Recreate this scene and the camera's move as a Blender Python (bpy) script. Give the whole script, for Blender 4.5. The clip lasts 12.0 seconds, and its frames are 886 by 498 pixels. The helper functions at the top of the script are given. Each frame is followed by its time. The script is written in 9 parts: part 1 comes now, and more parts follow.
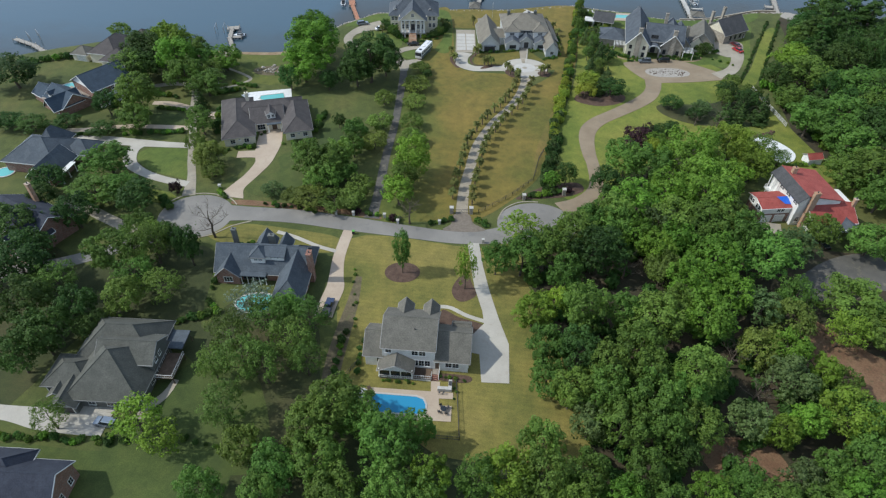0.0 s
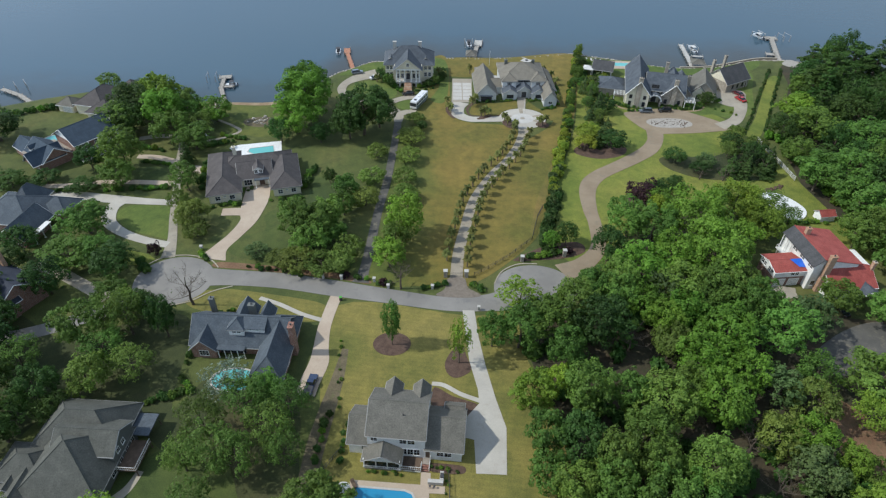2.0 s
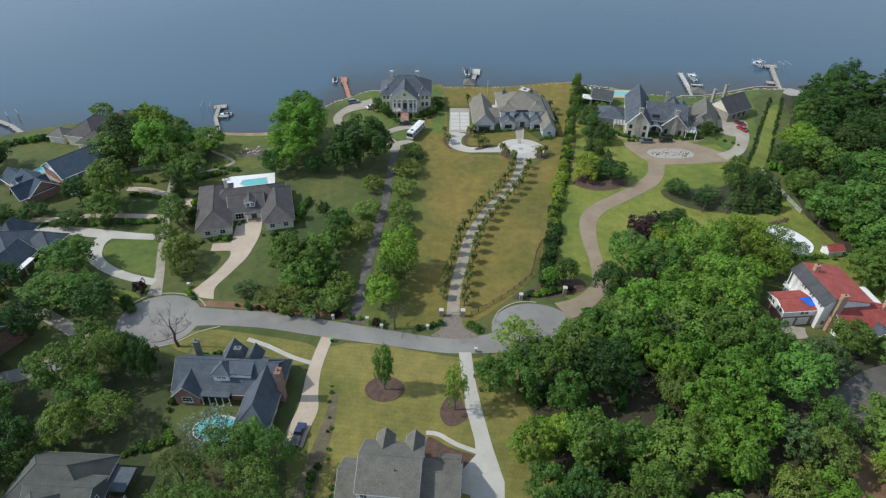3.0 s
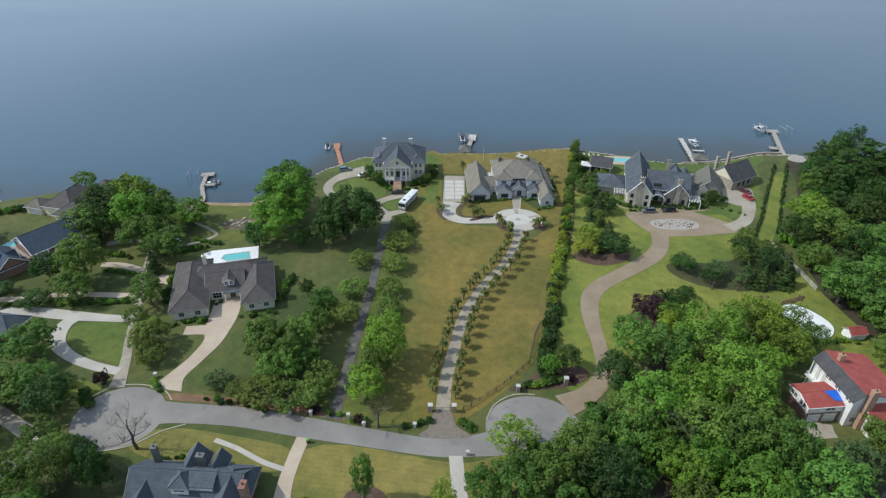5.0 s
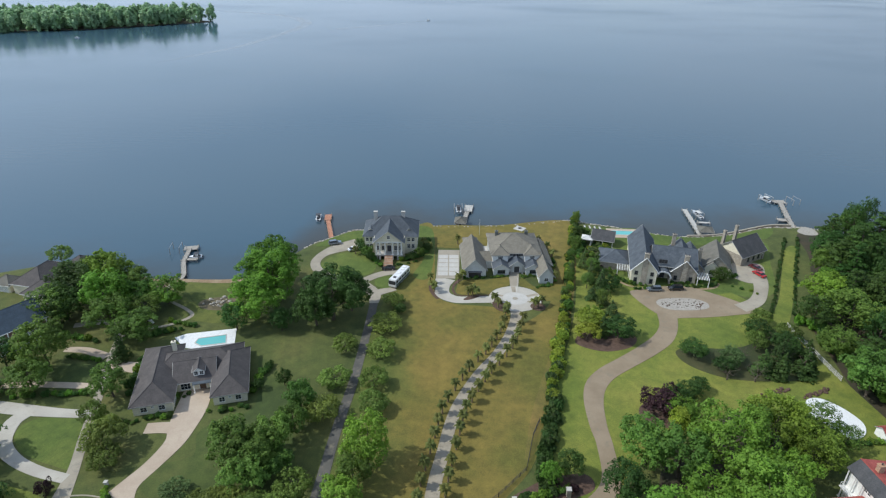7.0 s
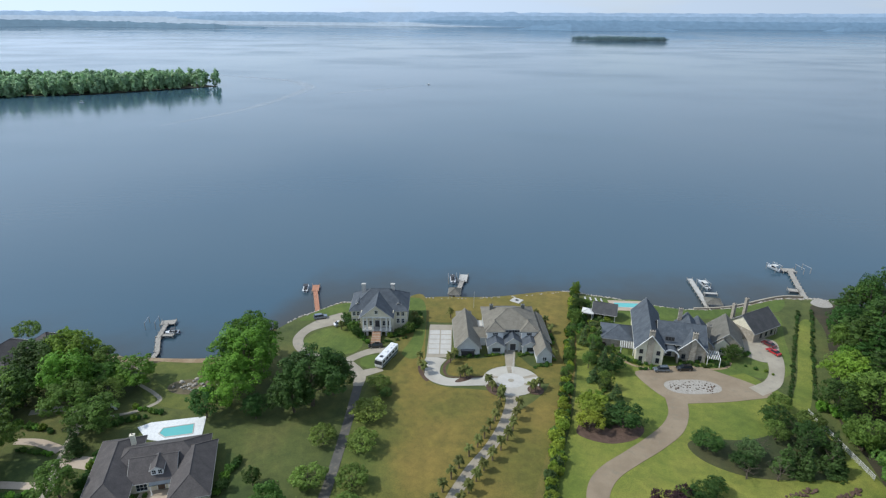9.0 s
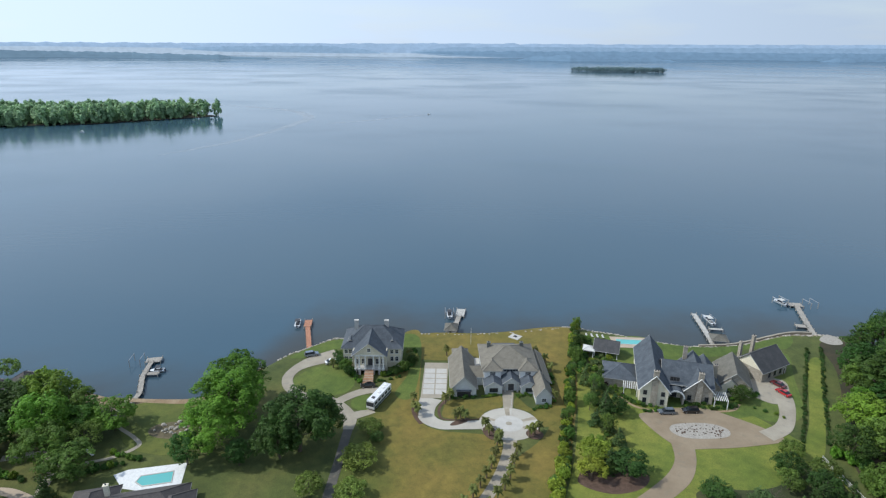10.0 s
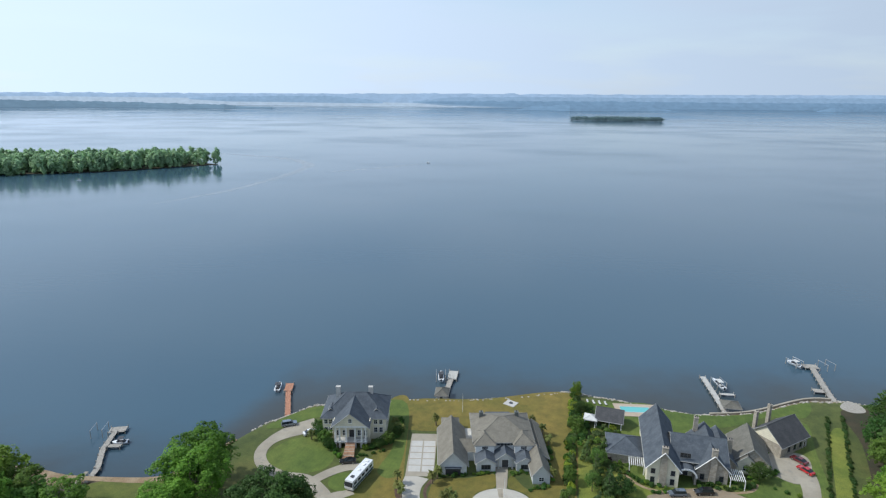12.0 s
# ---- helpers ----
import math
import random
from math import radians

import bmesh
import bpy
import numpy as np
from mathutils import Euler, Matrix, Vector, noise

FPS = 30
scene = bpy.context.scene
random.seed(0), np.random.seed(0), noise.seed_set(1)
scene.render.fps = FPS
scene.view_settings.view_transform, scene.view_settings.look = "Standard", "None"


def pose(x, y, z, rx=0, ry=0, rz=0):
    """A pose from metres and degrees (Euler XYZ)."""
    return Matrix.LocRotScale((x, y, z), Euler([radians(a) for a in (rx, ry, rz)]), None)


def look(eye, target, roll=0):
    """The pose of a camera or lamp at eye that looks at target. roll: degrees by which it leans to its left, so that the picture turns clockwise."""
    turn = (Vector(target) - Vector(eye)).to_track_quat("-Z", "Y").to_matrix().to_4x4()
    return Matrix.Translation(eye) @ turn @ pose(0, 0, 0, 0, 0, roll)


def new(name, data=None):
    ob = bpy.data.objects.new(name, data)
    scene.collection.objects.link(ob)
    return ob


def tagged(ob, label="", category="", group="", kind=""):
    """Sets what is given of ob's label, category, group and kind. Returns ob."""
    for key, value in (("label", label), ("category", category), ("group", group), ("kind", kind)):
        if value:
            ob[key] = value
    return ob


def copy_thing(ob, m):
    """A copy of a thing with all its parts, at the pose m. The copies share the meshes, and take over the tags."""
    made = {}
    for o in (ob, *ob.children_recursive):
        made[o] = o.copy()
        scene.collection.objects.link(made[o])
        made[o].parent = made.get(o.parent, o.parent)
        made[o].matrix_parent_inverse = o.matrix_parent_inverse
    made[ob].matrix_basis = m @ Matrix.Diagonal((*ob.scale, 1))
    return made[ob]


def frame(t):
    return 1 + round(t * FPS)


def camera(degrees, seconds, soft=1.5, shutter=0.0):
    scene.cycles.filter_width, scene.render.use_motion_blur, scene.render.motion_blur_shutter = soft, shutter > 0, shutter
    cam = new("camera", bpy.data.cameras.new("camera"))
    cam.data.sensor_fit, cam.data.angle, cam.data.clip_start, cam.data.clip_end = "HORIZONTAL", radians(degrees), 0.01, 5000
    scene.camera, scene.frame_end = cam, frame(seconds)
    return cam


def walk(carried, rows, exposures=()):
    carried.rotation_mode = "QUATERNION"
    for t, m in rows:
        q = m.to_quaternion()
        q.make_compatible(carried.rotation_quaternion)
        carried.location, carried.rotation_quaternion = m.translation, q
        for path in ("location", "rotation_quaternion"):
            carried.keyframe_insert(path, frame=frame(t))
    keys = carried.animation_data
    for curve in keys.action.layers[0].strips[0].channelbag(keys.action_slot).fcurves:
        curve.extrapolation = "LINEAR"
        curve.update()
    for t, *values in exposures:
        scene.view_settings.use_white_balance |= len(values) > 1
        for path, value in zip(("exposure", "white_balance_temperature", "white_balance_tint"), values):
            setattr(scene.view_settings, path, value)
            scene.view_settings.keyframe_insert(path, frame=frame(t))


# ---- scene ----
cam = camera(72.6, 12.0, 1.25)
PATH = [
    (0, (0.589, -0.176, 104.088), (0.61, 1.294, 102.732), 1.3),
    (0.5, (0.974, 2.775, 104.064), (0.994, 4.264, 102.728), 1.3),
    (1, (1.371, 5.729, 104.022), (1.391, 7.235, 102.706), 1.2),
    (1.5, (1.874, 8.749, 103.981), (1.893, 10.275, 102.688), 1.2),
    (2, (2.412, 11.831, 103.943), (2.429, 13.374, 102.671), 1.1),
    (2.5, (2.953, 15.081, 103.892), (2.969, 16.646, 102.646), 1.0),
    (3, (3.529, 18.316, 103.833), (3.544, 19.903, 102.617), 1.0),
    (5, (6.247, 31.653, 103.468), (6.255, 33.34, 102.394), 0.8),
    (5.5, (7.054, 35.057, 103.386), (7.059, 36.771, 102.355), 0.7),
    (6, (7.887, 38.435, 103.268), (7.89, 40.172, 102.277), 0.7),
    (6.5, (8.709, 41.886, 103.13), (8.708, 43.648, 102.184), 0.7),
    (7, (9.508, 45.315, 103.045), (9.504, 47.099, 102.14), 0.7),
    (7.2, (9.861, 46.672, 103.037), (9.856, 48.463, 102.147), 0.7),
    (9, (13.257, 58.353, 103.259), (13.241, 60.214, 102.526), 0.5),
    (9.5, (14.153, 61.697, 103.292), (14.135, 63.575, 102.604), 0.5),
    (10, (15.008, 65.063, 103.301), (14.987, 66.955, 102.654), 0.5),
    (10.5, (15.801, 68.461, 103.323), (15.779, 70.368, 102.719), 0.5),
    (11, (16.67, 71.824, 103.342), (16.646, 73.742, 102.776), 0.6),
    (11.5, (17.694, 75.206, 103.372), (17.667, 77.134, 102.843), 0.6),
    (12, (18.804, 78.555, 103.385), (18.775, 80.491, 102.884), 0.5),
]
walk(cam, [(t, look(eye, target, roll)) for t, eye, target, roll in PATH], [(0, 0.15), (12, 0.15)])

# ---- light ----
SUN_EL, SUN_AZ = radians(46), radians(-91)   # azimuth from +y, turning to +x
sky = bpy.data.worlds.new("sky")
scene.world = sky
sky.use_nodes = True
wn = sky.node_tree
wn.nodes.clear()
w_out = wn.nodes.new("ShaderNodeOutputWorld")
w_bg = wn.nodes.new("ShaderNodeBackground")
w_sky = wn.nodes.new("ShaderNodeTexSky")
w_sky.sky_type = "NISHITA"
w_sky.sun_disc = False
w_sky.sun_elevation, w_sky.sun_rotation = SUN_EL, SUN_AZ
w_sky.altitude, w_sky.air_density, w_sky.dust_density, w_sky.ozone_density = 100, 1.0, 0.8, 1.5
w_bg.inputs["Strength"].default_value = 0.15
# a thin even haze and faint high cloud over the clear sky
w_tc = wn.nodes.new("ShaderNodeTexCoord")
w_xyz = wn.nodes.new("ShaderNodeSeparateXYZ")
wn.links.new(w_tc.outputs["Generated"], w_xyz.inputs[0])
w_up = wn.nodes.new("ShaderNodeMapRange")
w_up.inputs["From Min"].default_value, w_up.inputs["From Max"].default_value = 0.0, 0.9
w_up.inputs["To Min"].default_value, w_up.inputs["To Max"].default_value = 1.0, 0.46
wn.links.new(w_xyz.outputs["Z"], w_up.inputs[0])
w_map = wn.nodes.new("ShaderNodeMapping")
w_map.inputs["Scale"].default_value = (1.0, 1.0, 6.0)
wn.links.new(w_tc.outputs["Generated"], w_map.inputs["Vector"])
w_cl = wn.nodes.new("ShaderNodeTexNoise")
w_cl.inputs["Scale"].default_value, w_cl.inputs["Detail"].default_value = 3.0, 5
wn.links.new(w_map.outputs[0], w_cl.inputs["Vector"])
w_mul = wn.nodes.new("ShaderNodeMath")
w_mul.operation = "MULTIPLY_ADD"
w_mul.inputs[1].default_value = 1.3
w_mul.inputs[2].default_value = -0.65
wn.links.new(w_cl.outputs["Fac"], w_mul.inputs[0])
w_add = wn.nodes.new("ShaderNodeMath")
w_add.use_clamp = True
wn.links.new(w_mul.outputs[0], w_add.inputs[0])
wn.links.new(w_up.outputs[0], w_add.inputs[1])
w_mix = wn.nodes.new("ShaderNodeMix")
w_mix.data_type = "RGBA"
w_dot = wn.nodes.new("ShaderNodeVectorMath")                  # the haze is brighter round the sun
w_dot.operation = "DOT_PRODUCT"
w_dot.inputs[1].default_value = (math.sin(SUN_AZ), math.cos(SUN_AZ), 0)
wn.links.new(w_tc.outputs["Generated"], w_dot.inputs[0])
w_side = wn.nodes.new("ShaderNodeMapRange")
w_side.inputs["From Min"].default_value = -1.0
w_side.inputs["To Min"].default_value, w_side.inputs["To Max"].default_value = 0.66, 1.46
wn.links.new(w_dot.outputs["Value"], w_side.inputs[0])
w_haze = wn.nodes.new("ShaderNodeVectorMath")
w_haze.operation = "SCALE"
w_haze.inputs[0].default_value = (3.55, 4.4, 5.55)
wn.links.new(w_side.outputs[0], w_haze.inputs["Scale"])
wn.links.new(w_haze.outputs[0], w_mix.inputs[7])
wn.links.new(w_add.outputs[0], w_mix.inputs[0])
wn.links.new(w_sky.outputs[0], w_mix.inputs[6])
wn.links.new(w_mix.outputs[2], w_bg.inputs["Color"])
wn.links.new(w_bg.outputs[0], w_out.inputs[0])
sun_data = bpy.data.lights.new("sun", "SUN")
sun_data.energy, sun_data.angle, sun_data.color = 3.0, radians(1.2), (0.985, 0.98, 0.91)
sun = new("sun", sun_data)
SUN_DIR = Vector((math.sin(SUN_AZ) * math.cos(SUN_EL), math.cos(SUN_AZ) * math.cos(SUN_EL), math.sin(SUN_EL)))
sun.matrix_world = look(SUN_DIR * 300, (0, 0, 0))

# ---- materials ----
def mat(name, rough=0.8, metal=0.0):
    m = bpy.data.materials.new(name)
    m.use_nodes = True
    p = m.node_tree.nodes["Principled BSDF"]
    p.inputs["Roughness"].default_value, p.inputs["Metallic"].default_value = rough, metal
    return m, m.node_tree, p


def noise_node(nt, vec, scale, detail=4.0, rough=0.55, stretch=None):
    if stretch:
        mp = nt.nodes.new("ShaderNodeMapping")
        mp.inputs["Scale"].default_value = stretch
        nt.links.new(vec, mp.inputs["Vector"])
        vec = mp.outputs[0]
    n = nt.nodes.new("ShaderNodeTexNoise")
    n.inputs["Scale"].default_value, n.inputs["Detail"].default_value, n.inputs["Roughness"].default_value = scale, detail, rough
    nt.links.new(vec, n.inputs["Vector"])
    return n.outputs["Fac"]


def ramp(nt, fac, stops):
    r = nt.nodes.new("ShaderNodeValToRGB")
    while len(r.color_ramp.elements) < len(stops):
        r.color_ramp.elements.new(0.5)
    for e, (p, c) in zip(r.color_ramp.elements, stops):
        e.position, e.color = p, (*c, 1)
    nt.links.new(fac, r.inputs[0])
    return r.outputs[0]


def mix(nt, fac, a, b, mode="MIX"):
    n = nt.nodes.new("ShaderNodeMix")
    n.data_type, n.blend_type = "RGBA", mode
    for sock, v in ((n.inputs[0], fac), (n.inputs[6], a), (n.inputs[7], b)):
        if isinstance(v, (int, float)):
            sock.default_value = v
        elif isinstance(v, tuple):
            sock.default_value = (*v, 1)
        else:
            nt.links.new(v, sock)
    return n.outputs[2]


def position(nt):
    return nt.nodes.new("ShaderNodeNewGeometry").outputs["Position"]


def local(nt):
    return nt.nodes.new("ShaderNodeTexCoord").outputs["Object"]


def bump(nt, p, height, strength=0.3, dist=0.05):
    b = nt.nodes.new("ShaderNodeBump")
    b.inputs["Strength"].default_value, b.inputs["Distance"].default_value = strength, dist
    nt.links.new(height, b.inputs["Height"])
    nt.links.new(b.outputs[0], p.inputs["Normal"])


def surface(name, c1, c2, scale=0.6, fine=6.0, rough=0.85, c3=None, relief=0.25, metal=0.0, own=False, speckle=0.25):
    """Two-scale mottled surface: broad patches c1/c2, fine grain, optional stains c3."""
    m, nt, p = mat(name, rough, metal)
    v = local(nt) if own else position(nt)
    broad = noise_node(nt, v, scale, 5)
    grain = noise_node(nt, v, fine, 3)
    col = ramp(nt, broad, [(0.35, c1), (0.65, c2)])
    if c3:
        st = noise_node(nt, v, scale * 2.7, 6, 0.65)
        col = mix(nt, ramp(nt, st, [(0.55, (0, 0, 0)), (0.72, (1, 1, 1))]), col, c3)
    g = ramp(nt, grain, [(0.25, (1 - speckle * 1.1,) * 3), (0.75, (1 + speckle * 0.9,) * 3)])
    col = mix(nt, 1.0, col, g, "MULTIPLY")
    nt.links.new(col, p.inputs["Base Color"])
    bump(nt, p, grain, relief)
    return m


def grass(name, c1, c2, c3, stripes=0.0, angle=0.0, damp=None):
    m, nt, p = mat(name, 0.95)
    v = position(nt)
    col = ramp(nt, noise_node(nt, v, 0.045, 6, 0.6), [(0.36, c1), (0.52, c2), (0.68, c3)])
    if damp:                                    # greener turf towards the shaded western lane, wandering in and out
        sp = nt.nodes.new("ShaderNodeSeparateXYZ")
        nt.links.new(v, sp.inputs[0])
        wob = nt.nodes.new("ShaderNodeMath")
        wob.operation = "MULTIPLY_ADD"
        wob.inputs[1].default_value = 26.0
        nt.links.new(noise_node(nt, v, 0.05, 5, 0.6), wob.inputs[0])
        nt.links.new(sp.outputs["X"], wob.inputs[2])
        mr = nt.nodes.new("ShaderNodeMapRange")
        mr.interpolation_type = "SMOOTHSTEP"
        mr.inputs["From Min"].default_value, mr.inputs["From Max"].default_value = 2.0, 19.0
        nt.links.new(wob.outputs[0], mr.inputs[0])
        wet = ramp(nt, noise_node(nt, v, 0.08, 5, 0.6), [(0.38, damp[0]), (0.62, damp[1])])
        col = mix(nt, mr.outputs[0], wet, col)
    patch = ramp(nt, noise_node(nt, v, 0.35, 5, 0.65), [(0.3, (0.72, 0.76, 0.72)), (0.7, (1.2, 1.16, 1.1))])
    col = mix(nt, 1.0, col, patch, "MULTIPLY")
    grain = noise_node(nt, v, 5.0, 4, 0.7)
    col = mix(nt, 1.0, col, ramp(nt, grain, [(0.25, (0.6, 0.62, 0.6)), (0.75, (1.35, 1.32, 1.3))]), "MULTIPLY")
    if stripes:
        mp = nt.nodes.new("ShaderNodeMapping")
        mp.inputs["Rotation"].default_value = (0, 0, radians(angle))
        nt.links.new(v, mp.inputs["Vector"])
        w = nt.nodes.new("ShaderNodeTexWave")
        w.inputs["Scale"].default_value, w.inputs["Distortion"].default_value, w.inputs["Detail"].default_value = 0.28, 1.2, 2
        nt.links.new(mp.outputs[0], w.inputs["Vector"])
        s = 1 - stripes
        col = mix(nt, 1.0, col, ramp(nt, w.outputs["Fac"], [(0.2, (s, s, s)), (0.8, (1 + stripes,) * 3)]), "MULTIPLY")
    nt.links.new(col, p.inputs["Base Color"])
    bump(nt, p, grain, 0.5, 0.08)
    return m


def foliage(name, dark, light, gloss=0.6):
    m, nt, p = mat(name, gloss)
    g = nt.nodes.new("ShaderNodeNewGeometry")
    o = nt.nodes.new("ShaderNodeObjectInfo")
    tone = nt.nodes.new("ShaderNodeMapRange")
    tone.inputs["To Min"].default_value, tone.inputs["To Max"].default_value = 0.2, 0.8
    nt.links.new(g.outputs["Random Per Island"], tone.inputs[0])
    leaf = mix(nt, tone.outputs[0], dark, light)
    hsv = nt.nodes.new("ShaderNodeHueSaturation")
    mr = nt.nodes.new("ShaderNodeMapRange")
    mr.inputs["To Min"].default_value, mr.inputs["To Max"].default_value = 0.478, 0.516
    nt.links.new(o.outputs["Random"], mr.inputs[0])
    nt.links.new(mr.outputs[0], hsv.inputs["Hue"])
    mv = nt.nodes.new("ShaderNodeMapRange")
    mv.inputs["To Min"].default_value, mv.inputs["To Max"].default_value = 0.78, 1.22
    wn_ = nt.nodes.new("ShaderNodeTexWhiteNoise")
    wn_.noise_dimensions = "1D"
    nt.links.new(o.outputs["Random"], wn_.inputs["W"])
    nt.links.new(wn_.outputs["Value"], mv.inputs[0])
    stand = ramp(nt, noise_node(nt, position(nt), 0.11, 2, 0.5), [(0.32, (0.74, 0.74, 0.74)), (0.68, (1.26, 1.26, 1.26))])
    both = nt.nodes.new("ShaderNodeMath")
    both.operation = "MULTIPLY"
    nt.links.new(mv.outputs[0], both.inputs[0])
    nt.links.new(stand, both.inputs[1])
    nt.links.new(both.outputs[0], hsv.inputs["Value"])
    nt.links.new(leaf, hsv.inputs["Color"])
    nt.links.new(hsv.outputs[0], p.inputs["Base Color"])
    tr = nt.nodes.new("ShaderNodeBsdfTranslucent")
    nt.links.new(hsv.outputs[0], tr.inputs["Color"])
    ms = nt.nodes.new("ShaderNodeMixShader")
    ms.inputs[0].default_value = 0.35
    nt.links.new(p.outputs[0], ms.inputs[1])
    nt.links.new(tr.outputs[0], ms.inputs[2])
    nt.links.new(ms.outputs[0], nt.nodes["Material Output"].inputs[0])
    p.inputs["Specular IOR Level"].default_value = 0.25
    return m


def shingle(name, c1, c2, course=0.28):
    m, nt, p = mat(name, 0.88)
    v = local(nt)
    broad = noise_node(nt, v, 0.5, 5)
    sp = nt.nodes.new("ShaderNodeSeparateXYZ")
    nt.links.new(v, sp.inputs[0])
    w = nt.nodes.new("ShaderNodeMath")
    w.operation = "MULTIPLY"
    w.inputs[1].default_value = 1 / (course * 0.55)
    nt.links.new(sp.outputs["Z"], w.inputs[0])
    fr = nt.nodes.new("ShaderNodeMath")
    fr.operation = "FRACT"
    nt.links.new(w.outputs[0], fr.inputs[0])
    col = ramp(nt, broad, [(0.35, c1), (0.65, c2)])
    grain = noise_node(nt, v, 4.0, 4, 0.7)
    col = mix(nt, 1.0, col, ramp(nt, grain, [(0.3, (0.75,) * 3), (0.7, (1.25,) * 3)]), "MULTIPLY")
    streak = noise_node(nt, v, 0.9, 3, 0.6, (1, 1, 0.15))
    col = mix(nt, 1.0, col, ramp(nt, streak, [(0.3, (0.88,) * 3), (0.7, (1.08,) * 3)]), "MULTIPLY")
    col = mix(nt, 1.0, col, ramp(nt, fr.outputs[0], [(0.0, (0.82,) * 3), (0.2, (1.03,) * 3)]), "MULTIPLY")
    nt.links.new(col, p.inputs["Base Color"])
    bump(nt, p, fr.outputs[0], 0.3, 0.03)
    return m


def masonry(name, c1, c2, mortar, bw, bh, rough=0.85):
    m, nt, p = mat(name, rough)
    v = local(nt)
    sp = nt.nodes.new("ShaderNodeSeparateXYZ")
    nt.links.new(v, sp.inputs[0])
    add = nt.nodes.new("ShaderNodeMath")
    nt.links.new(sp.outputs["X"], add.inputs[0])
    nt.links.new(sp.outputs["Y"], add.inputs[1])
    cb = nt.nodes.new("ShaderNodeCombineXYZ")
    nt.links.new(add.outputs[0], cb.inputs["X"])
    nt.links.new(sp.outputs["Z"], cb.inputs["Y"])
    b = nt.nodes.new("ShaderNodeTexBrick")
    b.inputs["Scale"].default_value = 1.0
    b.inputs["Brick Width"].default_value, b.inputs["Row Height"].default_value, b.inputs["Mortar Size"].default_value = bw, bh, 0.012
    for k, c in (("Color1", c1), ("Color2", c2), ("Mortar", mortar)):
        b.inputs[k].default_value = (*c, 1)
    nt.links.new(cb.outputs[0], b.inputs["Vector"])
    col = mix(nt, 1.0, b.outputs["Color"], ramp(nt, noise_node(nt, v, 1.2, 5), [(0.3, (0.78,) * 3), (0.7, (1.18,) * 3)]), "MULTIPLY")
    nt.links.new(col, p.inputs["Base Color"])
    bump(nt, p, b.outputs["Fac"], -0.4, 0.02)
    return m


def siding(name, c, lap=0.2):
    m, nt, p = mat(name, 0.6)
    v = local(nt)
    sp = nt.nodes.new("ShaderNodeSeparateXYZ")
    nt.links.new(v, sp.inputs[0])
    d = nt.nodes.new("ShaderNodeMath")
    d.operation = "DIVIDE"
    d.inputs[1].default_value = lap
    nt.links.new(sp.outputs["Z"], d.inputs[0])
    fr = nt.nodes.new("ShaderNodeMath")
    fr.operation = "FRACT"
    nt.links.new(d.outputs[0], fr.inputs[0])
    col = mix(nt, 1.0, c, ramp(nt, noise_node(nt, v, 0.8, 5), [(0.3, (0.88,) * 3), (0.7, (1.04,) * 3)]), "MULTIPLY")
    col = mix(nt, 1.0, col, ramp(nt, fr.outputs[0], [(0.0, (0.7,) * 3), (0.12, (1.0,) * 3)]), "MULTIPLY")
    nt.links.new(col, p.inputs["Base Color"])
    bump(nt, p, fr.outputs[0], 0.5, 0.02)
    return m


def plain(name, c, rough=0.5, metal=0.0, coat=0.0):
    m, nt, p = mat(name, rough, metal)
    v = local(nt)
    col = mix(nt, 1.0, c, ramp(nt, noise_node(nt, v, 2.5, 5), [(0.3, (0.86,) * 3), (0.7, (1.1,) * 3)]), "MULTIPLY")
    nt.links.new(col, p.inputs["Base Color"])
    p.inputs["Coat Weight"].default_value = coat
    return m


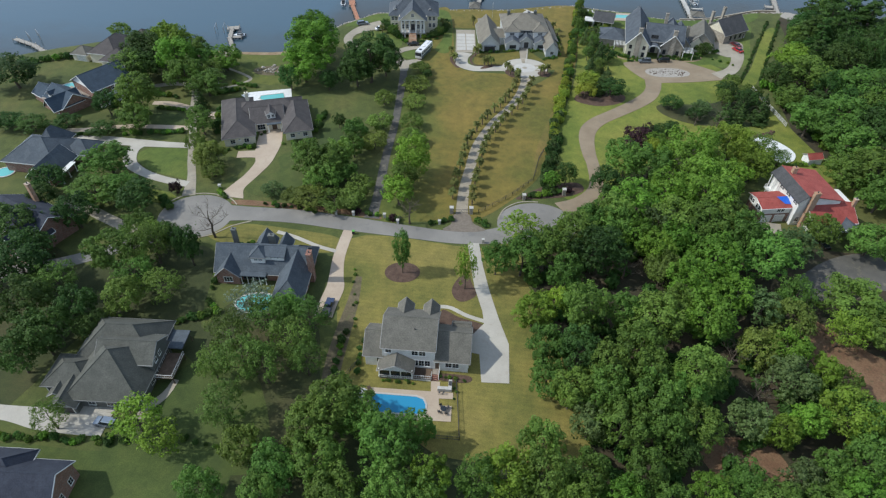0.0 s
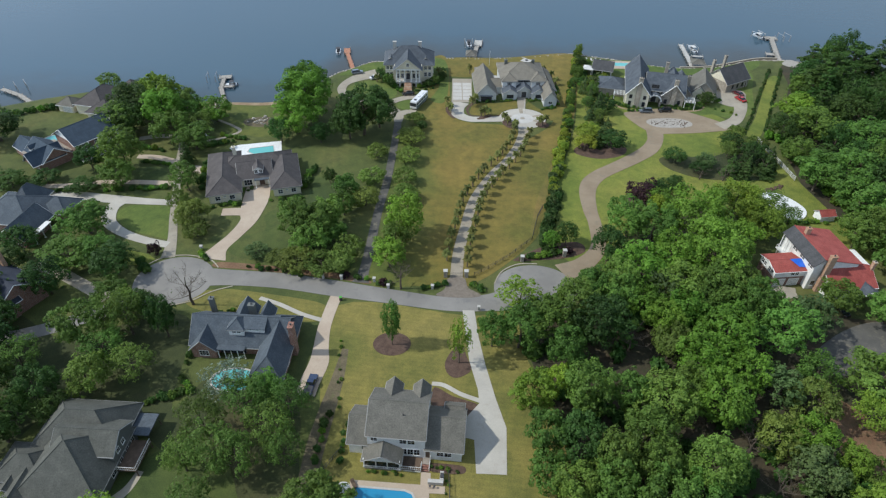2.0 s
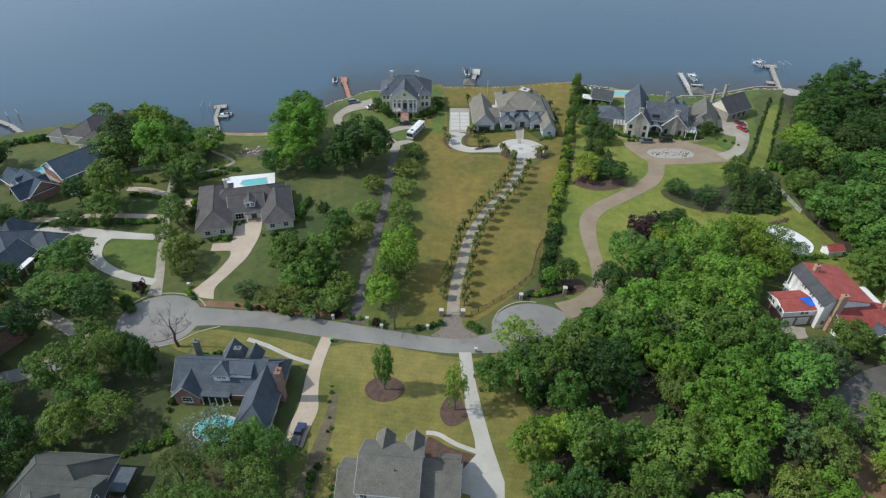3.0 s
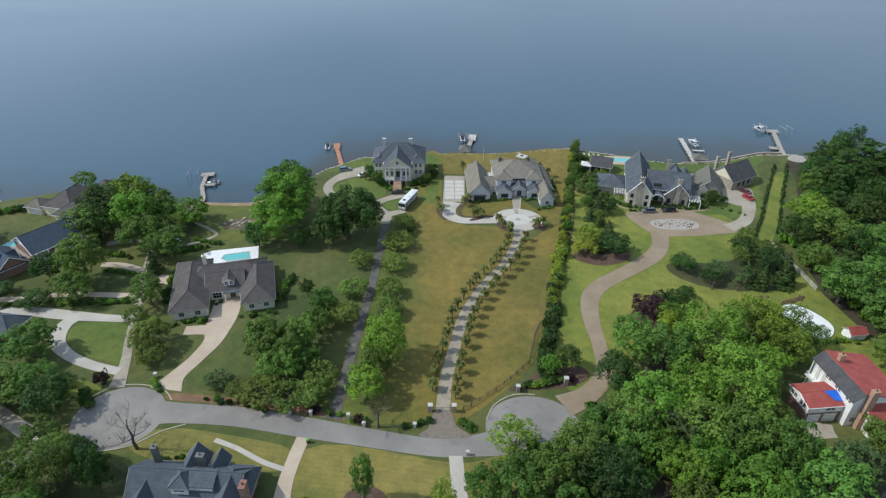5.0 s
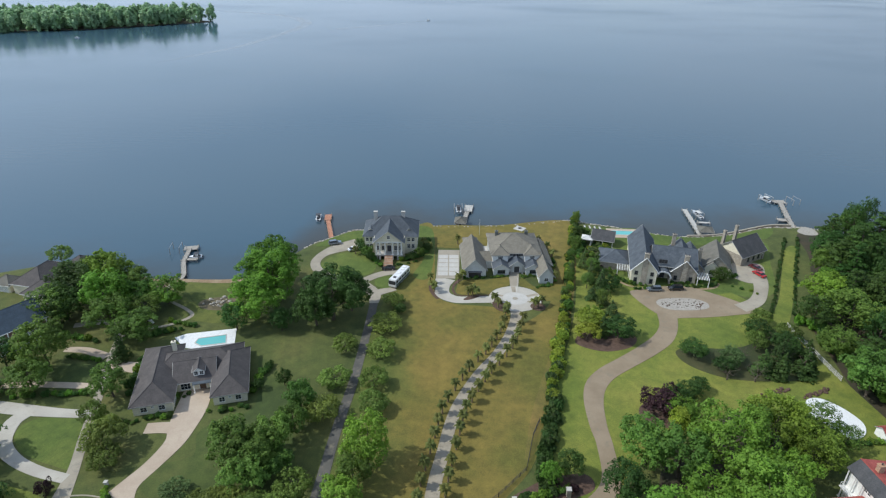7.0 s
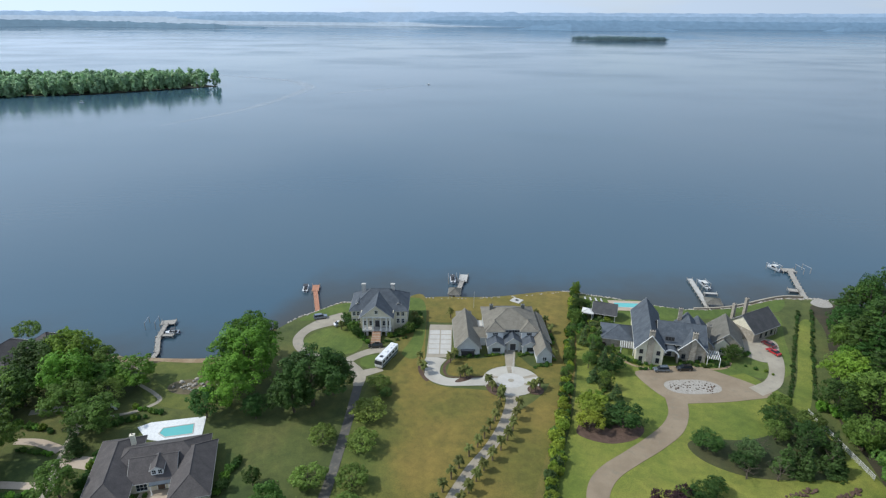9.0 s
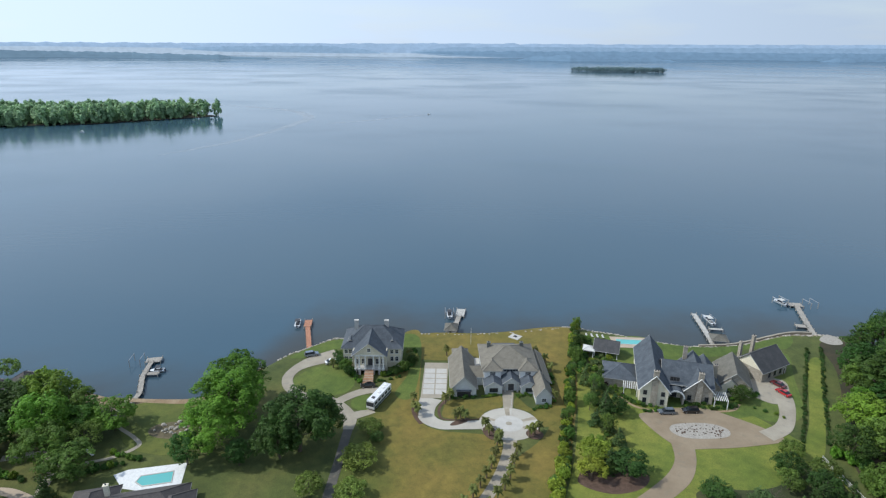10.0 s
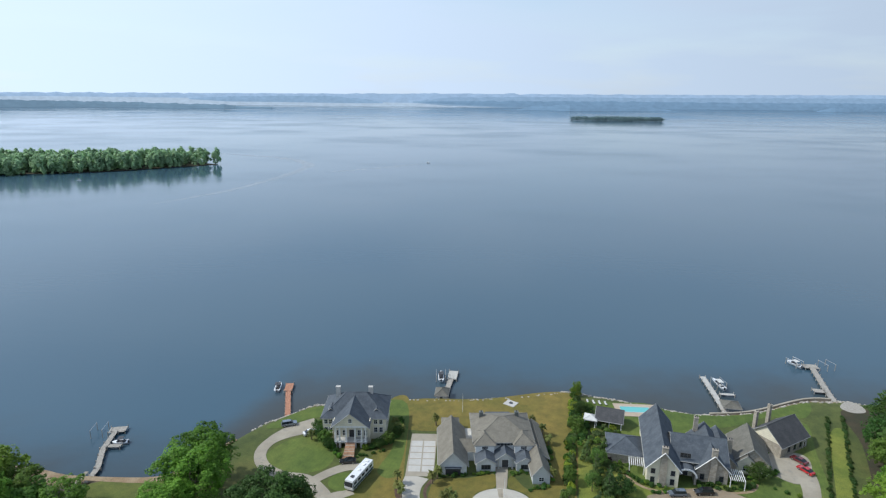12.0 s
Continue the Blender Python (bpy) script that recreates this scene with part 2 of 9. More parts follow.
def water(name, base, rough, scale, strength, spec=0.5, silt=None):
    m, nt, p = mat(name, rough)
    v = position(nt)
    a = noise_node(nt, v, scale, 3, 0.6, (1, 1.6, 1))
    gust = noise_node(nt, v, 0.004, 3, 0.5, (0.8, 1.2, 1))
    r = nt.nodes.new("ShaderNodeMapRange")
    r.inputs["From Min"].default_value, r.inputs["From Max"].default_value = 0.35, 0.65
    r.inputs["To Min"].default_value, r.inputs["To Max"].default_value = rough * 0.5, rough * 2.2
    nt.links.new(gust, r.inputs[0])
    nt.links.new(r.outputs[0], p.inputs["Roughness"])
    p.inputs["Base Color"].default_value = (*base, 1)
    if silt:                                    # brown silty shallows off the beach, fading into deep water
        sp = nt.nodes.new("ShaderNodeSeparateXYZ")
        nt.links.new(v, sp.inputs[0])
        wob = nt.nodes.new("ShaderNodeMath")
        wob.operation = "MULTIPLY_ADD"
        wob.inputs[1].default_value = 44.0
        nt.links.new(noise_node(nt, v, 0.03, 4, 0.6), wob.inputs[0])
        west = nt.nodes.new("ShaderNodeMapRange")
        west.interpolation_type = "SMOOTHSTEP"
        west.inputs["From Min"].default_value, west.inputs["From Max"].default_value = -62, -36
        west.inputs["To Min"].default_value, west.inputs["To Max"].default_value = 52, 0
        nt.links.new(sp.outputs["X"], west.inputs[0])
        off = nt.nodes.new("ShaderNodeMath")
        nt.links.new(sp.outputs["Y"], off.inputs[0])
        nt.links.new(west.outputs[0], off.inputs[1])
        nt.links.new(off.outputs[0], wob.inputs[2])
        dp = nt.nodes.new("ShaderNodeMapRange")
        dp.interpolation_type = "SMOOTHSTEP"
        dp.inputs["From Min"].default_value, dp.inputs["From Max"].default_value = 276, 330
        nt.links.new(wob.outputs[0], dp.inputs[0])
        nt.links.new(mix(nt, dp.outputs[0], silt, base), p.inputs["Base Color"])
    p.inputs["IOR"].default_value = 1.33
    p.inputs["Specular IOR Level"].default_value = spec
    if silt:                                    # longer wavelets running with the wind
        swell = noise_node(nt, v, 0.16, 3, 0.55, (0.55, 1.7, 1))
        add = nt.nodes.new("ShaderNodeMath")
        add.operation = "MULTIPLY_ADD"
        add.inputs[1].default_value = 2.8
        nt.links.new(swell, add.inputs[0])
        nt.links.new(a, add.inputs[2])
        a = add.outputs[0]
    bump(nt, p, a, strength, 0.12)
    return m


M_GROUND = grass("rough_grass", (0.055, 0.076, 0.019), (0.082, 0.102, 0.026), (0.112, 0.115, 0.034))
M_LAWN = grass("lawn_grass", (0.132, 0.136, 0.033), (0.195, 0.172, 0.046), (0.25, 0.205, 0.064), 0.035, 98)
M_LAWN_DRY = grass("dry_lawn_grass", (0.116, 0.112, 0.022), (0.166, 0.134, 0.030), (0.212, 0.154, 0.038), 0.0, 12, ((0.075, 0.105, 0.020), (0.110, 0.128, 0.027)))
M_LAWN_GREEN = grass("green_lawn_grass", (0.110, 0.150, 0.023), (0.162, 0.188, 0.033), (0.222, 0.220, 0.046), 0.0, 20)
M_LAWN_RICH = grass("rich_green_grass", (0.066, 0.108, 0.020), (0.095, 0.138, 0.026), (0.135, 0.160, 0.036), 0.025, 20)
M_WORN = grass("worn_dry_turf", (0.135, 0.120, 0.030), (0.185, 0.135, 0.038), (0.215, 0.135, 0.046))
# turf colour darkened to stand for the shade under trees
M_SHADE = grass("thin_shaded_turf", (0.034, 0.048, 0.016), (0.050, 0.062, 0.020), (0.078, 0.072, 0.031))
# deep green turf, its colour taken darker to include tree shade
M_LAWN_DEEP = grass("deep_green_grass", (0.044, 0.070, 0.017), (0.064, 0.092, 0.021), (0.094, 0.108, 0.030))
M_FOREST = surface("forest_floor", (0.035, 0.035, 0.018), (0.06, 0.045, 0.025), 0.15, 3, 0.95, (0.03, 0.05, 0.015))
M_SOIL = surface("red_soil", (0.155, 0.085, 0.048), (0.205, 0.122, 0.07), 0.3, 3, 0.95, (0.10, 0.09, 0.04))
M_DIRT = surface("worn_dirt", (0.095, 0.080, 0.046), (0.15, 0.12, 0.072), 0.35, 3, 0.95, (0.10, 0.11, 0.04))
M_SAND = surface("shore_sand", (0.25, 0.17, 0.10), (0.33, 0.25, 0.16), 0.3, 4, 0.95, (0.12, 0.12, 0.05))
M_ASPHALT = surface("worn_asphalt", (0.190, 0.180, 0.166), (0.245, 0.232, 0.212), 0.12, 5, 0.9, (0.16, 0.155, 0.15), speckle=0.07)
M_LANE = surface("dark_asphalt_lane", (0.075, 0.073, 0.066), (0.115, 0.108, 0.096), 0.2, 5, 0.9, (0.18, 0.16, 0.12), speckle=0.07)
M_CONCRETE = surface("pale_concrete", (0.385, 0.358, 0.314), (0.463, 0.437, 0.385), 0.15, 4, 0.85, (0.38, 0.34, 0.29), 0.15, speckle=0.07)
M_CONCRETE_OLD = surface("weathered_concrete", (0.285, 0.252, 0.200), (0.36, 0.322, 0.258), 0.2, 4, 0.88, (0.25, 0.23, 0.20), 0.15, speckle=0.07)
M_PINK = surface("pinkish_concrete", (0.403, 0.319, 0.244), (0.462, 0.378, 0.294), 0.2, 4, 0.85, (0.40, 0.31, 0.24), 0.15, speckle=0.07)
M_TAN = surface("tan_gravel_drive", (0.225, 0.172, 0.116), (0.28, 0.22, 0.152), 0.2, 5, 0.92, (0.21, 0.18, 0.13), 0.35, speckle=0.07)
M_PALMDRIVE = surface("worn_tan_paving", (0.275, 0.238, 0.182), (0.345, 0.302, 0.238), 0.35, 5, 0.9, (0.19, 0.165, 0.125), 0.3, speckle=0.07)
M_PEBBLE = surface("pale_pebbles", (0.30, 0.275, 0.24), (0.39, 0.365, 0.325), 1.6, 9, 0.85, (0.25, 0.23, 0.2), 0.5)
M_PAVER = masonry("brown_pavers", (0.25, 0.18, 0.12), (0.31, 0.23, 0.16), (0.18, 0.15, 0.12), 0.4, 0.2)
M_STONE_WHITE = surface("white_stone_paving", (0.429, 0.414, 0.385), (0.488, 0.473, 0.444), 0.5, 4, 0.8, (0.5, 0.47, 0.42), 0.15, speckle=0.07)
M_MULCH = surface("bark_mulch", (0.075, 0.045, 0.032), (0.12, 0.075, 0.055), 0.8, 6, 0.98, (0.05, 0.035, 0.025), 0.6)
M_KERB = surface("concrete_kerb", (0.30, 0.265, 0.20), (0.38, 0.335, 0.26), 0.5, 5, 0.85)
M_LAKE = water("lake_water", (0.042, 0.090, 0.130), 0.08, 0.5, 0.14, 0.5, (0.046, 0.052, 0.052))
M_POOL = water("pool_water", (0.03, 0.25, 0.44), 0.08, 2.0, 0.15)
M_POOL_PALE = water("pale_pool_water", (0.13, 0.45, 0.45), 0.08, 2.0, 0.15)
M_BARK = surface("bark", (0.07, 0.055, 0.04), (0.13, 0.105, 0.08), 3, 14, 0.95, None, 0.6, own=True)
M_PALMBARK = surface("palm_bark", (0.14, 0.105, 0.07), (0.22, 0.17, 0.11), 3, 10, 0.95, None, 0.6, own=True)
F_MID = foliage("leaf_green", (0.068, 0.148, 0.026), (0.150, 0.260, 0.046))
F_BRIGHT = foliage("leaf_spring_green", (0.097, 0.210, 0.024), (0.184, 0.319, 0.040))
F_FEATHER = foliage("leaf_feathery_green", (0.070, 0.140, 0.028), (0.140, 0.240, 0.044))
F_DARK = foliage("leaf_dark_green", (0.032, 0.080, 0.016), (0.072, 0.145, 0.030))
F_YELLOW = foliage("leaf_lime_green", (0.118, 0.205, 0.024), (0.210, 0.325, 0.045))
F_GREY = foliage("leaf_grey_green", (0.077, 0.135, 0.043), (0.135, 0.205, 0.066))
F_TALL = foliage("leaf_tall_green", (0.072, 0.181, 0.020), (0.144, 0.290, 0.034))
F_EVER = foliage("leaf_evergreen", (0.045, 0.095, 0.023), (0.086, 0.155, 0.039))
F_OLIVE = foliage("leaf_olive_green", (0.105, 0.165, 0.032), (0.180, 0.250, 0.050))
F_LIME = foliage("leaf_pale_lime", (0.185, 0.260, 0.028), (0.310, 0.400, 0.055))
F_PURPLE = foliage("leaf_purple", (0.028, 0.014, 0.018), (0.06, 0.028, 0.034))
F_PALM = foliage("palm_frond_green", (0.098, 0.124, 0.030), (0.182, 0.195, 0.051))
F_BLOSSOM = foliage("leaf_white_blossom", (0.05, 0.10, 0.03), (0.34, 0.42, 0.34))
R_GREY = shingle("weathered_grey_shingle", (0.074, 0.077, 0.066), (0.096, 0.098, 0.084))
R_TAUPE = shingle("taupe_grey_shingle", (0.117, 0.112, 0.094), (0.147, 0.139, 0.118))
R_SAND = shingle("sandy_taupe_shingle", (0.155, 0.142, 0.116), (0.195, 0.178, 0.145))
R_BROWN = shingle("brown_grey_shingle", (0.065, 0.058, 0.058), (0.088, 0.078, 0.076))
R_BLUE = shingle("blue_grey_shingle", (0.058, 0.074, 0.092), (0.079, 0.097, 0.115))
R_SLATE = shingle("slate_blue_shingle", (0.054, 0.066, 0.082), (0.083, 0.098, 0.116))
R_NAVY = shingle("dark_navy_shingle", (0.022, 0.028, 0.045), (0.036, 0.043, 0.062))
R_TEAL = shingle("dark_teal_blue_shingle", (0.028, 0.048, 0.072), (0.042, 0.066, 0.095))
R_RED = shingle("red_shingle", (0.27, 0.055, 0.045), (0.34, 0.08, 0.065))
R_CHAR = shingle("charcoal_shingle", (0.050, 0.052, 0.056), (0.072, 0.072, 0.076))
W_WHITE = siding("white_siding", (0.80, 0.80, 0.78))
W_CREAM = siding("cream_stucco", (0.72, 0.67, 0.53), 0.6)
W_GREYBLUE = siding("grey_blue_siding", (0.55, 0.57, 0.57))
W_SAGE = siding("dark_sage_siding", (0.13, 0.14, 0.13))
W_BRICK = masonry("red_brick", (0.20, 0.085, 0.06), (0.27, 0.12, 0.085), (0.3, 0.26, 0.22), 0.24, 0.08)
W_TANBRICK = masonry("orange_tan_brick", (0.36, 0.19, 0.11), (0.43, 0.24, 0.14), (0.4, 0.33, 0.26), 0.24, 0.08)
W_STONE = masonry("rough_tan_stone", (0.30, 0.26, 0.21), (0.40, 0.36, 0.30), (0.24, 0.22, 0.19), 0.5, 0.25)
M_TRIM = plain("white_trim", (0.76, 0.76, 0.74), 0.45)
M_FASCIA = plain("grey_fascia", (0.30, 0.30, 0.29), 0.6)
M_DARKTRIM = plain("dark_trim", (0.05, 0.05, 0.055), 0.5)
M_GLASS = plain("dark_window_glass", (0.02, 0.026, 0.032), 0.06)
M_WOOD = surface("grey_dock_wood", (0.30, 0.28, 0.25), (0.40, 0.37, 0.33), 1.5, 9, 0.9, (0.22, 0.2, 0.17))
M_REDWOOD = surface("red_stained_decking", (0.38, 0.17, 0.10), (0.45, 0.22, 0.14), 1.0, 9, 0.8)
M_BROWNWOOD = surface("brown_wood", (0.09, 0.06, 0.04), (0.14, 0.095, 0.065), 1.0, 9, 0.85)
M_METAL = plain("galvanised_metal", (0.45, 0.46, 0.47), 0.4, 0.9)
M_TYRE = plain("tyre_rubber", (0.02, 0.02, 0.02), 0.85)
M_ROCK = surface("riprap_rock", (0.30, 0.27, 0.23), (0.45, 0.42, 0.37), 0.8, 5, 0.92, (0.2, 0.17, 0.14), 0.5)
M_TARP = plain("blue_tarpaulin", (0.02, 0.13, 0.62), 0.45)
M_COVER = plain("white_pool_cover", (0.72, 0.73, 0.73), 0.55)
M_CANVAS = plain("pale_canvas", (0.55, 0.55, 0.53), 0.8)
P_BLUE = plain("blue_car_paint", (0.018, 0.035, 0.09), 0.25, 0.2, 1.0)
P_BLACK = plain("black_car_paint", (0.012, 0.012, 0.014), 0.22, 0.1, 1.0)
P_RED = plain("red_car_paint", (0.45, 0.015, 0.02), 0.25, 0.1, 1.0)
P_DARKRED = plain("dark_red_car_paint", (0.13, 0.015, 0.02), 0.25, 0.1, 1.0)
P_SILVER = plain("silver_blue_car_paint", (0.20, 0.24, 0.29), 0.25, 0.5, 1.0)
P_WHITE = plain("white_car_paint", (0.72, 0.73, 0.74), 0.25, 0.0, 1.0)
P_LIGHT = plain("lamp_lens", (0.6, 0.6, 0.58), 0.1)

# ---- building blocks ----
G = 2.5          # level of the land above the lake
rng = random.Random(7)


def mesh_obj(name, verts, faces, material, parent=None, smooth=False):
    me = bpy.data.meshes.new(name)
    me.from_pydata([tuple(v) for v in verts], [], [tuple(f) for f in faces])
    me.materials.append(material)
    if smooth:
        for poly in me.polygons:
            poly.use_smooth = True
    me.update()
    ob = new(name, me)
    if parent:
        ob.parent = parent
    return ob


def part(name, bm, material, parent, label=""):
    me = bpy.data.meshes.new(name)
    bm.normal_update()
    bm.to_mesh(me)
    bm.free()
    me.materials.append(material)
    ob = new(name, me)
    ob.parent = parent
    return tagged(ob, label)


def thing(name, m, label, category, group="", kind=""):
    ob = new(name)
    ob.empty_display_size = 0.3
    ob.matrix_world = m
    return tagged(ob, label, category, group, kind)


def box(bm, x0, y0, z0, x1, y1, z1):
    vs = [bm.verts.new(c) for c in ((x0, y0, z0), (x1, y0, z0), (x1, y1, z0), (x0, y1, z0), (x0, y0, z1), (x1, y0, z1), (x1, y1, z1), (x0, y1, z1))]
    for f in ((3, 2, 1, 0), (4, 5, 6, 7), (0, 1, 5, 4), (1, 2, 6, 5), (2, 3, 7, 6), (3, 0, 4, 7)):
        bm.faces.new([vs[i] for i in f])
    return vs


def box_part(name, material, parent, x0, y0, z0, x1, y1, z1, bevel=0.0, label=""):
    bm = bmesh.new()
    box(bm, x0, y0, z0, x1, y1, z1)
    if bevel:
        bmesh.ops.bevel(bm, geom=list(bm.edges), offset=bevel, segments=2, affect="EDGES", profile=0.6)
    return part(name, bm, material, parent, label)


def prism(bm, outline, z0, z1):
    """A closed outline (counter-clockwise) lifted from z0 to z1."""
    lo = [bm.verts.new((x, y, z0)) for x, y in outline]
    hi = [bm.verts.new((x, y, z1)) for x, y in outline]
    bm.faces.new(hi)
    bm.faces.new(lo[::-1])
    n = len(outline)
    for i in range(n):
        j = (i + 1) % n
        bm.faces.new((lo[i], lo[j], hi[j], hi[i]))


def cyl(bm, x, y, z0, z1, r0, r1=None, n=10):
    r1 = r0 if r1 is None else r1
    lo = [bm.verts.new((x + r0 * math.cos(a), y + r0 * math.sin(a), z0)) for a in (2 * math.pi * i / n for i in range(n))]
    hi = [bm.verts.new((x + r1 * math.cos(a), y + r1 * math.sin(a), z1)) for a in (2 * math.pi * i / n for i in range(n))]
    bm.faces.new(lo[::-1]), bm.faces.new(hi)
    for i in range(n):
        j = (i + 1) % n
        bm.faces.new((lo[i], lo[j], hi[j], hi[i]))


def beam(bm, a, b, r0, r1=None, n=6):
    """A tapered round bar from a to b."""
    r1 = r0 if r1 is None else r1
    a, b = Vector(a), Vector(b)
    q = (b - a).to_track_quat("Z", "Y").to_matrix()
    ring = [[bm.verts.new(p + q @ Vector((r * math.cos(2 * math.pi * i / n), r * math.sin(2 * math.pi * i / n), 0))) for i in range(n)] for p, r in ((a, r0), (b, r1))]
    for i in range(n):
        j = (i + 1) % n
        bm.faces.new((ring[0][i], ring[0][j], ring[1][j], ring[1][i]))
    bm.faces.new(ring[0][::-1]), bm.faces.new(ring[1])


def spline(pts, steps=8, closed=False):
    """A smooth line through points of any width, by Catmull and Rom."""
    p = [Vector(q) for q in pts]
    n = len(p)
    out = []
    for i in range(n if closed else n - 1):
        a, b, c, d = (p[(i + k) % n] if closed else p[min(max(i + k, 0), n - 1)] for k in (-1, 0, 1, 2))
        for s in range(steps):
            t = s / steps
            out.append(0.5 * (2 * b + (c - a) * t + (2 * a - 5 * b + 4 * c - d) * t * t + (3 * b - a - 3 * c + d) * t ** 3))
    if not closed:
        out.append(p[-1])
    return out


def ribbon(name, rows, z, material, label, category, thick=0.14, steps=8):
    """A paved strip along rows of (x, y, width)."""
    line = spline([(x, y, w) for x, y, w in rows], steps)
    verts, faces = [], []
    for i, p in enumerate(line):
        a, b = line[max(i - 1, 0)], line[min(i + 1, len(line) - 1)]
        d = Vector((b.x - a.x, b.y - a.y)).normalized()
        nx, ny = -d.y * p.z / 2, d.x * p.z / 2
        verts += [(p.x + nx, p.y + ny, z), (p.x - nx, p.y - ny, z), (p.x + nx, p.y + ny, z - thick), (p.x - nx, p.y - ny, z - thick)]
    for i in range(len(line) - 1):
        k = 4 * i
        faces += [(k, k + 1, k + 5, k + 4), (k + 2, k, k + 4, k + 6), (k + 1, k + 3, k + 7, k + 5)]
    k = 4 * (len(line) - 1)
    faces += [(0, 2, 3, 1), (k, k + 1, k + 3, k + 2)]
    return tagged(mesh_obj(name, verts, faces, material), label, category, kind="structure")


def patch(name, pts, z, material, label, category, thick=0.1, smooth=True, steps=6, kind="structure"):
    """A flat patch of ground inside a closed line."""
    line = [(v.x, v.y) for v in spline([(x, y, 0) for x, y in pts], steps, True)] if smooth else list(pts)
    if sum(a[0] * b[1] - b[0] * a[1] for a, b in zip(line, line[1:] + line[:1])) < 0:
        line.reverse()
    bm = bmesh.new()
    prism(bm, line, z - thick, z)
    bm.normal_update()
    bmesh.ops.triangulate(bm, faces=[f for f in bm.faces if len(f.verts) > 4], ngon_method="EAR_CLIP")
    ob = part(name, bm, material, None)
    return tagged(ob, label, category, kind=kind)


def oval(cx, cy, rx, ry, n=24, turn=0.0):
    c, s = math.cos(radians(turn)), math.sin(radians(turn))
    return [(cx + rx * math.cos(a) * c - ry * math.sin(a) * s, cy + rx * math.cos(a) * s + ry * math.sin(a) * c) for a in (2 * math.pi * i / n for i in range(n))]


# ---- the lie of the land ----
SHORE = [(-5200, 60), (-420, 170), (-200, 205), (-160, 216), (-130, 231), (-110, 227), (-94, 224), (-77, 220), (-58, 221), (-39, 251), (-26, 263), (2, 267),
         (25, 268), (40, 270), (60, 275), (78, 269), (99, 260), (118, 262), (140, 271), (155, 271), (172, 262), (200, 250), (420, 170), (5200, 60)]


def shore(x):
    for (xa, ya), (xb, yb) in zip(SHORE, SHORE[1:]):
        if xa <= x <= xb:
            t = (x - xa) / (xb - xa)
            return ya + (yb - ya) * t
    return 60


def build_ground():
    xs = [-5000, -2500, -1200, -700, -430] + [-300 + 3 * i for i in range(201)] + [430, 700, 1200, 2500, 5000]
    rows = [(-5200, -4), (-200, -4), (-12, -2.2), (-5, -0.9), (-1.5, -0.15), (0, 0.12), (0.8, 0.35), (1.6, 0.9), (2.6, 1.7), (4.0, 2.3), (6, G), (12, G), (40, G), (120, G), (400, G), (5200, G)]
    verts, faces = [], []
    for d, z in rows:
        for x in xs:
            w = 1.0 if abs(x) < 300 else 0.0
            j = w * 0.9 * noise.noise((x * 0.13, 3.1, 0.2)) if -6 < d < 8 else 0
            beach = min(max((x + 104) / 8, 0), 1) * min(max((-50 - x) / 6, 0), 1)
            verts.append((x, shore(x) - d * (1 + (1.1 * beach if 0 < d < 13 else 0)) + j, z))
    n = len(xs)
    for r in range(len(rows) - 1):
        for c in range(n - 1):
            k = r * n + c
            faces.append((k + 1, k, k + n, k + n + 1))
    ob = mesh_obj("ground", verts, faces, M_GROUND, smooth=True)
    ob.data.materials.append(M_SAND)
    for poly in ob.data.polygons:
        if (poly.index // (n - 1)) < 9:
            poly.material_index = 1
    return tagged(ob, "rough green grass sloping to a sandy brown lake shore", "ground", kind="structure")


build_ground()
tagged(mesh_obj("water", [(-9000, 40, 0), (9000, 40, 0), (9000, 4900, 0), (-9000, 4900, 0)], [(0, 1, 2, 3)], M_LAKE), "calm grey-blue lake water with fine ripples", "lake", kind="structure")

# ---- lawns, beds, roads and drives ----
patch("lawn", [(-21, 113.5), (10, 110.5), (20, 112), (22, 98), (27, 82), (29, 62), (27, 52), (5, 54), (-2, 57), (-17, 70), (-21, 86)], G + 0.0191, M_LAWN, "mown yellow-green front and back lawn with faint stripes", "lawn")
patch("lawn", [(-14.6, 121), (-2, 120.4), (4.6, 122), (6.4, 126), (7.4, 135), (9.4, 146), (14, 162), (24, 181), (29, 192), (28, 203), (12, 206), (7, 212), (6.4, 225), (5, 264), (-2, 262), (0, 244), (-4, 228), (-7, 216), (-9.4, 206), (-11.2, 190), (-12, 166), (-13.2, 150), (-14, 133)], G + 0.0202, M_LAWN_DRY, "wide dry brownish-green mown lawn beside the palm drive", "lawn")
patch("lawn", [(8.6, 122), (12, 122), (20, 129), (29, 140), (33, 152), (40, 174), (46, 192), (51.5, 215), (56.5, 243), (60, 270), (30, 265), (4, 263), (6, 245), (44, 245), (46, 222), (42, 205), (31, 192), (24, 178), (14, 160), (9.6, 140)], G + 0.0213, M_LAWN_DRY, "wide dry brownish-green lawn running down to the lake", "lawn")
patch("lawn", [(86, 212), (100, 214), (110, 219), (110, 224), (96, 221), (84, 218)], G + 0.0246, M_LAWN_RICH, "strip of green lawn before the stone house", "lawn")
patch("lawn", [(80, 264), (98, 257), (118, 258), (140, 266), (134, 256), (122, 256), (108, 250), (92, 248), (86, 258)], G + 0.0257, M_LAWN_RICH, "green lakeside lawn behind the stone house", "lawn")
patch("lawn", [(-34, 226), (-31, 236), (-24, 240), (-16, 238), (-14, 230), (-16, 224), (-24, 222)], G + 0.0268, M_LAWN_RICH, "oval green lawn inside the loop drive", "lawn")
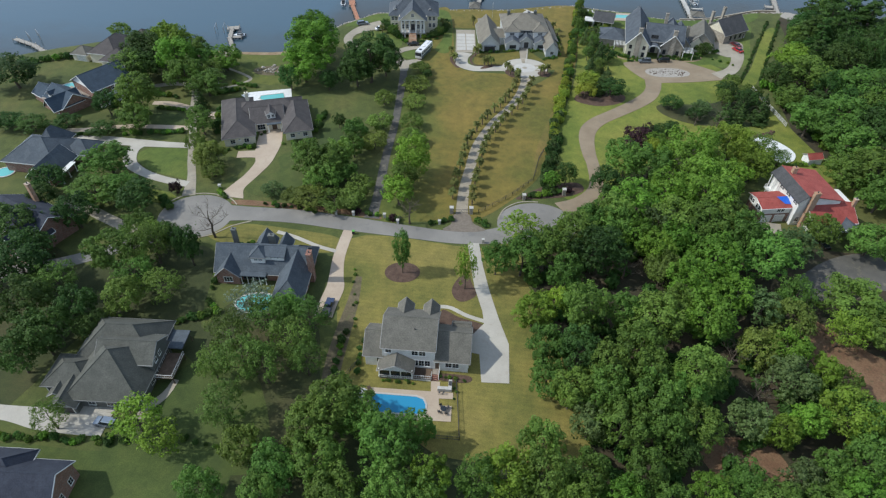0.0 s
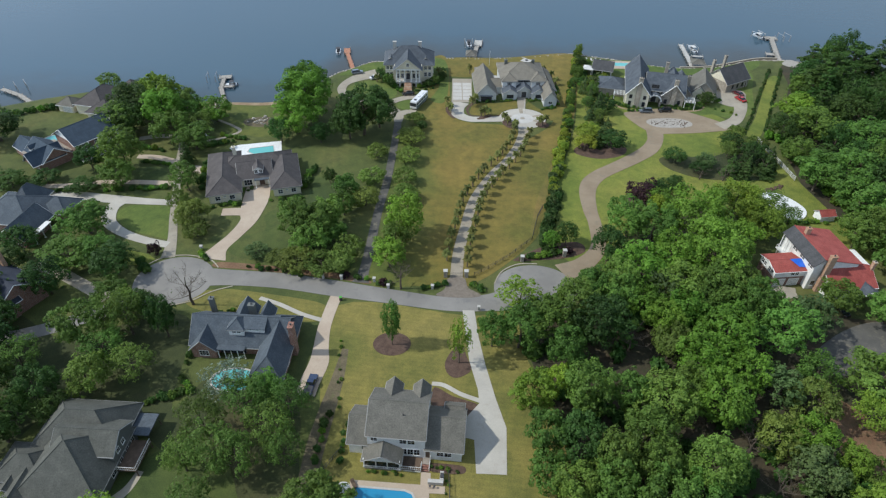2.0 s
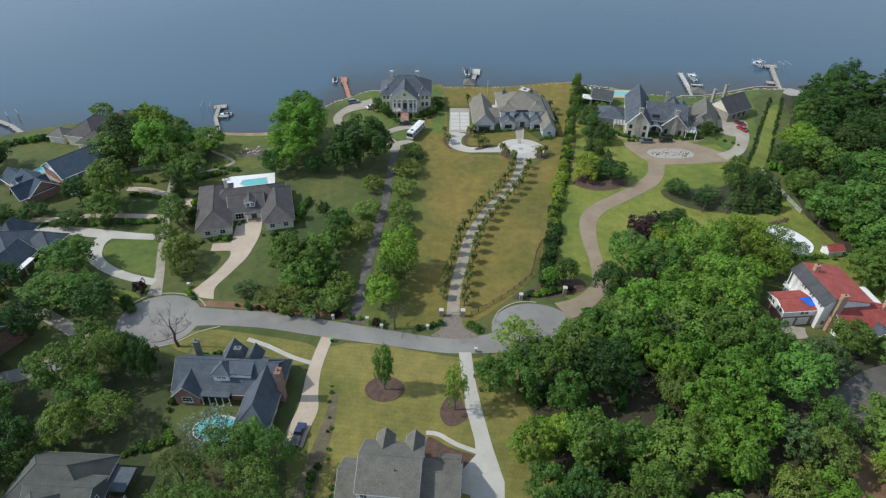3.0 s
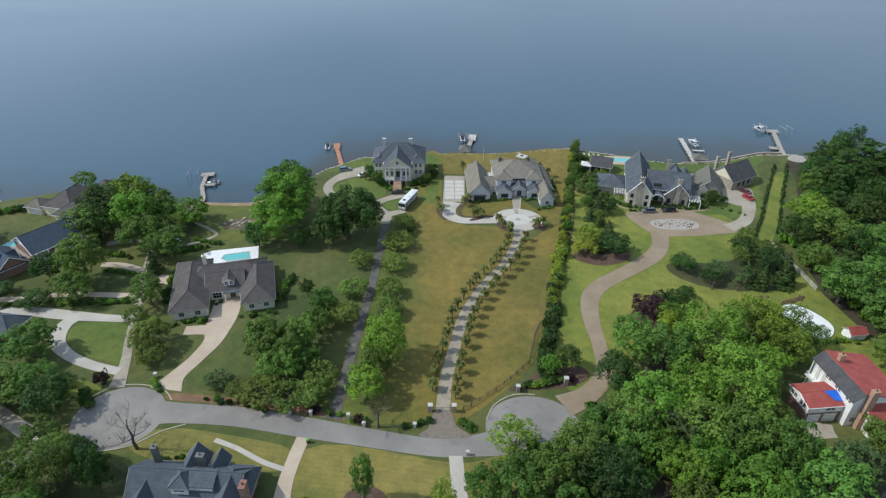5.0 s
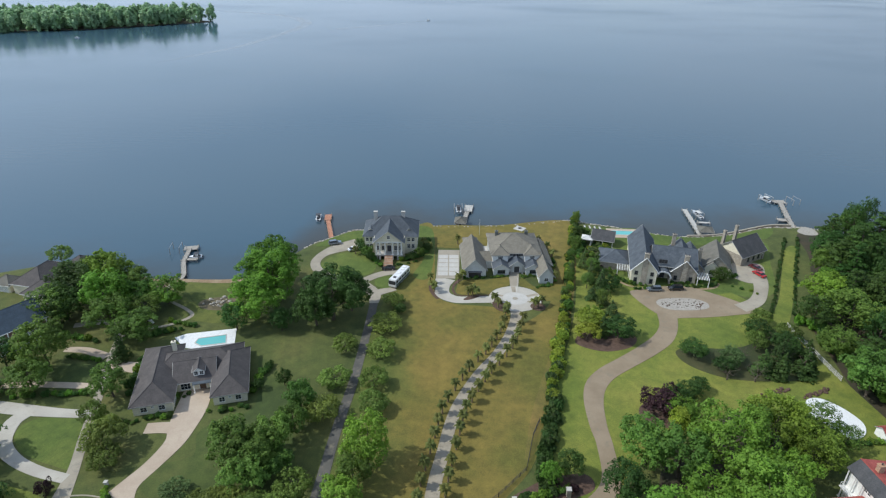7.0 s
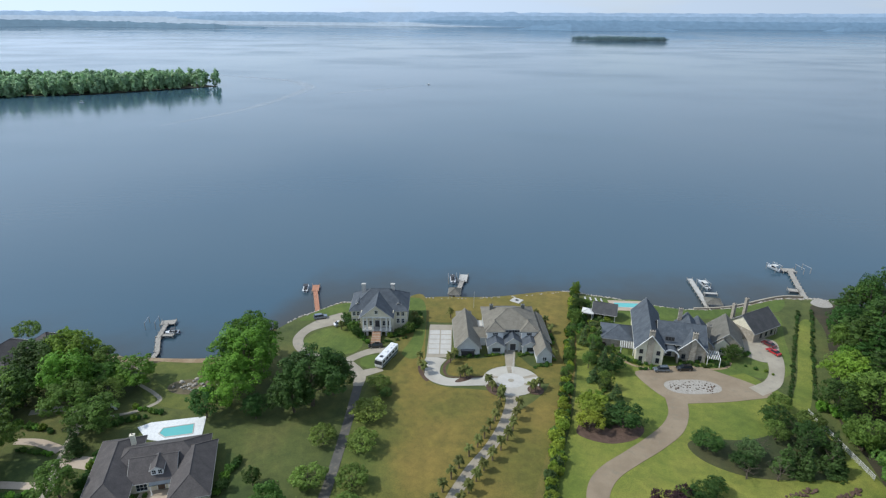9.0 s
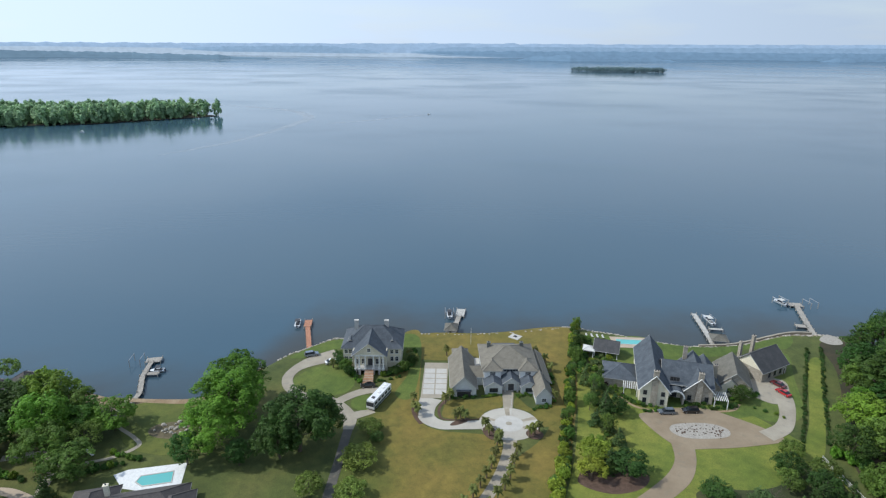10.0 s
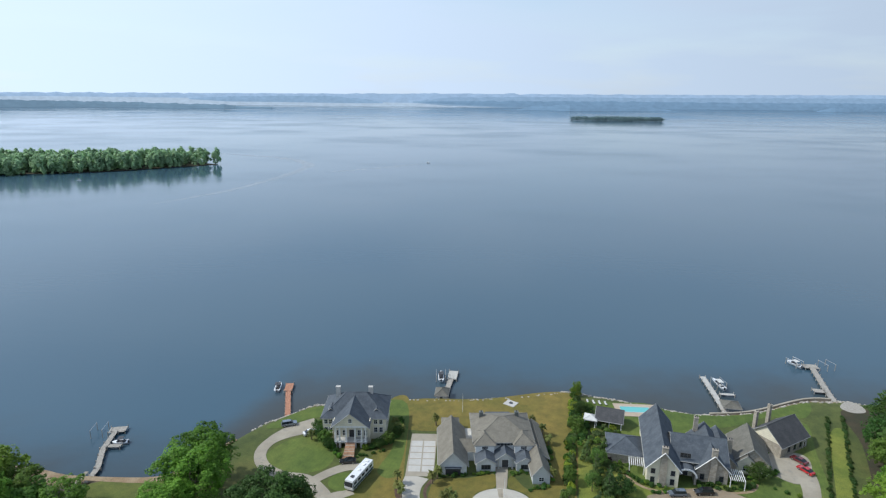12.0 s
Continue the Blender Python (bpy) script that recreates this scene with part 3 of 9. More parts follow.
patch("lawn", [(-38, 245.5), (-27, 257), (-10, 260.5), (4.5, 261), (5, 224), (-1, 223.5), (2, 238), (-8, 254), (-24, 251), (-33, 245)], G + 0.0279, M_LAWN_RICH, "green lakeside lawn round the mansion", "lawn")
patch("lawn", [(14.6, 211.6), (24, 211.4), (26, 215), (31, 217.6), (31, 223), (24, 221.2), (16, 220.6), (13.8, 216)], G + 0.0408, M_LAWN_DRY, "small mown lawn before the garage wing", "lawn")
patch("lawn", [(34.6, 217.6), (39, 214.6), (42, 208), (47, 212), (47.5, 219), (40, 216.6), (36, 222.6)], G + 0.0416, M_LAWN_DRY, "small mown lawn beside the forecourt", "lawn")
patch("lawn", [(62, 226), (68, 238), (66, 262), (76, 264), (88, 262), (94, 246), (96, 226), (108, 222), (112, 240), (124, 254), (132, 252), (126, 236), (118, 216), (108, 212), (98, 217), (84, 218.6), (72, 216.8)], G + 0.0172, M_LAWN_RICH, "green garden lawn round the stone house", "lawn")
patch("lawn", [(-76, 216), (-50, 217), (-52, 196), (-62, 194), (-72, 200)], G + 0.0290, M_LAWN_DRY, "lakeside lawn by the sandy beach", "lawn")
patch("lawn", [(-58, 116), (-50, 118.6), (-38, 117), (-25, 114), (-24, 110), (-28, 108), (-52, 111)], G + 0.0301, M_LAWN, "mown roadside lawn", "lawn")
patch("lawn", [(-87.2, 147.2), (-87.4, 150.6), (-85.0, 152.8), (-80.6, 153.2), (-74.9, 152.4), (-72.8, 149.6), (-71.0, 143.4), (-69.6, 138.0), (-73.9, 138.8), (-80.1, 141.0), (-84.0, 143.4)], G + 0.0312, M_LAWN_RICH, "oval striped green lawn inside the turning drive", "lawn")
patch("lawn", [(-82, 134), (-72, 131), (-70, 127), (-80, 128), (-88, 134), (-86, 138)], G + 0.0323, M_LAWN_GREEN, "small green lawn beside the drive", "lawn")
patch("lawn", [(-54, 138), (-50, 131), (-36, 128), (-20, 126), (-22, 140), (-28, 160), (-34, 172), (-40, 176), (-36, 158), (-46, 150), (-45, 142)], G + 0.0334, M_LAWN_DEEP, "deep green lawn coloured darker as shade, with shrubs", "lawn")
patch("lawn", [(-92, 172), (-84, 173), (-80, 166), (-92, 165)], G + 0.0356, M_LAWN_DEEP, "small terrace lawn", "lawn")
# the shade over these two lawns is in their grass colour
patch("lawn", [(-84, 46), (-62, 42), (-40, 42), (-35, 50), (-42, 57), (-60, 55), (-80, 56)], G + 0.0389, M_LAWN_DEEP, "back lawn coloured dark as shade, with scattered trees", "lawn")
patch("lawn", [(-58, 54), (-30, 52), (-38, 76), (-50, 74), (-56, 64)], G + 0.0367, M_LAWN_DEEP, "side lawn coloured dark as shade", "lawn")
patch("lawn", [(108, 198), (118, 213), (136, 246), (141, 246), (122, 212), (112, 196)], G + 0.0395, M_LAWN_GREEN, "narrow grass alley between two hedges", "lawn")

patch("lawn", [(31, 138), (36, 131), (42, 128), (50, 138), (58, 145), (70, 152), (84, 158), (97, 139), (108, 134), (118, 134), (114, 172), (112.4, 196), (108, 207), (98, 218), (70, 220), (64, 232), (57, 240), (52.5, 214), (47, 192), (40, 172), (34, 154)], G + 0.0224, M_LAWN_GREEN, "one broad yellow-green lawn round the curving drive", "lawn")
ribbon("beach", [(-84, 218.6, 1.4), (-72, 217.8, 2.0), (-62, 217.9, 2.4), (-56.5, 220, 2.2), (-51, 228, 1.8), (-45, 238, 1.2)], G + 0.04, M_SAND, "narrow tan sandy beach along the water", "beach")
ribbon("soil", [(-17.6, 100, 1.4), (-18.2, 92, 2.6), (-19.4, 82.7, 3.4), (-20.2, 75.8, 3.6), (-20.8, 66, 3.2)], G + 0.036, M_DIRT, "worn brown dirt track between two yards", "soil")
ribbon("soil", [(28.4, 142, 1.6), (32.2, 156, 2.6), (37, 170, 3.0), (42.6, 186, 3.2), (47.8, 204, 2.8), (52.6, 222, 2.4), (57.0, 244, 2.0), (60, 262, 1.6)], G + 0.032, M_WORN, "worn dry orange-brown turf beside the hedge", "soil")
patch("mulch_bed", [(22, 130.4), (26, 133.6), (32, 137), (40, 138.4), (41.4, 134.6), (36, 131.8), (29, 130.8)], G + 0.046, M_MULCH, "dark rocky bed at the turning circle", "mulch bed")
patch("mulch_bed", oval(62.6, 157.2, 5.6, 4.6, 14), G + 0.045, M_MULCH, "dark mulch bed under a purple-leaved tree", "mulch bed")
# shrub bed on the turf whose colour already holds shade
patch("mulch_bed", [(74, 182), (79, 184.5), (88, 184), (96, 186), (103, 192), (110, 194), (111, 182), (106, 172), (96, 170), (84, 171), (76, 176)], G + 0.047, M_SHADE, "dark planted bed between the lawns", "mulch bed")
patch("mulch_bed", [(47, 186), (52, 193), (60, 194), (65, 189), (62, 184), (54, 182)], G + 0.049, M_MULCH, "dark mulch bed under ornamental trees", "mulch bed")
patch("forest_floor", [(26, 30), (26, 60), (28, 78), (24, 92), (24, 106), (44, 114), (52, 126), (57, 140), (66, 146), (84, 160), (96, 148), (84, 134), (82, 118), (96, 112), (112, 110), (150, 110), (170, 30)], G + 0.006, M_FOREST, "dark leaf-littered woodland floor", "ground")
patch("forest_floor", [(122, 138), (117, 185), (126, 208), (142, 240), (150, 262), (175, 255), (200, 240), (210, 140)], G + 0.010, M_FOREST, "dark woodland floor beside the lake", "ground")
# tree shade between the yards is painted by this darker patch
patch("forest_floor", [(-120, 40), (-130, 90), (-104, 112), (-80, 102), (-66, 108), (-54, 108), (-50, 84), (-44, 92), (-26, 86), (-20, 66), (2, 56), (22, 52), (20, 30), (-60, 30), (-60, 52), (-48, 60), (-48, 74), (-72, 84), (-84, 60)], G + 0.014, M_SHADE, "thin turf coloured darker as tree shade between the yards", "ground")
patch("soil", [(82, 90), (94, 78), (104, 74), (104, 64), (90, 62), (80, 72)], G + 0.05, M_SOIL, "bare red soil clearing", "soil")
patch("soil", [(50, 58), (62, 58), (64, 50), (52, 50)], G + 0.05, M_SOIL, "bare red-brown soil clearing", "soil")
patch("soil", [(-53, 128.5), (-42, 127.5), (-24, 125), (-15, 122.6), (-15, 121), (-24, 123), (-44, 125.6), (-54, 126.6)], G + 0.05, M_SOIL, "bare red soil along the road's edge", "soil")

# the road with its two turning circles
ribbon("road", [(-66, 121, 9), (-56, 122.6, 7), (-49, 122.7, 5.6), (-36.4, 121.8, 5.4), (-22.8, 119.3, 5.4), (-8.5, 116.6, 4.8), (5.2, 114.3, 4.6), (14, 114.8, 5.5), (22, 116.5, 8)], G + 0.072, M_ASPHALT, "worn pale grey asphalt residential road", "road", 0.2)
patch("road", oval(-62.5, 121.5, 9.6, 8.8, 20), G + 0.066, M_ASPHALT, "round worn asphalt turning circle", "road", 0.2)
patch("road", oval(26.5, 119.8, 10.2, 8.9, 20), G + 0.060, M_ASPHALT, "round worn asphalt turning circle", "road", 0.2)
ribbon("road", [(-64, 117, 7), (-72, 112.5, 5), (-80, 107.6, 4.2), (-90, 103, 4), (-104, 99, 4), (-130, 92, 4)], G + 0.054, M_ASPHALT, "narrow worn asphalt road under trees", "road", 0.2)
ribbon("road", [(-76, 115, 3.4), (-84, 119.5, 3.2), (-93, 124.5, 3.2), (-99, 126, 3)], G + 0.048, M_CONCRETE_OLD, "weathered concrete house drive", "driveway")
ribbon("kerb", [(-71, 113, 0.3), (-64, 112.3, 0.3), (-57, 113.8, 0.3), (-52, 117.6, 0.3), (-47.5, 119.6, 0.3)], G + 0.15, M_KERB, "low pale concrete kerb", "kerb")
ribbon("kerb", [(-72, 126, 0.3), (-68, 130, 0.3), (-62, 131, 0.3), (-56, 129.4, 0.3), (-53, 126.4, 0.3)], G + 0.15, M_KERB, "low pale concrete kerb", "kerb")
ribbon("kerb", [(16.5, 121.5, 0.3), (18.6, 126, 0.3), (23, 129, 0.3), (28, 129.2, 0.3)], G + 0.15, M_KERB, "low pale concrete kerb", "kerb")

# the near house's drive
patch("driveway", [(9.9, 70.6), (15.5, 70.4), (16.2, 80.3), (14.6, 87), (12.9, 96), (11.8, 104), (11.2, 112.2), (8.4, 112.2), (8.9, 104), (9.5, 97), (11, 89.5), (11.2, 86), (8.4, 82.6), (8.2, 78), (9.8, 77.6)], G + 0.085, M_CONCRETE, "pale concrete driveway widening at the garage", "driveway", smooth=False)
ribbon("path", [(11.6, 86.5, 1.0), (7.5, 88.2, 1.0), (4, 90.4, 1.0), (1.5, 90.8, 1.0)], G + 0.079, M_CONCRETE, "narrow pale concrete front path", "path")
patch("mulch_bed", oval(-7.5, 101.6, 4.2, 3.4, 14), G + 0.06, M_MULCH, "round brown bark-mulch bed under a tree", "mulch bed")
patch("mulch_bed", [(4.2, 96), (5.6, 99.5), (7.8, 101.5), (9.0, 98), (9.8, 94.5), (7, 92.4), (5, 93.2)], G + 0.06, M_MULCH, "brown bark-mulch bed beside the driveway", "mulch bed")
patch("mulch_bed", [(2, 89.8), (6, 87.6), (10.8, 85.7), (10.2, 83.8), (8.8, 83.2), (2, 84.5)], G + 0.06, M_MULCH, "brown mulch bed before the house", "mulch bed")
patch("mulch_bed", [(1.2, 72.6), (7.4, 72.1), (7.6, 70.6), (4, 70.6), (1.2, 71.2)], G + 0.06, M_MULCH, "dark mulch bed along the back wall", "mulch bed")
# the neighbour's drive
ribbon("driveway", [(-21.9, 116.4, 2.8), (-22.6, 112, 2.8), (-23.2, 106, 2.9), (-23, 100, 3.4), (-22.8, 96, 4.2), (-23.8, 91, 4.2), (-24.2, 87.4, 4.0)], G + 0.080, M_PINK, "pale tan worn concrete side driveway", "driveway")
ribbon("path", [(-24.2, 108.6, 1.1), (-29, 110.4, 1.1), (-35, 113.6, 1.1), (-40, 115.6, 1.1)], G + 0.086, M_CONCRETE, "narrow pale path to the road", "path")
ribbon("driveway", [(-110, 66, 3.2), (-88, 63.4, 3.2), (-80, 62.6, 3.2), (-73, 61.6, 5), (-67, 62, 7.4), (-60.5, 61.6, 7.4)], G + 0.080, M_CONCRETE, "pale weathered concrete driveway", "driveway")
ribbon("path", [(-51, 70.5, 1.3), (-52, 67, 1.6), (-54.5, 63.6, 2.0), (-55, 61.5, 1.6)], G + 0.08, M_CONCRETE_OLD, "curving pale concrete garden path", "path")

# the palm drive, its circle and the tiled court
patch("driveway", [(2.2, 117.2), (4.2, 119.5), (5.2, 123.5), (9.0, 123.5), (10, 120), (13, 117.2), (8, 116.4)], G + 0.095, M_PAVER, "brown paver apron at the gate", "driveway")
ribbon("driveway", [(7.1, 123.3, 3.2), (7.9, 133.6, 3.0), (10, 144.8, 2.9), (12.8, 157.5, 2.9), (18.6, 170.6, 2.9), (24.3, 179.8, 2.9), (28.6, 189, 3.0), (31.4, 198.4, 3.2), (32, 203.5, 4.2)], G + 0.080, M_PALMDRIVE, "curving grey paved drive lined with palms", "driveway")
patch("driveway", oval(32.3, 209.3, 8.4, 7.6, 28), G + 0.092, M_CONCRETE, "round pale paved forecourt circle", "driveway", smooth=False)
spokes = thing("court_paving", pose(0, 0, 0), "darker paving bands set like spokes in the forecourt", "paving", kind="structure")
for a in (22, 90, 158, 205, 335):
    c, sn = math.cos(radians(a)), math.sin(radians(a))
    bm = bmesh.new()
    prism(bm, [(32.3 + 4.1 * c + 0.55 * sn, 209.3 + 3.8 * sn - 0.5 * c), (32.3 + 8.2 * c + 0.75 * sn, 209.3 + 7.4 * sn - 0.7 * c), (32.3 + 8.2 * c - 0.75 * sn, 209.3 + 7.4 * sn + 0.7 * c), (32.3 + 4.1 * c - 0.55 * sn, 209.3 + 3.8 * sn + 0.5 * c)], G + 0.05, G + 0.098)
    part("paving_band", bm, M_PALMDRIVE, spokes)
for x, y, rx, ry in ((27.2, 204.6, 2.0, 3.4), (38.9, 204.6, 2.4, 2.2), (18.6, 209.7, 3.2, 1.0)):
    patch("mulch_bed", oval(x, y, rx, ry, 12, 30 if x < 30 else -30), G + 0.108, M_MULCH, "dark mulch bed under palms", "mulch bed")
patch("paving", oval(32.3, 209.3, 4.0, 3.7, 24), G + 0.104, M_STONE_WHITE, "white stone disc in the forecourt", "paving", smooth=False)
patch("paving", oval(32.3, 209.3, 0.9, 0.85, 16), G + 0.125, M_CONCRETE_OLD, "small grey ring in the stone disc", "paving", smooth=False)
ribbon("driveway", [(24.2, 208.6, 4.0), (18, 208.2, 3.8), (13, 208.4, 4), (9.3, 211.5, 4.6), (8.9, 217, 5.4), (10.2, 221.5, 6.6)], G + 0.086, M_CONCRETE, "pale concrete drive to the court", "driveway")
patch("driveway", [(6.9, 221.5), (14.6, 221.5), (15.2, 242.6), (7.4, 242.6)], G + 0.100, M_CONCRETE_OLD, "grey paved parking court", "driveway", smooth=False)
ribbon("path", [(32.6, 216.4, 2.6), (33, 220, 3.0), (33.4, 226.4, 3.6)], G + 0.085, M_CONCRETE_OLD, "grey paved path to the front door", "path")
court = thing("court_paving", pose(0, 0, 0), "pale square concrete slabs set in the parking court", "paving", kind="structure")
for cx in range(2):
    for cy in range(5):
        x0, y0 = 7.5 + cx * 3.75 + 0.018 * cy, 223.6 + cy * 3.1
        box_part("slab", M_STONE_WHITE, court, x0, y0, G + 0.04, x0 + 3.35, y0 + 2.7, G + 0.112, 0.01)
patch("mulch_bed", [(5.0, 213), (4.6, 217), (5.6, 218), (6.0, 214), (8.2, 209.6), (7.2, 208.6)], G + 0.06, M_MULCH, "dark mulch edging round palms", "mulch bed")
ribbon("mulch_bed", [(14.9, 221, 1.2), (12.8, 217, 0.9), (12.8, 213, 0.8), (14.6, 210.8, 0.6), (22, 210.9, 0.5), (25, 212, 0.5)], G + 0.05, M_MULCH, "narrow dark planted edge", "mulch bed")

# lane to the mansion and its loop
ribbon("driveway", [(-16.6, 121.4, 4.4), (-16.3, 124.6, 2.8), (-15.6, 133.3, 2.6), (-14.8, 150.5, 2.4), (-13.4, 166.7, 2.4), (-12.6, 186.2, 2.4), (-12.2, 206.3, 2.5)], G + 0.078, M_LANE, "narrow dark asphalt lane", "driveway")
ribbon("driveway", [(-12.2, 205.5, 2.8), (-12.6, 210.5, 4), (-15.2, 215, 4), (-20, 219.6, 3.6), (-27, 221.2, 3.4), (-33, 225.4, 3.4), (-35.6, 231.5, 3.4), (-34.2, 237.6, 3.8), (-29.4, 243, 6.4), (-22.5, 247, 8.4)], G + 0.084, M_CONCRETE_OLD, "pale concrete loop drive", "driveway")
ribbon("driveway", [(-17.5, 219, 3.0), (-13.5, 222.8, 3.2), (-9, 225.3, 3.4), (-5.2, 225.0, 3.2)], G + 0.09, M_CONCRETE_OLD, "pale concrete drive before the brick steps", "driveway")
ribbon("driveway", [(-12.6, 211.4, 3.8), (-9.5, 213, 3.2), (-6.4, 214.8, 3.0)], G + 0.096, M_CONCRETE_OLD, "pale concrete spur beside the island lawn", "driveway")
patch("lawn", oval(-9.8, 218.6, 3.6, 4.0, 14), G + 0.102, M_LAWN_RICH, "small round green island lawn", "lawn")

# the curving drive of the stone house
ribbon("driveway", [(34, 126, 6.5), (40, 129.4, 5), (45.1, 136.1, 4.0), (46.3, 146.5, 3.7), (46.2, 153, 4.1), (46.9, 161.4, 4.8), (48.8, 167.4, 5.2), (52.6, 172.2, 5.0), (58.6, 176.8, 4.9), (65.9, 182.3, 5.2), (72.4, 188.2, 5.4), (76.2, 194.6, 5.2), (78, 202, 6)], G + 0.090, M_TAN, "curving tan gravel drive", "driveway")
patch("driveway", [(70, 213), (76, 200.5), (86, 199.6), (97, 201), (106, 203.4), (104, 208), (97, 214), (90, 218.2), (80, 218), (73, 216)], G + 0.084, M_TAN, "broad tan gravel forecourt", "driveway")
patch("paving", [(76.6, 207.4), (79, 210.2), (88, 210.8), (92.6, 208.3), (91.8, 205), (86, 203.7), (79.2, 204.2)], G + 0.104, M_PEBBLE, "white pebble bed in the forecourt", "paving")
ribbon("driveway", [(102, 205.3, 4.6), (108.6, 209.2, 4.4), (113.4, 216, 4.2), (116.4, 224, 5.4), (117, 232, 7.2)], G + 0.096, M_CONCRETE_OLD, "pale grey concrete garage drive", "driveway")
patch("driveway", [(107.6, 226.4), (112.6, 221), (119.6, 227), (121.6, 234.4), (114.6, 236.6), (110, 233)], G + 0.101, M_CONCRETE_OLD, "pale concrete garage court", "driveway")
# the brown-roofed house's drive
ribbon("driveway", [(-55.6, 129.6, 7.4), (-54.8, 134, 4.2), (-52.4, 139.5, 3.7), (-50.4, 146, 4.6), (-50.6, 151, 6.5), (-50.8, 157, 7.4), (-51.6, 164, 6.8)], G + 0.084, M_PINK, "pinkish pale concrete driveway", "driveway")
ribbon("driveway", [(-49.5, 150.2, 4), (-54.5, 150.4, 3.6), (-58.8, 150, 3.4)], G + 0.078, M_PINK, "pinkish concrete turning spur", "driveway")
# western drives
ribbon("driveway", [(-67, 130, 3.6), (-68.6, 138, 2.4), (-71.4, 147, 2.2), (-75, 160, 2.2), (-79.6, 176, 2.2), (-83.6, 190, 2.2), (-90, 193, 2.4), (-98, 191, 2.4)], G + 0.072, M_CONCRETE_OLD, "narrow grey concrete lane", "driveway")
ribbon("driveway", [(-116, 157.6, 3), (-104, 157.4, 3.6), (-92, 155.8, 3.8), (-82, 154.8, 3.0), (-73.6, 154.4, 2.6)], G + 0.080, M_CONCRETE, "pale concrete drive", "driveway")
ribbon("driveway", [(-88.4, 155.6, 3.6), (-90.2, 152.0, 3.8), (-89.6, 147.6, 3.8), (-87.4, 143.8, 3.4), (-82.2, 139.9, 2.8), (-75.6, 137.0, 2.6), (-68.8, 135.2, 2.4)], G + 0.086, M_CONCRETE, "pale concrete drive curving round a lawn", "driveway")
ribbon("driveway", [(-116, 162, 2.2), (-108, 162.4, 2.2), (-98, 164.6, 2.2), (-88, 164.8, 2.2), (-77.5, 164.4, 2.2)], G + 0.078, M_PINK, "pale pinkish concrete lane", "driveway")
ribbon("driveway", [(-94, 179.5, 2.2), (-88, 179.2, 2.6), (-81, 176.6, 2.6)], G + 0.082, M_PINK, "pale pinkish concrete drive", "driveway")
ribbon("driveway", [(-80, 172, 3), (-74, 172.5, 4), (-69, 171.5, 4)], G + 0.074, M_PINK, "pale tan side drive", "driveway")
ribbon("path", [(-80, 221, 1), (-79.5, 212, 1), (-76.5, 206, 1), (-69, 200.6, 1.1), (-66, 197, 1.2), (-70, 192.4, 1.1), (-76, 190, 1)], G + 0.06, M_CONCRETE_OLD, "winding pale path to the dock", "path")
patch("soil", oval(-60, 204, 6.5, 3.8, 12), G + 0.05, M_DIRT, "brown bed with boulders on the lawn", "soil")
ribbon("driveway", [(87.6, 117.5, 6), (87.4, 120, 6.6), (87.8, 122, 7)], G + 0.06, M_CONCRETE_OLD, "small pale garage apron", "driveway")
patch("driveway", [(84, 98), (96, 107), (108, 110), (116, 104), (112, 97), (100, 98), (90, 94)], G + 0.056, M_LANE, "grey asphalt yard among trees", "driveway")

# ---- plants ----
def leaf_mesh(name, lobes, count, size, material, seed, puffs=14):
    """Thousands of small leaf sprays on round puffs, set over a number of lobes (x, y, z, rx, ry, rz)."""
    r = np.random.RandomState(seed)
    lb = np.array(lobes, float)
    n = len(lb)
    area = (lb[:, 3] * lb[:, 4] + lb[:, 3] * lb[:, 5] + lb[:, 4] * lb[:, 5])
    puff = r.normal(size=(n, puffs, 3)) + np.array((0, 0, 0.35))
    puff /= np.linalg.norm(puff, axis=2)[:, :, None]
    girth = 0.25 + 0.17 * r.rand(n, puffs)
    pick, sub = r.choice(n, count, p=area / area.sum()), r.randint(0, puffs, count)
    out = puff[pick, sub]
    d = r.normal(size=(count, 3)) + out * 0.7 + np.array((0, 0, 0.25))
    d /= np.linalg.norm(d, axis=1)[:, None]
    rad = girth[pick, sub] * (0.55 + 0.5 * r.rand(count) ** 0.6)
    stray = r.rand(count) < 0.06
    rad[stray] *= 1.35
    c = lb[pick, :3] + lb[pick, 3:] * (out * 0.72 + d * rad[:, None])
    nrm = d * 0.75 + out * 0.25 + r.normal(size=(count, 3)) * 0.36 + np.array((0, 0, 0.22))
    nrm /= np.linalg.norm(nrm, axis=1)[:, None]
    t = np.cross(nrm, r.normal(size=(count, 3)))
    t /= np.linalg.norm(t, axis=1)[:, None] + 1e-9
    b = np.cross(nrm, t)
    s = size * (0.55 + 0.9 * r.rand(count))[:, None]
    k = (0.6 + 0.5 * r.rand(count))[:, None]
    v = np.stack([c - t * s * 0.55, c + t * s * 0.35 + b * s * k * 0.5, c + t * s * 0.35 - b * s * k * 0.5], 1).reshape(-1, 3)
    me = bpy.data.meshes.new(name)
    me.vertices.add(count * 3)
    me.vertices.foreach_set("co", v.ravel())
    me.loops.add(count * 3)
    me.loops.foreach_set("vertex_index", np.arange(count * 3))
    me.polygons.add(count)
    me.polygons.foreach_set("loop_start", np.arange(count) * 3)
    me.polygons.foreach_set("loop_total", np.full(count, 3))
    me.materials.append(material)
    me.update()
    me.validate()
    return me


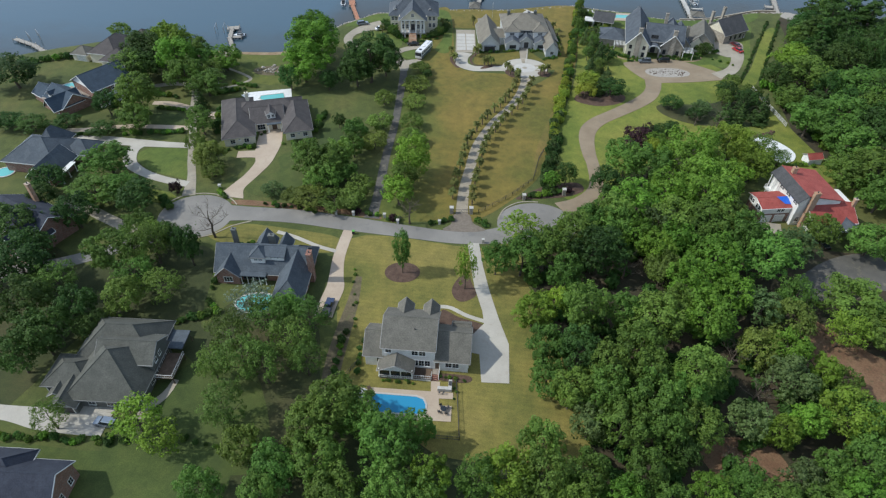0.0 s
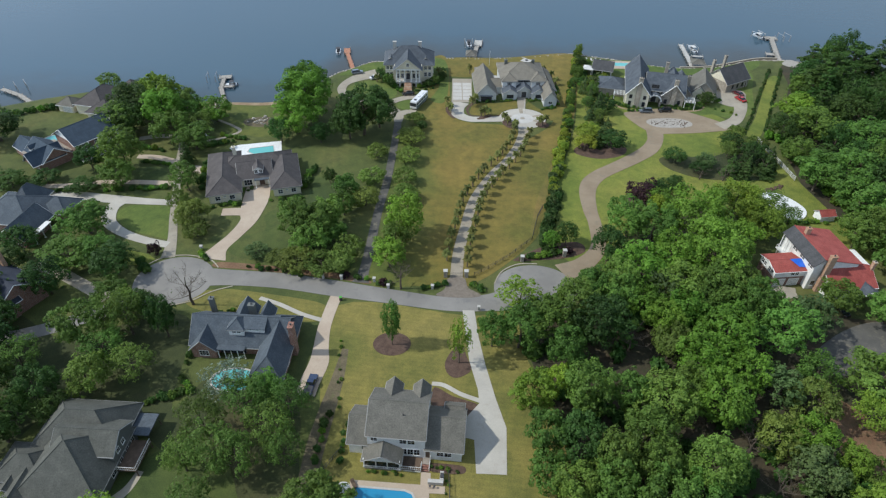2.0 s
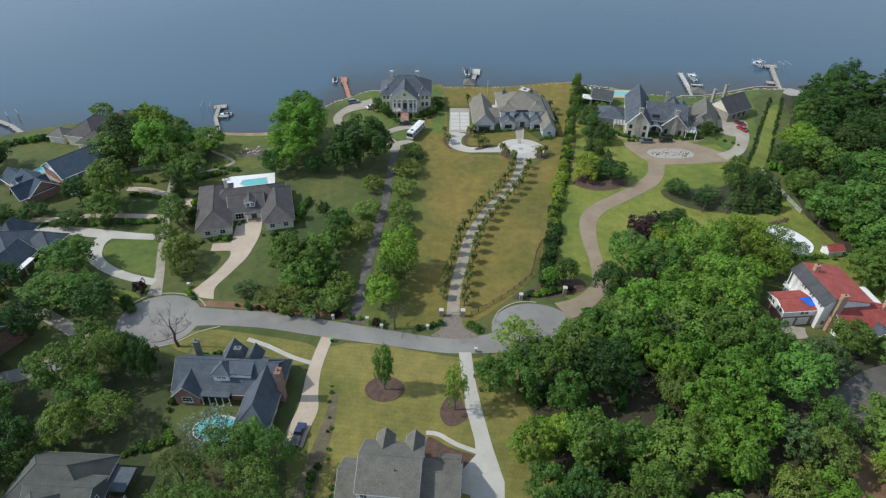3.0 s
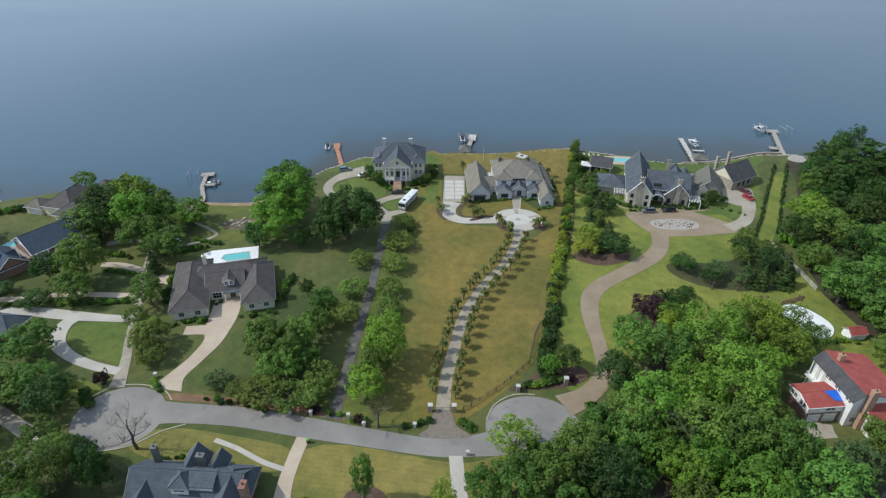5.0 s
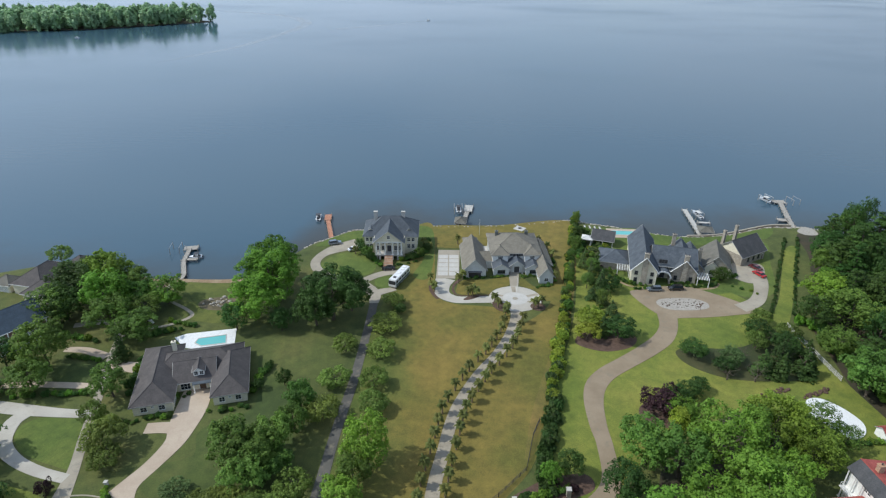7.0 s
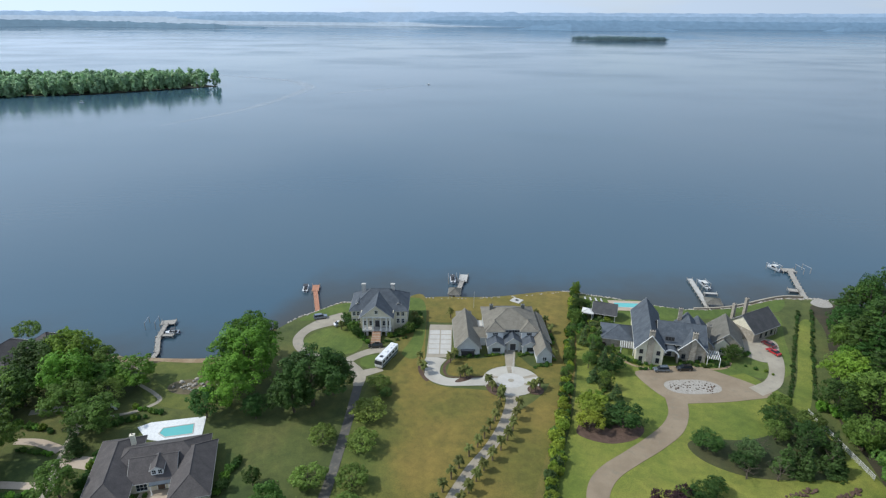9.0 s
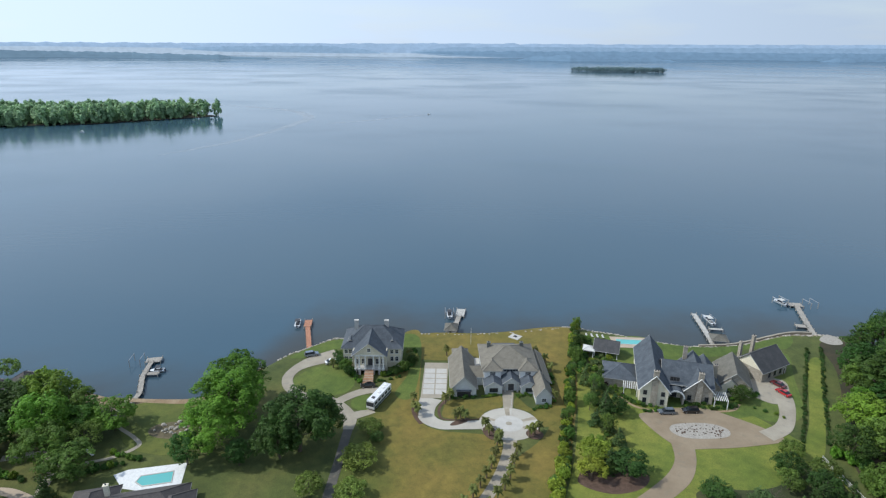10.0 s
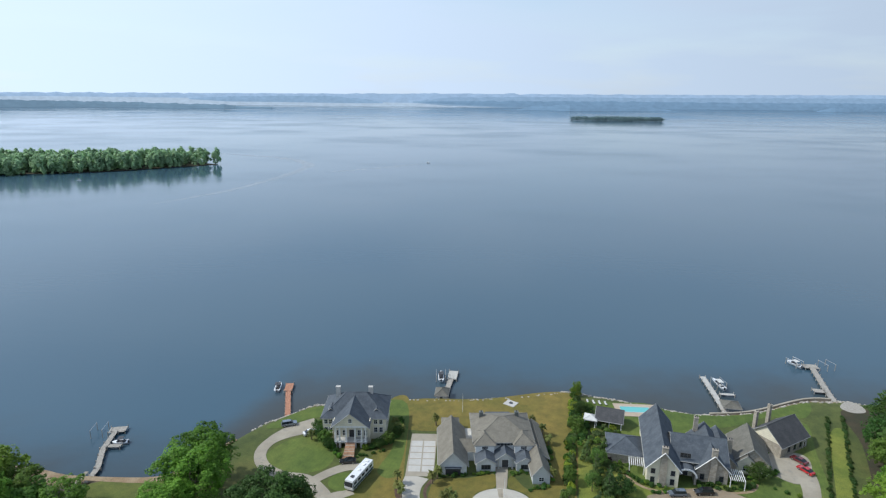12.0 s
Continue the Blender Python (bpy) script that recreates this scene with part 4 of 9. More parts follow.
def trunk_bm(h, r, limbs, spread, seed, base=0.35, twigs=0):
    bm = bmesh.new()
    q = random.Random(seed)
    pts = [Vector((0, 0, -0.1))]
    for i in range(1, 5):
        pts.append(Vector((q.uniform(-0.03, 0.03) * h, q.uniform(-0.03, 0.03) * h, h * i / 4)))
    for i in range(4):
        beam(bm, pts[i], pts[i + 1], r * (1 - 0.2 * i), r * (0.8 - 0.2 * i), 7)
    for i in range(limbs):
        t = base + (0.95 - base) * i / limbs
        a = i * 2.4 + q.uniform(-0.4, 0.4)
        k = min(int(t * 4), 3)
        s = pts[k].lerp(pts[k + 1], t * 4 - k)
        ln = spread * (1.1 - 0.5 * t) * q.uniform(0.75, 1.1)
        e = s + Vector((math.cos(a) * ln, math.sin(a) * ln, ln * q.uniform(0.5, 0.9)))
        m = s.lerp(e, 0.5) + Vector((0, 0, -0.08 * ln))
        beam(bm, s, m, r * 0.42 * (1.1 - t), r * 0.28 * (1.1 - t), 5)
        beam(bm, m, e, r * 0.28 * (1.1 - t), r * 0.06, 5)
        for j in range(twigs):
            u = q.uniform(0.3, 1)
            w = s.lerp(e, u)
            tw = w + Vector((q.uniform(-1, 1), q.uniform(-1, 1), q.uniform(0.2, 1.1))) * ln * 0.36
            beam(bm, w, tw, r * 0.1, r * 0.03, 4)
            for _ in range(2):
                w2 = w.lerp(tw, q.uniform(0.4, 0.9))
                beam(bm, w2, w2 + Vector((q.uniform(-1, 1), q.uniform(-1, 1), q.uniform(0, 1))) * ln * 0.2, r * 0.05, r * 0.02, 3)
    return bm


def lobes_round(h, r, seed, n=18, low=0.1, top=1.0):
    """A domed crown: one large heart with round boughs set over it, fewer and smaller towards the top."""
    q = random.Random(seed)
    lx, ly = q.uniform(-0.1, 0.1) * r, q.uniform(-0.1, 0.1) * r
    mid, half = h * (low + top) / 2, h * (top - low) / 2
    out = [(lx, ly, mid, r * 0.74, r * 0.74, half * 0.84)]
    for i in range(n):
        f = (i + 0.5) / n
        a = i * 2.399 + q.uniform(-0.45, 0.45)
        up = -0.55 + 1.45 * f
        flat = math.sqrt(max(0.04, 1 - up * up))
        d = r * 0.7 * flat * q.uniform(0.82, 1.16)
        s = r * q.uniform(0.26, 0.42) * (0.72 + 0.28 * flat)
        out.append((lx + math.cos(a) * d, ly + math.sin(a) * d, mid + half * 0.74 * up * q.uniform(0.9, 1.1), s * q.uniform(0.9, 1.15), s * q.uniform(0.9, 1.15), s * q.uniform(0.85, 1.1)))
    return out


def lobes_cone(h, r, seed, low=0.05):
    q = random.Random(seed)
    return [(q.uniform(-0.08, 0.08) * r, q.uniform(-0.08, 0.08) * r, h * (low + (0.93 - low) * f), r * (1.02 - f) * 0.9 + 0.15, r * (1.02 - f) * 0.9 + 0.15, h * 0.11) for f in (i / 8 for i in range(9))]


def lobes_pine(h, r, seed):
    q = random.Random(seed)
    out = []
    for i in range(13):
        f = i / 12
        a = i * 2.4 + q.uniform(-0.4, 0.4)
        d = r * (0.62 - 0.5 * f) * q.uniform(0.7, 1.2)
        s = r * q.uniform(0.3, 0.45) * (1.1 - 0.5 * f)
        out.append((math.cos(a) * d, math.sin(a) * d, h * (0.45 + 0.53 * f), s, s, s * 0.55))
    return out


# kind: words, leaf material, height, radius, leaves, leaf size, shape
KINDS = {
    "m": ("full green broadleaf tree", F_MID, 11, 5.0, 6200, 0.38, "round"),
    "b": ("light green spring broadleaf tree", F_BRIGHT, 10, 4.8, 6000, 0.36, "round"),
    "d": ("dark green dense broadleaf tree", F_DARK, 10, 5.0, 6000, 0.36, "round"),
    "k": ("broad dark green oak", F_DARK, 15, 7.0, 11000, 0.42, "round"),
    "t": ("very tall full green tree", F_TALL, 20, 7.2, 12500, 0.42, "tall"),
    "y": ("lime green leafy tree", F_YELLOW, 11, 5.5, 9000, 0.33, "tall"),
    "o": ("rounded olive-green orchard tree", F_OLIVE, 5.4, 3.8, 3900, 0.29, "dome"),
    "l": ("pale lime ornamental tree", F_LIME, 6, 4.2, 3900, 0.32, "dome"),
    "p": ("dark purple-leaved ornamental tree", F_PURPLE, 6, 4.2, 4600, 0.32, "bush"),
    "g": ("grey-green ornamental tree", F_GREY, 7, 3.4, 3000, 0.33, "round"),
    "e": ("dark conical evergreen", F_EVER, 9, 3.2, 2625, 0.43, "cone"),
    "n": ("tall pine with clumped needles", F_DARK, 18, 5.0, 5200, 0.40, "pine"),
    "w": ("tree covered in white blossom", F_BLOSSOM, 8, 4.2, 1500, 0.33, "round"),
    "s": ("thin young light green tree", F_BRIGHT, 8, 3.6, 1700, 0.36, "round"),
    "f": ("thin feathery light green tree", F_FEATHER, 11, 5.0, 3600, 0.32, "round"),
    "c": ("slender grey-green conifer", F_GREY, 9, 3.2, 2800, 0.36, "cone"),
    "v": ("bare grey-twigged tree", F_GREY, 9, 4.0, 8, 0.26, "round"),
}
PROTO = {}


def plant(kind, x, y, h, r, variant=None, group=""):
    words, leafm, h0, r0, count, size, shape = KINDS[kind]
    v = rng.randrange(4) if variant is None else variant
    turn = rng.uniform(0, 360)
    sx = 1.06 * r / r0
    m = Matrix.Translation((x, y, G)) @ pose(0, 0, 0, 0, 0, turn) @ Matrix.Diagonal((sx, sx * rng.uniform(0.92, 1.08), h / h0, 1))
    if (kind, v) in PROTO:
        ob = copy_thing(PROTO[kind, v], Matrix.Identity(4))
        ob.matrix_basis = m
        return ob
    seed = 31 * (ord(kind) - 96) + v
    if shape == "round":
        lobes = lobes_round(h0, r0, seed)
    elif shape == "tall":
        lobes = lobes_round(h0, r0, seed, 22, 0.0)
    elif shape == "bush":
        lobes = lobes_round(h0, r0, seed, 11, 0.0)
    elif shape == "dome":
        q = random.Random(seed)
        lobes = [(0, 0, h0 * 0.5, r0 * 0.84, r0 * 0.84, h0 * 0.42)]
        for i in range(13):
            a, e = i * 2.4 + q.uniform(-0.3, 0.3), q.uniform(-0.15, 1.2)
            f = q.uniform(0.24, 0.36) * r0
            lobes.append((math.cos(a) * math.cos(e) * r0 * 0.68, math.sin(a) * math.cos(e) * r0 * 0.68, h0 * (0.5 + 0.34 * math.sin(e)), f, f, f * 0.8))
    elif shape == "pine":
        lobes = lobes_pine(h0, r0, seed)
    else:
        lobes = lobes_cone(h0, r0, seed)
    ob = thing("tree", m, words + (" on the lawn" if kind in "sw" else " with a rounded leafy crown" if kind in "mbdy" else " standing in grass"), "tree", group)
    tb = trunk_bm(h0 * (0.9 if shape in ("pine", "cone") else 0.72), 0.022 * h0 + 0.06, 9, r0 * (1.0 if kind == "v" else 0.75), seed, 0.3, 9 if kind == "v" else 4 if kind == "s" else 0)
    part("trunk", tb, M_BARK, ob)
    crown = new("crown", leaf_mesh("crown", lobes, count, size, leafm, seed))
    crown.parent = ob
    PROTO[kind, v] = ob
    return ob


SHRUBS = {}
SHRUB_FAR = []


def shrub(x, y, r, h, material=None, words="rounded green garden shrub", seed=None):
    material = material or rng.choice((F_MID, F_DARK, F_DARK, F_BRIGHT))
    key = (material.name, rng.randrange(2))
    m = Matrix.Translation((x, y, G)) @ pose(0, 0, 0, 0, 0, rng.uniform(0, 360)) @ Matrix.Diagonal((r, r, h, 1))
    if key in SHRUBS and (y > 176 or x < -62):
        SHRUB_FAR.append((key, m))
        return None
    if key in SHRUBS:
        ob = copy_thing(SHRUBS[key], Matrix.Identity(4))
        ob.matrix_basis = m
    else:
        s = len(SHRUBS) + 900
        q = random.Random(s)
        lobes = [(0, 0, 0.45, 0.7, 0.7, 0.5)] + [(math.cos(i * 1.3) * 0.5, math.sin(i * 1.3) * 0.5, q.uniform(0.3, 0.65), 0.42, 0.42, 0.36) for i in range(5)]
        ob = new("shrub", leaf_mesh("shrub", lobes, 430, 0.30, material, s))
        ob.matrix_world = m
        SHRUBS[key] = ob
    return tagged(ob, words, "shrub")


wood_west = [
    (21.8, 112.7, 8, 5.0, 's'), (14.6, 101.2, 10, 3.7, 'm'), (20.4, 101.0, 12, 4.9, 'm'), (26.5, 103.4, 13, 5.3, 'm'), (32.5, 108.5, 13, 5.4, 'm'), (37.3, 102.0, 14, 6.5, 'd'), (30.0, 95.4, 11, 4.3, 'm'), (44.1, 111.5, 12, 4.7, 'm'), (44.8, 100.5, 9, 3.9, 'v'),
    (52.3, 105.2, 11, 4.5, 'b'), (52.6, 98.2, 10, 4.6, 'o'), (64.3, 98.8, 14, 6.7, 'b'), (56.6, 92.9, 13, 5.0, 'b'), (77.9, 101.5, 13, 6.8, 'm'), (75.2, 108.4, 13, 5.4, 'm'), (86.6, 107.4, 9, 5.0, 'g'), (96.9, 114.2, 8, 4.8, 'm'), (107.0, 109.6, 9, 6.3, 'm'),
    (91.8, 88.4, 10, 7.4, 'm')]
wood_middle = [
    (93.9, 81.0, 9, 5.2, 'm'), (56.5, 82.5, 14, 6.3, 'b'), (64.6, 89.3, 12, 4.7, 'b'), (70.7, 86.4, 10, 4.8, 'g'), (75.5, 83.3, 10, 5.2, 'o'), (26.6, 88.1, 10, 2.7, 'l'), (21.5, 85.3, 9, 4.6, 'b'), (31.7, 84.5, 14, 5.4, 'm'), (44.6, 81.3, 13, 6.3, 'm'),
    (39.7, 84.9, 12, 4.0, 'm'), (51.1, 85.1, 12, 4.3, 'm'), (40.6, 74.0, 13, 5.1, 'm'), (22.8, 75.1, 11, 4.5, 'm'), (28.5, 73.6, 12, 4.9, 'd'), (33.4, 70.5, 13, 4.6, 'm'), (22.2, 68.7, 9, 3.7, 'm'), (41.7, 69.0, 12, 4.3, 'm'), (50.6, 69.0, 14, 5.4, 'm'),
    (60.8, 74.7, 9, 3.9, 'v')]
wood_south = [
    (65.9, 75.7, 10, 5.0, 'o'), (71.4, 75.1, 10, 4.3, 'b'), (33.1, 64.2, 12, 4.6, 'm'), (26.2, 64.8, 11, 4.2, 'm'), (40.1, 62.0, 14, 5.1, 'm'), (47.1, 63.8, 11, 3.8, 'm'), (34.7, 57.4, 12, 4.6, 'm'), (41.2, 57.3, 12, 4.4, 'm'), (47.6, 57.9, 11, 4.2, 'm'),
    (28.8, 58.6, 9, 3.7, 'g'), (68.8, 68.3, 10, 4.8, 'g'), (62.8, 66.4, 8, 3.7, 'v'), (58.2, 59.3, 9, 4.1, 'g'), (62.7, 57.1, 9, 3.2, 'b'), (68.8, 59.4, 9, 3.7, 'b'), (76.8, 60.0, 11, 5.5, 'b'), (78.5, 71.6, 7, 3.1, 'b'), (81.9, 69.8, 6, 3.3, 'o'),
    (82.0, 59.6, 9, 4.1, 'm')]
wood_edge = [
    (19.2, 53.4, 12, 4.1, 'm'), (13.0, 48.2, 12, 4.5, 'b'), (7.8, 46.7, 12, 3.9, 'm'), (18.8, 46.5, 13, 4.6, 'm'), (26.0, 47.9, 12, 3.9, 'm'), (36.3, 48.8, 11, 4.2, 'm'), (31.4, 43.9, 11, 3.6, 'b'), (45.0, 53.7, 7, 3.0, 'd'), (46.6, 46.8, 8, 3.4, 'b'),
    (53.8, 48.3, 8, 3.4, 'm'), (62.6, 48.1, 9, 3.8, 'g'), (75.1, 51.2, 11, 4.6, 'm'), (68.9, 49.7, 9, 3.7, 'm'), (71.7, 45.0, 10, 4.6, 'b'), (39.3, 43.8, 10, 3.7, 'm'), (57.2, 44.2, 9, 3.7, 'm'), (22.4, 42.2, 12, 4.1, 'm'), (53.2, 54.4, 5, 2.6, 'v'),
    (64.7, 44.3, 9, 3.7, 'm')]
poplars = [
    (46.2, 131.1, 10, 4.9, 'd'), (53.9, 141.4, 12, 6.0, 'm'), (59.7, 138.0, 13, 6.2, 'm'), (71.2, 142.0, 17, 8.5, 'y'), (83.8, 147.6, 15, 7.4, 'y'), (89.2, 142.3, 12, 6.4, 'y'), (70.5, 125.5, 17, 8.4, 'y'), (79.2, 133.0, 12, 5.0, 'b'), (60.0, 124.4, 14, 6.4, 'b'),
    (51.7, 121.0, 13, 6.6, 'b'), (59.3, 114.4, 13, 5.8, 'm'), (67.7, 114.6, 13, 6.7, 'm'), (74.1, 114.3, 12, 5.6, 'm'), (44.6, 117.0, 12, 5.1, 'm'), (55.1, 113.5, 11, 5.0, 'g'), (38.7, 115.3, 11, 4.2, 'm'), (49.2, 109.2, 11, 4.1, 'b'), (57.2, 106.6, 12, 4.8, 'b'),
    (63.3, 110.5, 11, 4.9, 'm')]
west_yard = [
    (-34.3, 81.9, 11, 4.9, 'f'), (-41.1, 78.0, 11, 4.4, 'f'), (-37.2, 72.0, 12, 4.8, 'f'), (-42.6, 70.7, 10, 3.4, 'f'), (-32.4, 70.0, 12, 4.0, 'f'), (-28.0, 75.6, 12, 4.8, 'f'), (-25.8, 82.0, 11, 4.3, 'f'), (-24.7, 71.9, 11, 3.7, 'f'), (-37.7, 61.0, 11, 4.3, 'f'),
    (-17.5, 61.6, 13, 5.7, 'm'), (-22.2, 57.3, 12, 4.6, 'm'), (-13.3, 59.5, 11, 4.1, 'm'), (-6.9, 52.8, 13, 5.4, 'm'), (-2.8, 56.6, 10, 3.4, 'm'), (-19.0, 50.9, 12, 4.9, 'm'), (-26.6, 49.0, 10, 4.5, 'm'), (-33.3, 54.2, 8, 3.9, 'o'), (-28.1, 45.2, 10, 3.9, 'm'),
    (-16.0, 44.7, 11, 4.4, 'm')]
west_yard_south = [
    (-7.2, 45.4, 12, 4.4, 'm'), (0.4, 47.4, 11, 3.7, 'b'), (-38.1, 46.0, 9, 3.7, 'm'), (-39.6, 87.6, 9, 4.9, 'w'), (-53.6, 59.2, 9, 4.7, 's'), (-47.4, 55.1, 8, 3.4, 's'), (-69.1, 59.4, 8, 3.1, 'f'), (-31.3, 85.3, 9, 3.6, 'm'), (-57.2, 103.0, 12, 3.1, 'd'),
    (-74.3, 100.2, 12, 5.4, 'm'), (-65.3, 103.6, 13, 4.7, 'f'), (-67.4, 95.7, 9, 4.3, 'f'), (-92.5, 96.5, 13, 7.3, 'd'), (-85.8, 85.2, 12, 5.7, 'd'), (-83.5, 93.0, 10, 4.4, 'f'), (-77.9, 76.3, 12, 5.4, 'd'), (-80.8, 71.8, 11, 4.2, 'd'), 
    (-1.4, 44.1, 11, 4.0, 'm')]
west_wood = [
    (-75.5, 84.9, 10, 4.5, 'd'), (-67.2, 88.2, 10, 4.6, 'm'), (-59.6, 91.4, 9, 4.5, 'f'), (-71.0, 81.0, 7, 3.3, 'd'), (-68.3, 101.2, 12, 3.9, 'f'), (-91.0, 139.7, 9, 6.6, 'm'), (-90.0, 127.0, 7, 6.8, 'm'), (-83.6, 129.7, 7, 4.5, 'm'), (-76.7, 123.4, 9, 5.5, 'd'),
    (-89.6, 116.2, 10, 5.0, 'd'), (-101.3, 123.6, 8, 3.8, 'd'), (-100.8, 110.3, 11, 6.2, 'd'), (-142.3, 188.3, 11, 9.1, 'd'), (-124.5, 231.0, 5.5, 4.6, 'o'), (-72.3, 112.2, 9, 4.1, 'm'), (-67.8, 109.2, 9, 3.5, 'm'), (-63.4, 108.2, 9, 3.2, 'd'), (-70.3, 131.0, 4, 1.8, 'p'),
    (-93.8, 104.6, 9, 4.5, 'd')]
west_shore = [
    (-45.4, 216, 18.5, 8.4, 't'), (-44.4, 206, 20, 9.2, 't'), (-46, 196, 16, 7.8, 't'), (-23.2, 196, 17.5, 9.0, 'k'), (-18.4, 201, 13, 6.0, 'k'), (-27.6, 193, 12, 6.0, 'k'), (-95.6, 209, 15.5, 7.4, 'b'), (-90.3, 198.1, 15, 7.0, 'b'), (-101.1, 204.8, 14, 8.8, 'd'), (-106.0, 209.5, 11, 5.6, 'd'),
    (-85.1, 189.1, 12, 6.1, 'm'), (-75.6, 203.9, 9, 6.8, 'b'), (-76.7, 184.8, 9, 6.4, 'm'), (-104.2, 192.2, 12, 6.9, 'm'), (-94.1, 172.2, 14, 6.7, 'm'), (-92.1, 162.5, 9, 5.5, 'm'), (-71.3, 160.7, 9, 4.5, 'm'), (-76.6, 175.6, 8, 2.9, 'e'), (-64.5, 143.5, 8, 5.4, 'o'),
    (-62.0, 138.9, 5, 3.8, 'o')]
orchard = [
    (-35.1, 140.8, 11, 5.7, 'm'), (-29.4, 138.2, 11, 5.6, 'm'), (-26.9, 143.0, 11, 4.4, 'm'), (-30.8, 134.5, 9, 5.2, 'm'), (-20.6, 131.9, 6, 4.3, 'o'), (-18.5, 154.2, 6, 4.7, 'o'), (-24.0, 156.3, 9, 4.0, 'm'), (-24.1, 149.5, 8, 3.9, 'm'), (-30.5, 165.9, 5, 2.1, 'd'),
    (-17.8, 166.2, 5, 4.3, 'o'), (-17.4, 180.6, 5, 3.7, 'o'), (-6.9, 191.2, 5, 5.1, 'o'), (-7.1, 178.7, 5, 4.5, 'o'), (-7.9, 166.2, 5, 3.9, 'o'), (-7.2, 157.3, 5, 4.1, 'o'), (-6.0, 139.6, 14, 5.6, 'b'), (-8.4, 134.0, 9, 4.2, 'm'), (-9.7, 127.4, 9, 4.5, 'b'),
    (-5.9, 204.4, 4, 3.7, 'o')]
orchard_south = [
    (-33.2, 126.7, 5, 5.1, 'o'), (-26.6, 125.8, 5, 5.1, 'o'), (-37.5, 128.1, 4, 3.6, 'o'), (-25.2, 137.6, 7, 4.1, 'm'), (-44.5, 131.2, 3, 3.1, 'g'), (-70.5, 150.7, 7, 3.3, 'o'), (-36.5, 164.3, 3, 1.4, 'd'), (-3.8, 200.4, 3, 2.0, 'd'), (-22.4, 126.4, 5, 3.9, 'o')]
east_shore = [
    (147.6, 226.4, 19, 9.5, 'n'), (161.9, 236.3, 19, 10.2, 'n'), (139.6, 221.3, 16, 7.2, 'n'), (166.3, 231.2, 18, 7.9, 'n'), (127.9, 206.7, 12, 6.9, 'b'), (118.9, 195.6, 10, 5.5, 'd'), (128.2, 194.1, 13, 8.2, 'm'), (141.6, 202.1, 14, 8.0, 'd'), (159.0, 211.0, 14, 8.3, 'd'),
    (140.6, 184.4, 14, 9.0, 'm'), (145.0, 178.0, 13, 7.4, 'd'), (116.0, 164.7, 13, 7.7, 'm'), (126.1, 168.4, 13, 7.8, 'm'), (117.5, 181.4, 9, 4.9, 'm'), (120.2, 151.0, 14, 7.9, 'm'), (132.8, 158.6, 13, 6.8, 'd'), (120.6, 137.6, 13, 6.9, 'm'), (113.8, 137.7, 11, 5.9, 'm'),
    (118.2, 126.8, 12, 5.9, 'm')]
estate = [
    (52.6, 194.0, 6, 4.4, 'l'), (60.1, 188.4, 6.4, 5.2, 'd'), (50.6, 187.4, 5, 4.0, 'l'), (55.6, 190.6, 6.4, 3.2, 'e'), (62.4, 158.0, 6.5, 5.2, 'p'), (66.6, 160.4, 5, 3.6, 'd'), (70.5, 162.5, 5, 3.6, 'd'), (64.6, 152.4, 6, 3.0, 'l'), (74, 166, 4, 2.6, 'd'), (83.5, 170.5, 5, 3.2, 'v'), (90.5, 169.8, 5.6, 3.4, 'v'), (87, 177.5, 5, 3.4, 'g'), (104, 182, 6.5, 4.2, 'd'), (107.6, 188.4, 6, 4, 'o'), (104, 196.5, 5, 3.4, 'o'), (97, 184.5, 5.4, 3.6, 'o'), (108.4, 179, 7, 3, 'e'), (97.4, 171.4, 8, 2.6, 'e'), (78.6, 180.4, 4.6, 3.9, 'd'), (84, 173.6, 4, 3.2, 'd'), (90.4, 179.6, 4.4, 3.0, 'v'), (93.6, 173.4, 7.5, 3.2, 'e'), (100.3, 177.7, 8, 3.4, 'e'), (99.9, 190.3, 5, 4.0, 'd'),
    (104.5, 173.0, 8, 4.0, 'e'), (63.3, 215.3, 5, 3.6, 'd'), (62.6, 269.0, 5.5, 1.7, 'y'), (103.0, 222.7, 5, 3.4, 'd'), (66.1, 155.3, 6, 3.9, 'b'), (36.5, 137.7, 7, 3.0, 'd'), (32.6, 136.3, 5, 2.4, 'b')]
fillers = [
    (-88, 206, 12, 6.6, 'm'), (-79, 196, 8, 5, 'f'), (-101, 194, 12, 6.6, 'd'), (-50, 190, 9, 4.4, 'd'), (-37, 190, 7, 3.6, 'd'), (150, 245, 15, 5, 'n'), (145, 236, 13, 5.4, 'd'), (139, 227, 11, 4.8, 'm'), (134, 216, 9, 4.2, 'b'),
    (96.4, 150.6, 9, 4.6, 'f'), (99.6, 146.4, 7, 3.4, 'f'),
    (-104, 171, 9, 4.4, 'd'), (-84, 203, 10, 5.6, 'm'), (-132.2, 162.5, 5, 5.0, 'd'), (-123.6, 161.1, 5, 5.0, 'd'), (-114.5, 163.6, 4, 4.3, 'd'), (-101.9, 160.5, 3.5, 4.2, 'd'), (-104, 131, 8, 4.6, 'd'),
    (-18, 236.4, 4.6, 2.3, 'm'), (-20.4, 239.4, 4.2, 2.1, 'd'), (-16.6, 233.8, 3.4, 1.8, 'd'), (0.8, 236.6, 4.2, 2.0, 'm'), (-1.8, 234.8, 3.2, 1.7, 'd'), (3.2, 241, 3.6, 1.9, 'd'), (-21.5, 243, 4, 1.9, 'd'),
    (58, 246, 5, 2.6, 'm'), (61.5, 256, 4.5, 2.4, 'd')]
